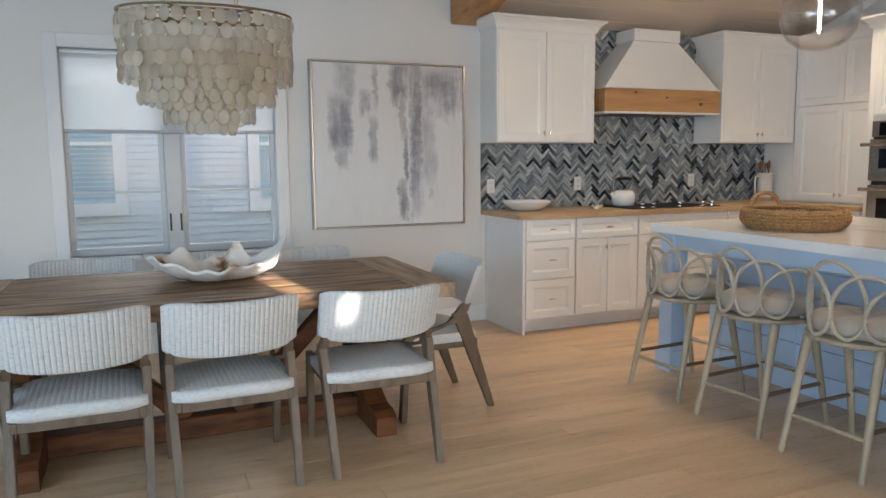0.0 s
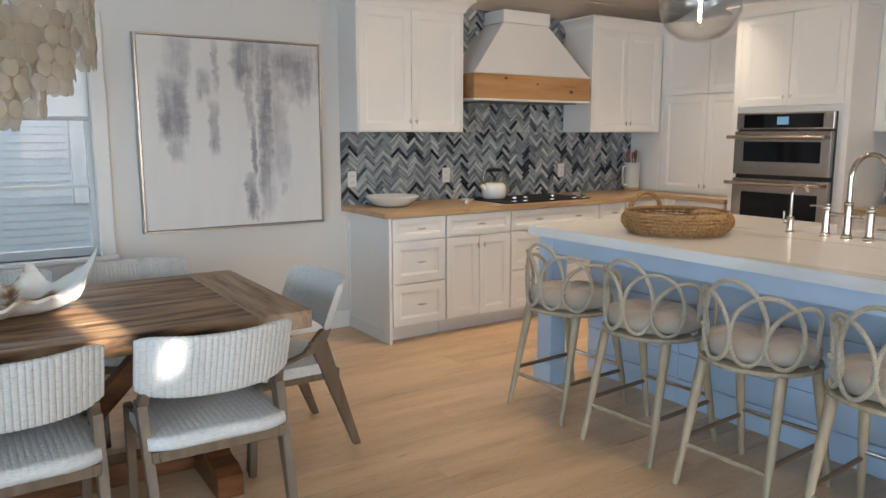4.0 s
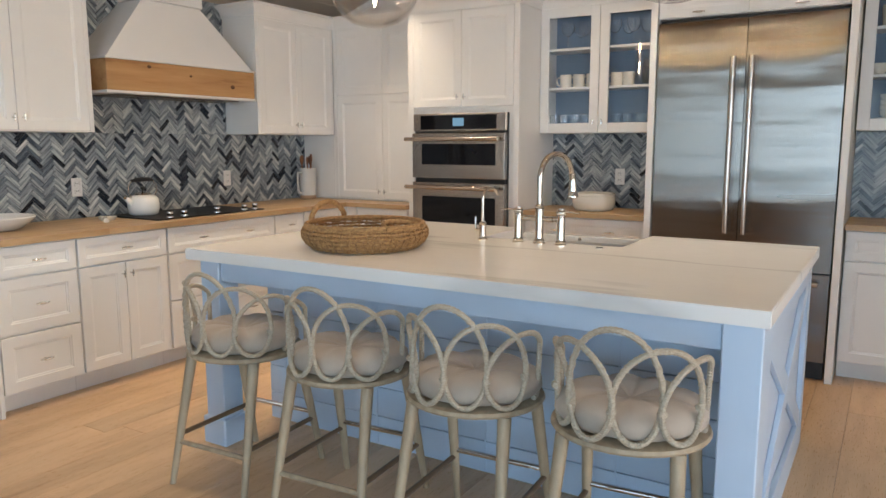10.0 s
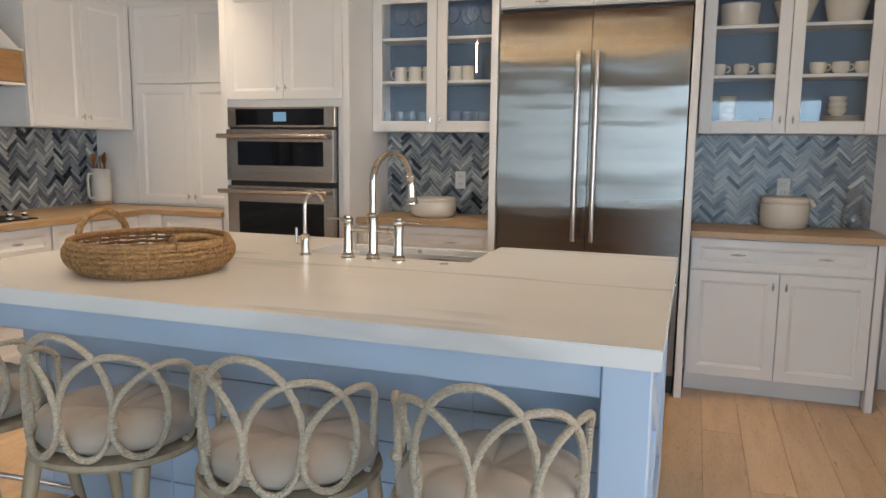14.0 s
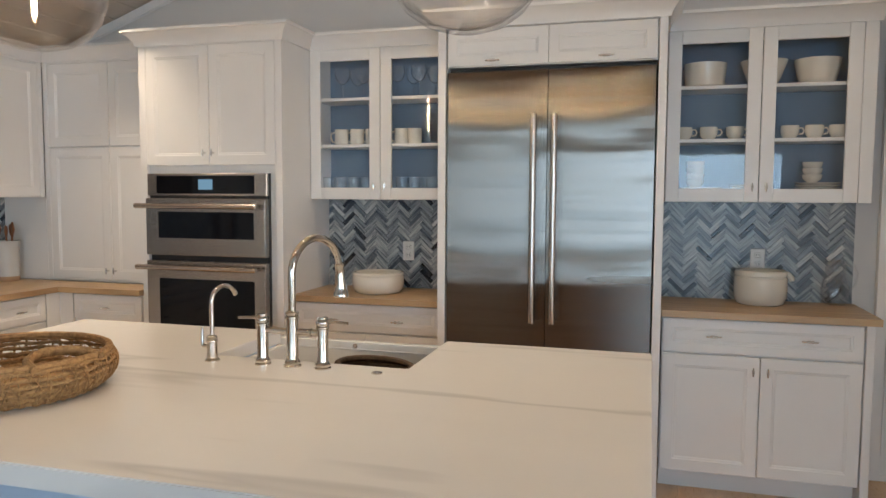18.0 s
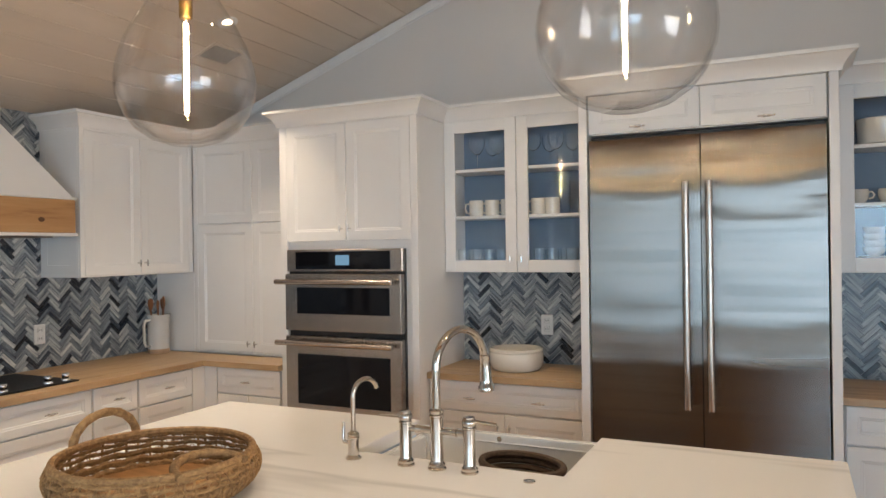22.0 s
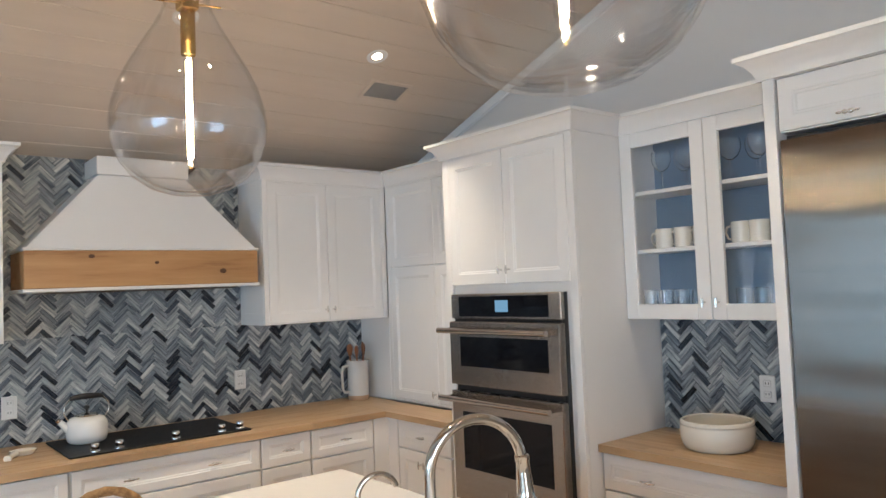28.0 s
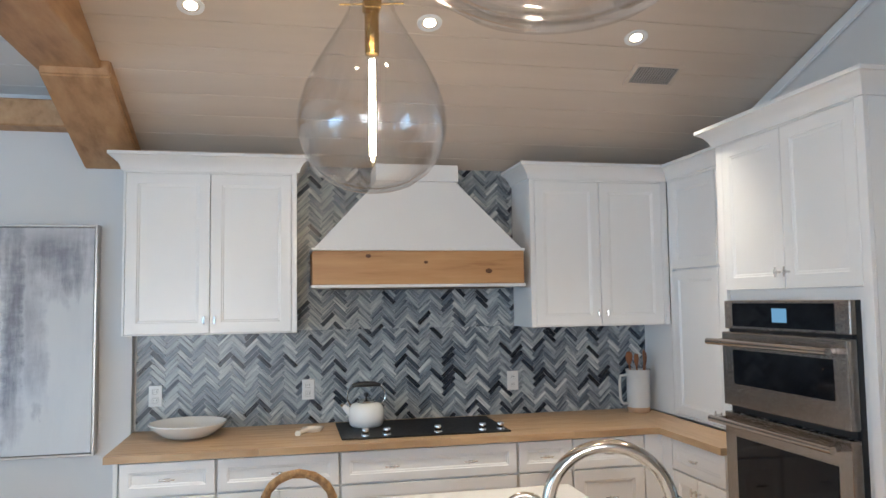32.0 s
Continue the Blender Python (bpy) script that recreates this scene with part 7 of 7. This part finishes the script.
def tile_corners(k, j, up):
    """One tile of the herringbone, k steps up the zigzag and j columns across, laid at 45 degrees."""
    u, v = k * TW + j * TL, k * TW - j * TL
    g = TG / 2
    a, b, c, d = (u + g, u + TW - g, v + TW + g, v + TW + TL - g) if up else (u + g, u + TL - g, v + g, v + TW - g)
    s = math.sqrt(0.5)
    return [((p - q) * s, (p + q) * s) for p, q in ((a, c), (b, c), (b, d), (a, d))]


def prism(bm, poly, depth=0.0065, slot=0):
    n = len(poly)
    f = [bm.verts.new((x, -depth, z)) for x, z in poly]
    b = [bm.verts.new((x, 0, z)) for x, z in poly]
    bm.faces.new(f).material_index = slot
    for i in range(n):
        bm.faces.new((f[i], b[i], b[(i + 1) % n], f[(i + 1) % n])).material_index = slot


def backsplash(m, rects, near, limit, start):
    """rects: (x0, x1, z0, z1) in the wall's plane; tiles in the stretch near become objects; the zigzag begins at start."""
    ob = tagged(new("backsplash", as_mesh("backsplash", boxes(*[(x0, x1, -0.003, -0.0005, z0, z1) for x0, x1, z0, z1 in rects]), M_GROUT)), "grey marble herringbone tile backsplash", "backsplash", "", "structure")
    ob.matrix_basis = m
    shared = {}
    rest = bmesh.new()
    made = 0
    X0, X1 = min(r[0] for r in rects), max(r[1] for r in rects)
    Z0, Z1 = min(r[2] for r in rects), max(r[3] for r in rects)
    s2 = math.sqrt(0.5)
    for j in range(int(X0 / (2 * TL * s2)) - 2, int(X1 / (2 * TL * s2)) + 3):
        for k in range(int(Z0 / (2 * TW * s2)) - 8, int(Z1 / (2 * TW * s2)) + 8):
            for up in (False, True):
                quad = [(x + start, z) for x, z in tile_corners(k, j, up)]
                cx = sum(p[0] for p in quad) / 4
                cz = sum(p[1] for p in quad) / 4
                for r in rects:
                    inside = all(r[0] <= x <= r[1] and r[2] <= z <= r[3] for x, z in quad)
                    if inside and made < limit and near[0] <= cx <= near[1] and near[2] <= cz <= near[3]:
                        if up not in shared:
                            bm = bmesh.new()
                            prism(bm, [(x - cx, z - cz) for x, z in quad])
                            bmesh.ops.recalc_face_normals(bm, faces=bm.faces[:])
                            shared[up] = as_mesh("tile", bm, M_TILE[up])
                        t0 = new("tile", shared[up])
                        t0.parent = ob
                        t0.location = (cx, -0.003, cz)
                        made += 1
                        break
                    poly = quad if inside else clip(quad, *r)
                    if poly:
                        prism(rest, [(x, z) for x, z in poly], slot=int(up))
                        if inside:
                            break
    for v in rest.verts:
        v.co.y -= 0.003
    bmesh.ops.recalc_face_normals(rest, faces=rest.faces[:])
    rt = part("tile_field", rest, M_TILEJ[False], ob)
    rt.data.materials.append(M_TILEJ[True])
    rt["kind"] = "stuff"
    return ob


backsplash(pose(0, WY, 0), [(2.77, 5.845, 0.912, 1.458), (3.638, 4.956, 1.4582, 2.42)], (3.45, 4.75, 0.94, 1.44), 300, 0.055)
backsplash(pose(WX, 0, 0, 0, 0, -90), [(-3.112, -2.235, 0.912, 1.457)], (-3.2, -2.2, 0.9, 1.46), 300, 0.012)
backsplash(pose(WX, 0, 0, 0, 0, -90), [(-1.119, -0.165, 0.912, 1.457)], (-1.2, -0.1, 0.9, 1.46), 300, 0.010)

# ---- floor planks ----
fl = solid("floor", boxes((XW, WX, YS, WY, -0.1, FLOOR - 0.006)), M_GROOVE, "wide honey-oak plank floor", "floor", kind="structure")
rng = random.Random(5)
PW = 0.178
plank_meshes = {}
y = YS
while y < WY - 0.02:
    w2 = min(PW, WY - y)
    x = XW - rng.uniform(0, 1.8)
    while x < WX:
        ln = rng.choice((1.5, 1.9, 2.3, 2.6))
        a, b = max(x, XW), min(x + ln, WX)
        if b - a > 0.03:
            key = (round(b - a, 3), round(w2, 3))
            if key not in plank_meshes:
                plank_meshes[key] = as_mesh("plank", box(bmesh.new(), 0, b - a - 0.0014, 0, w2 - 0.0014, -0.006, 0.0, bevel=0.0008), M_FLOOR)
            ob = new("plank", plank_meshes[key])
            ob.parent = fl
            ob.location = (a, y, FLOOR)
        x += ln
    y += PW
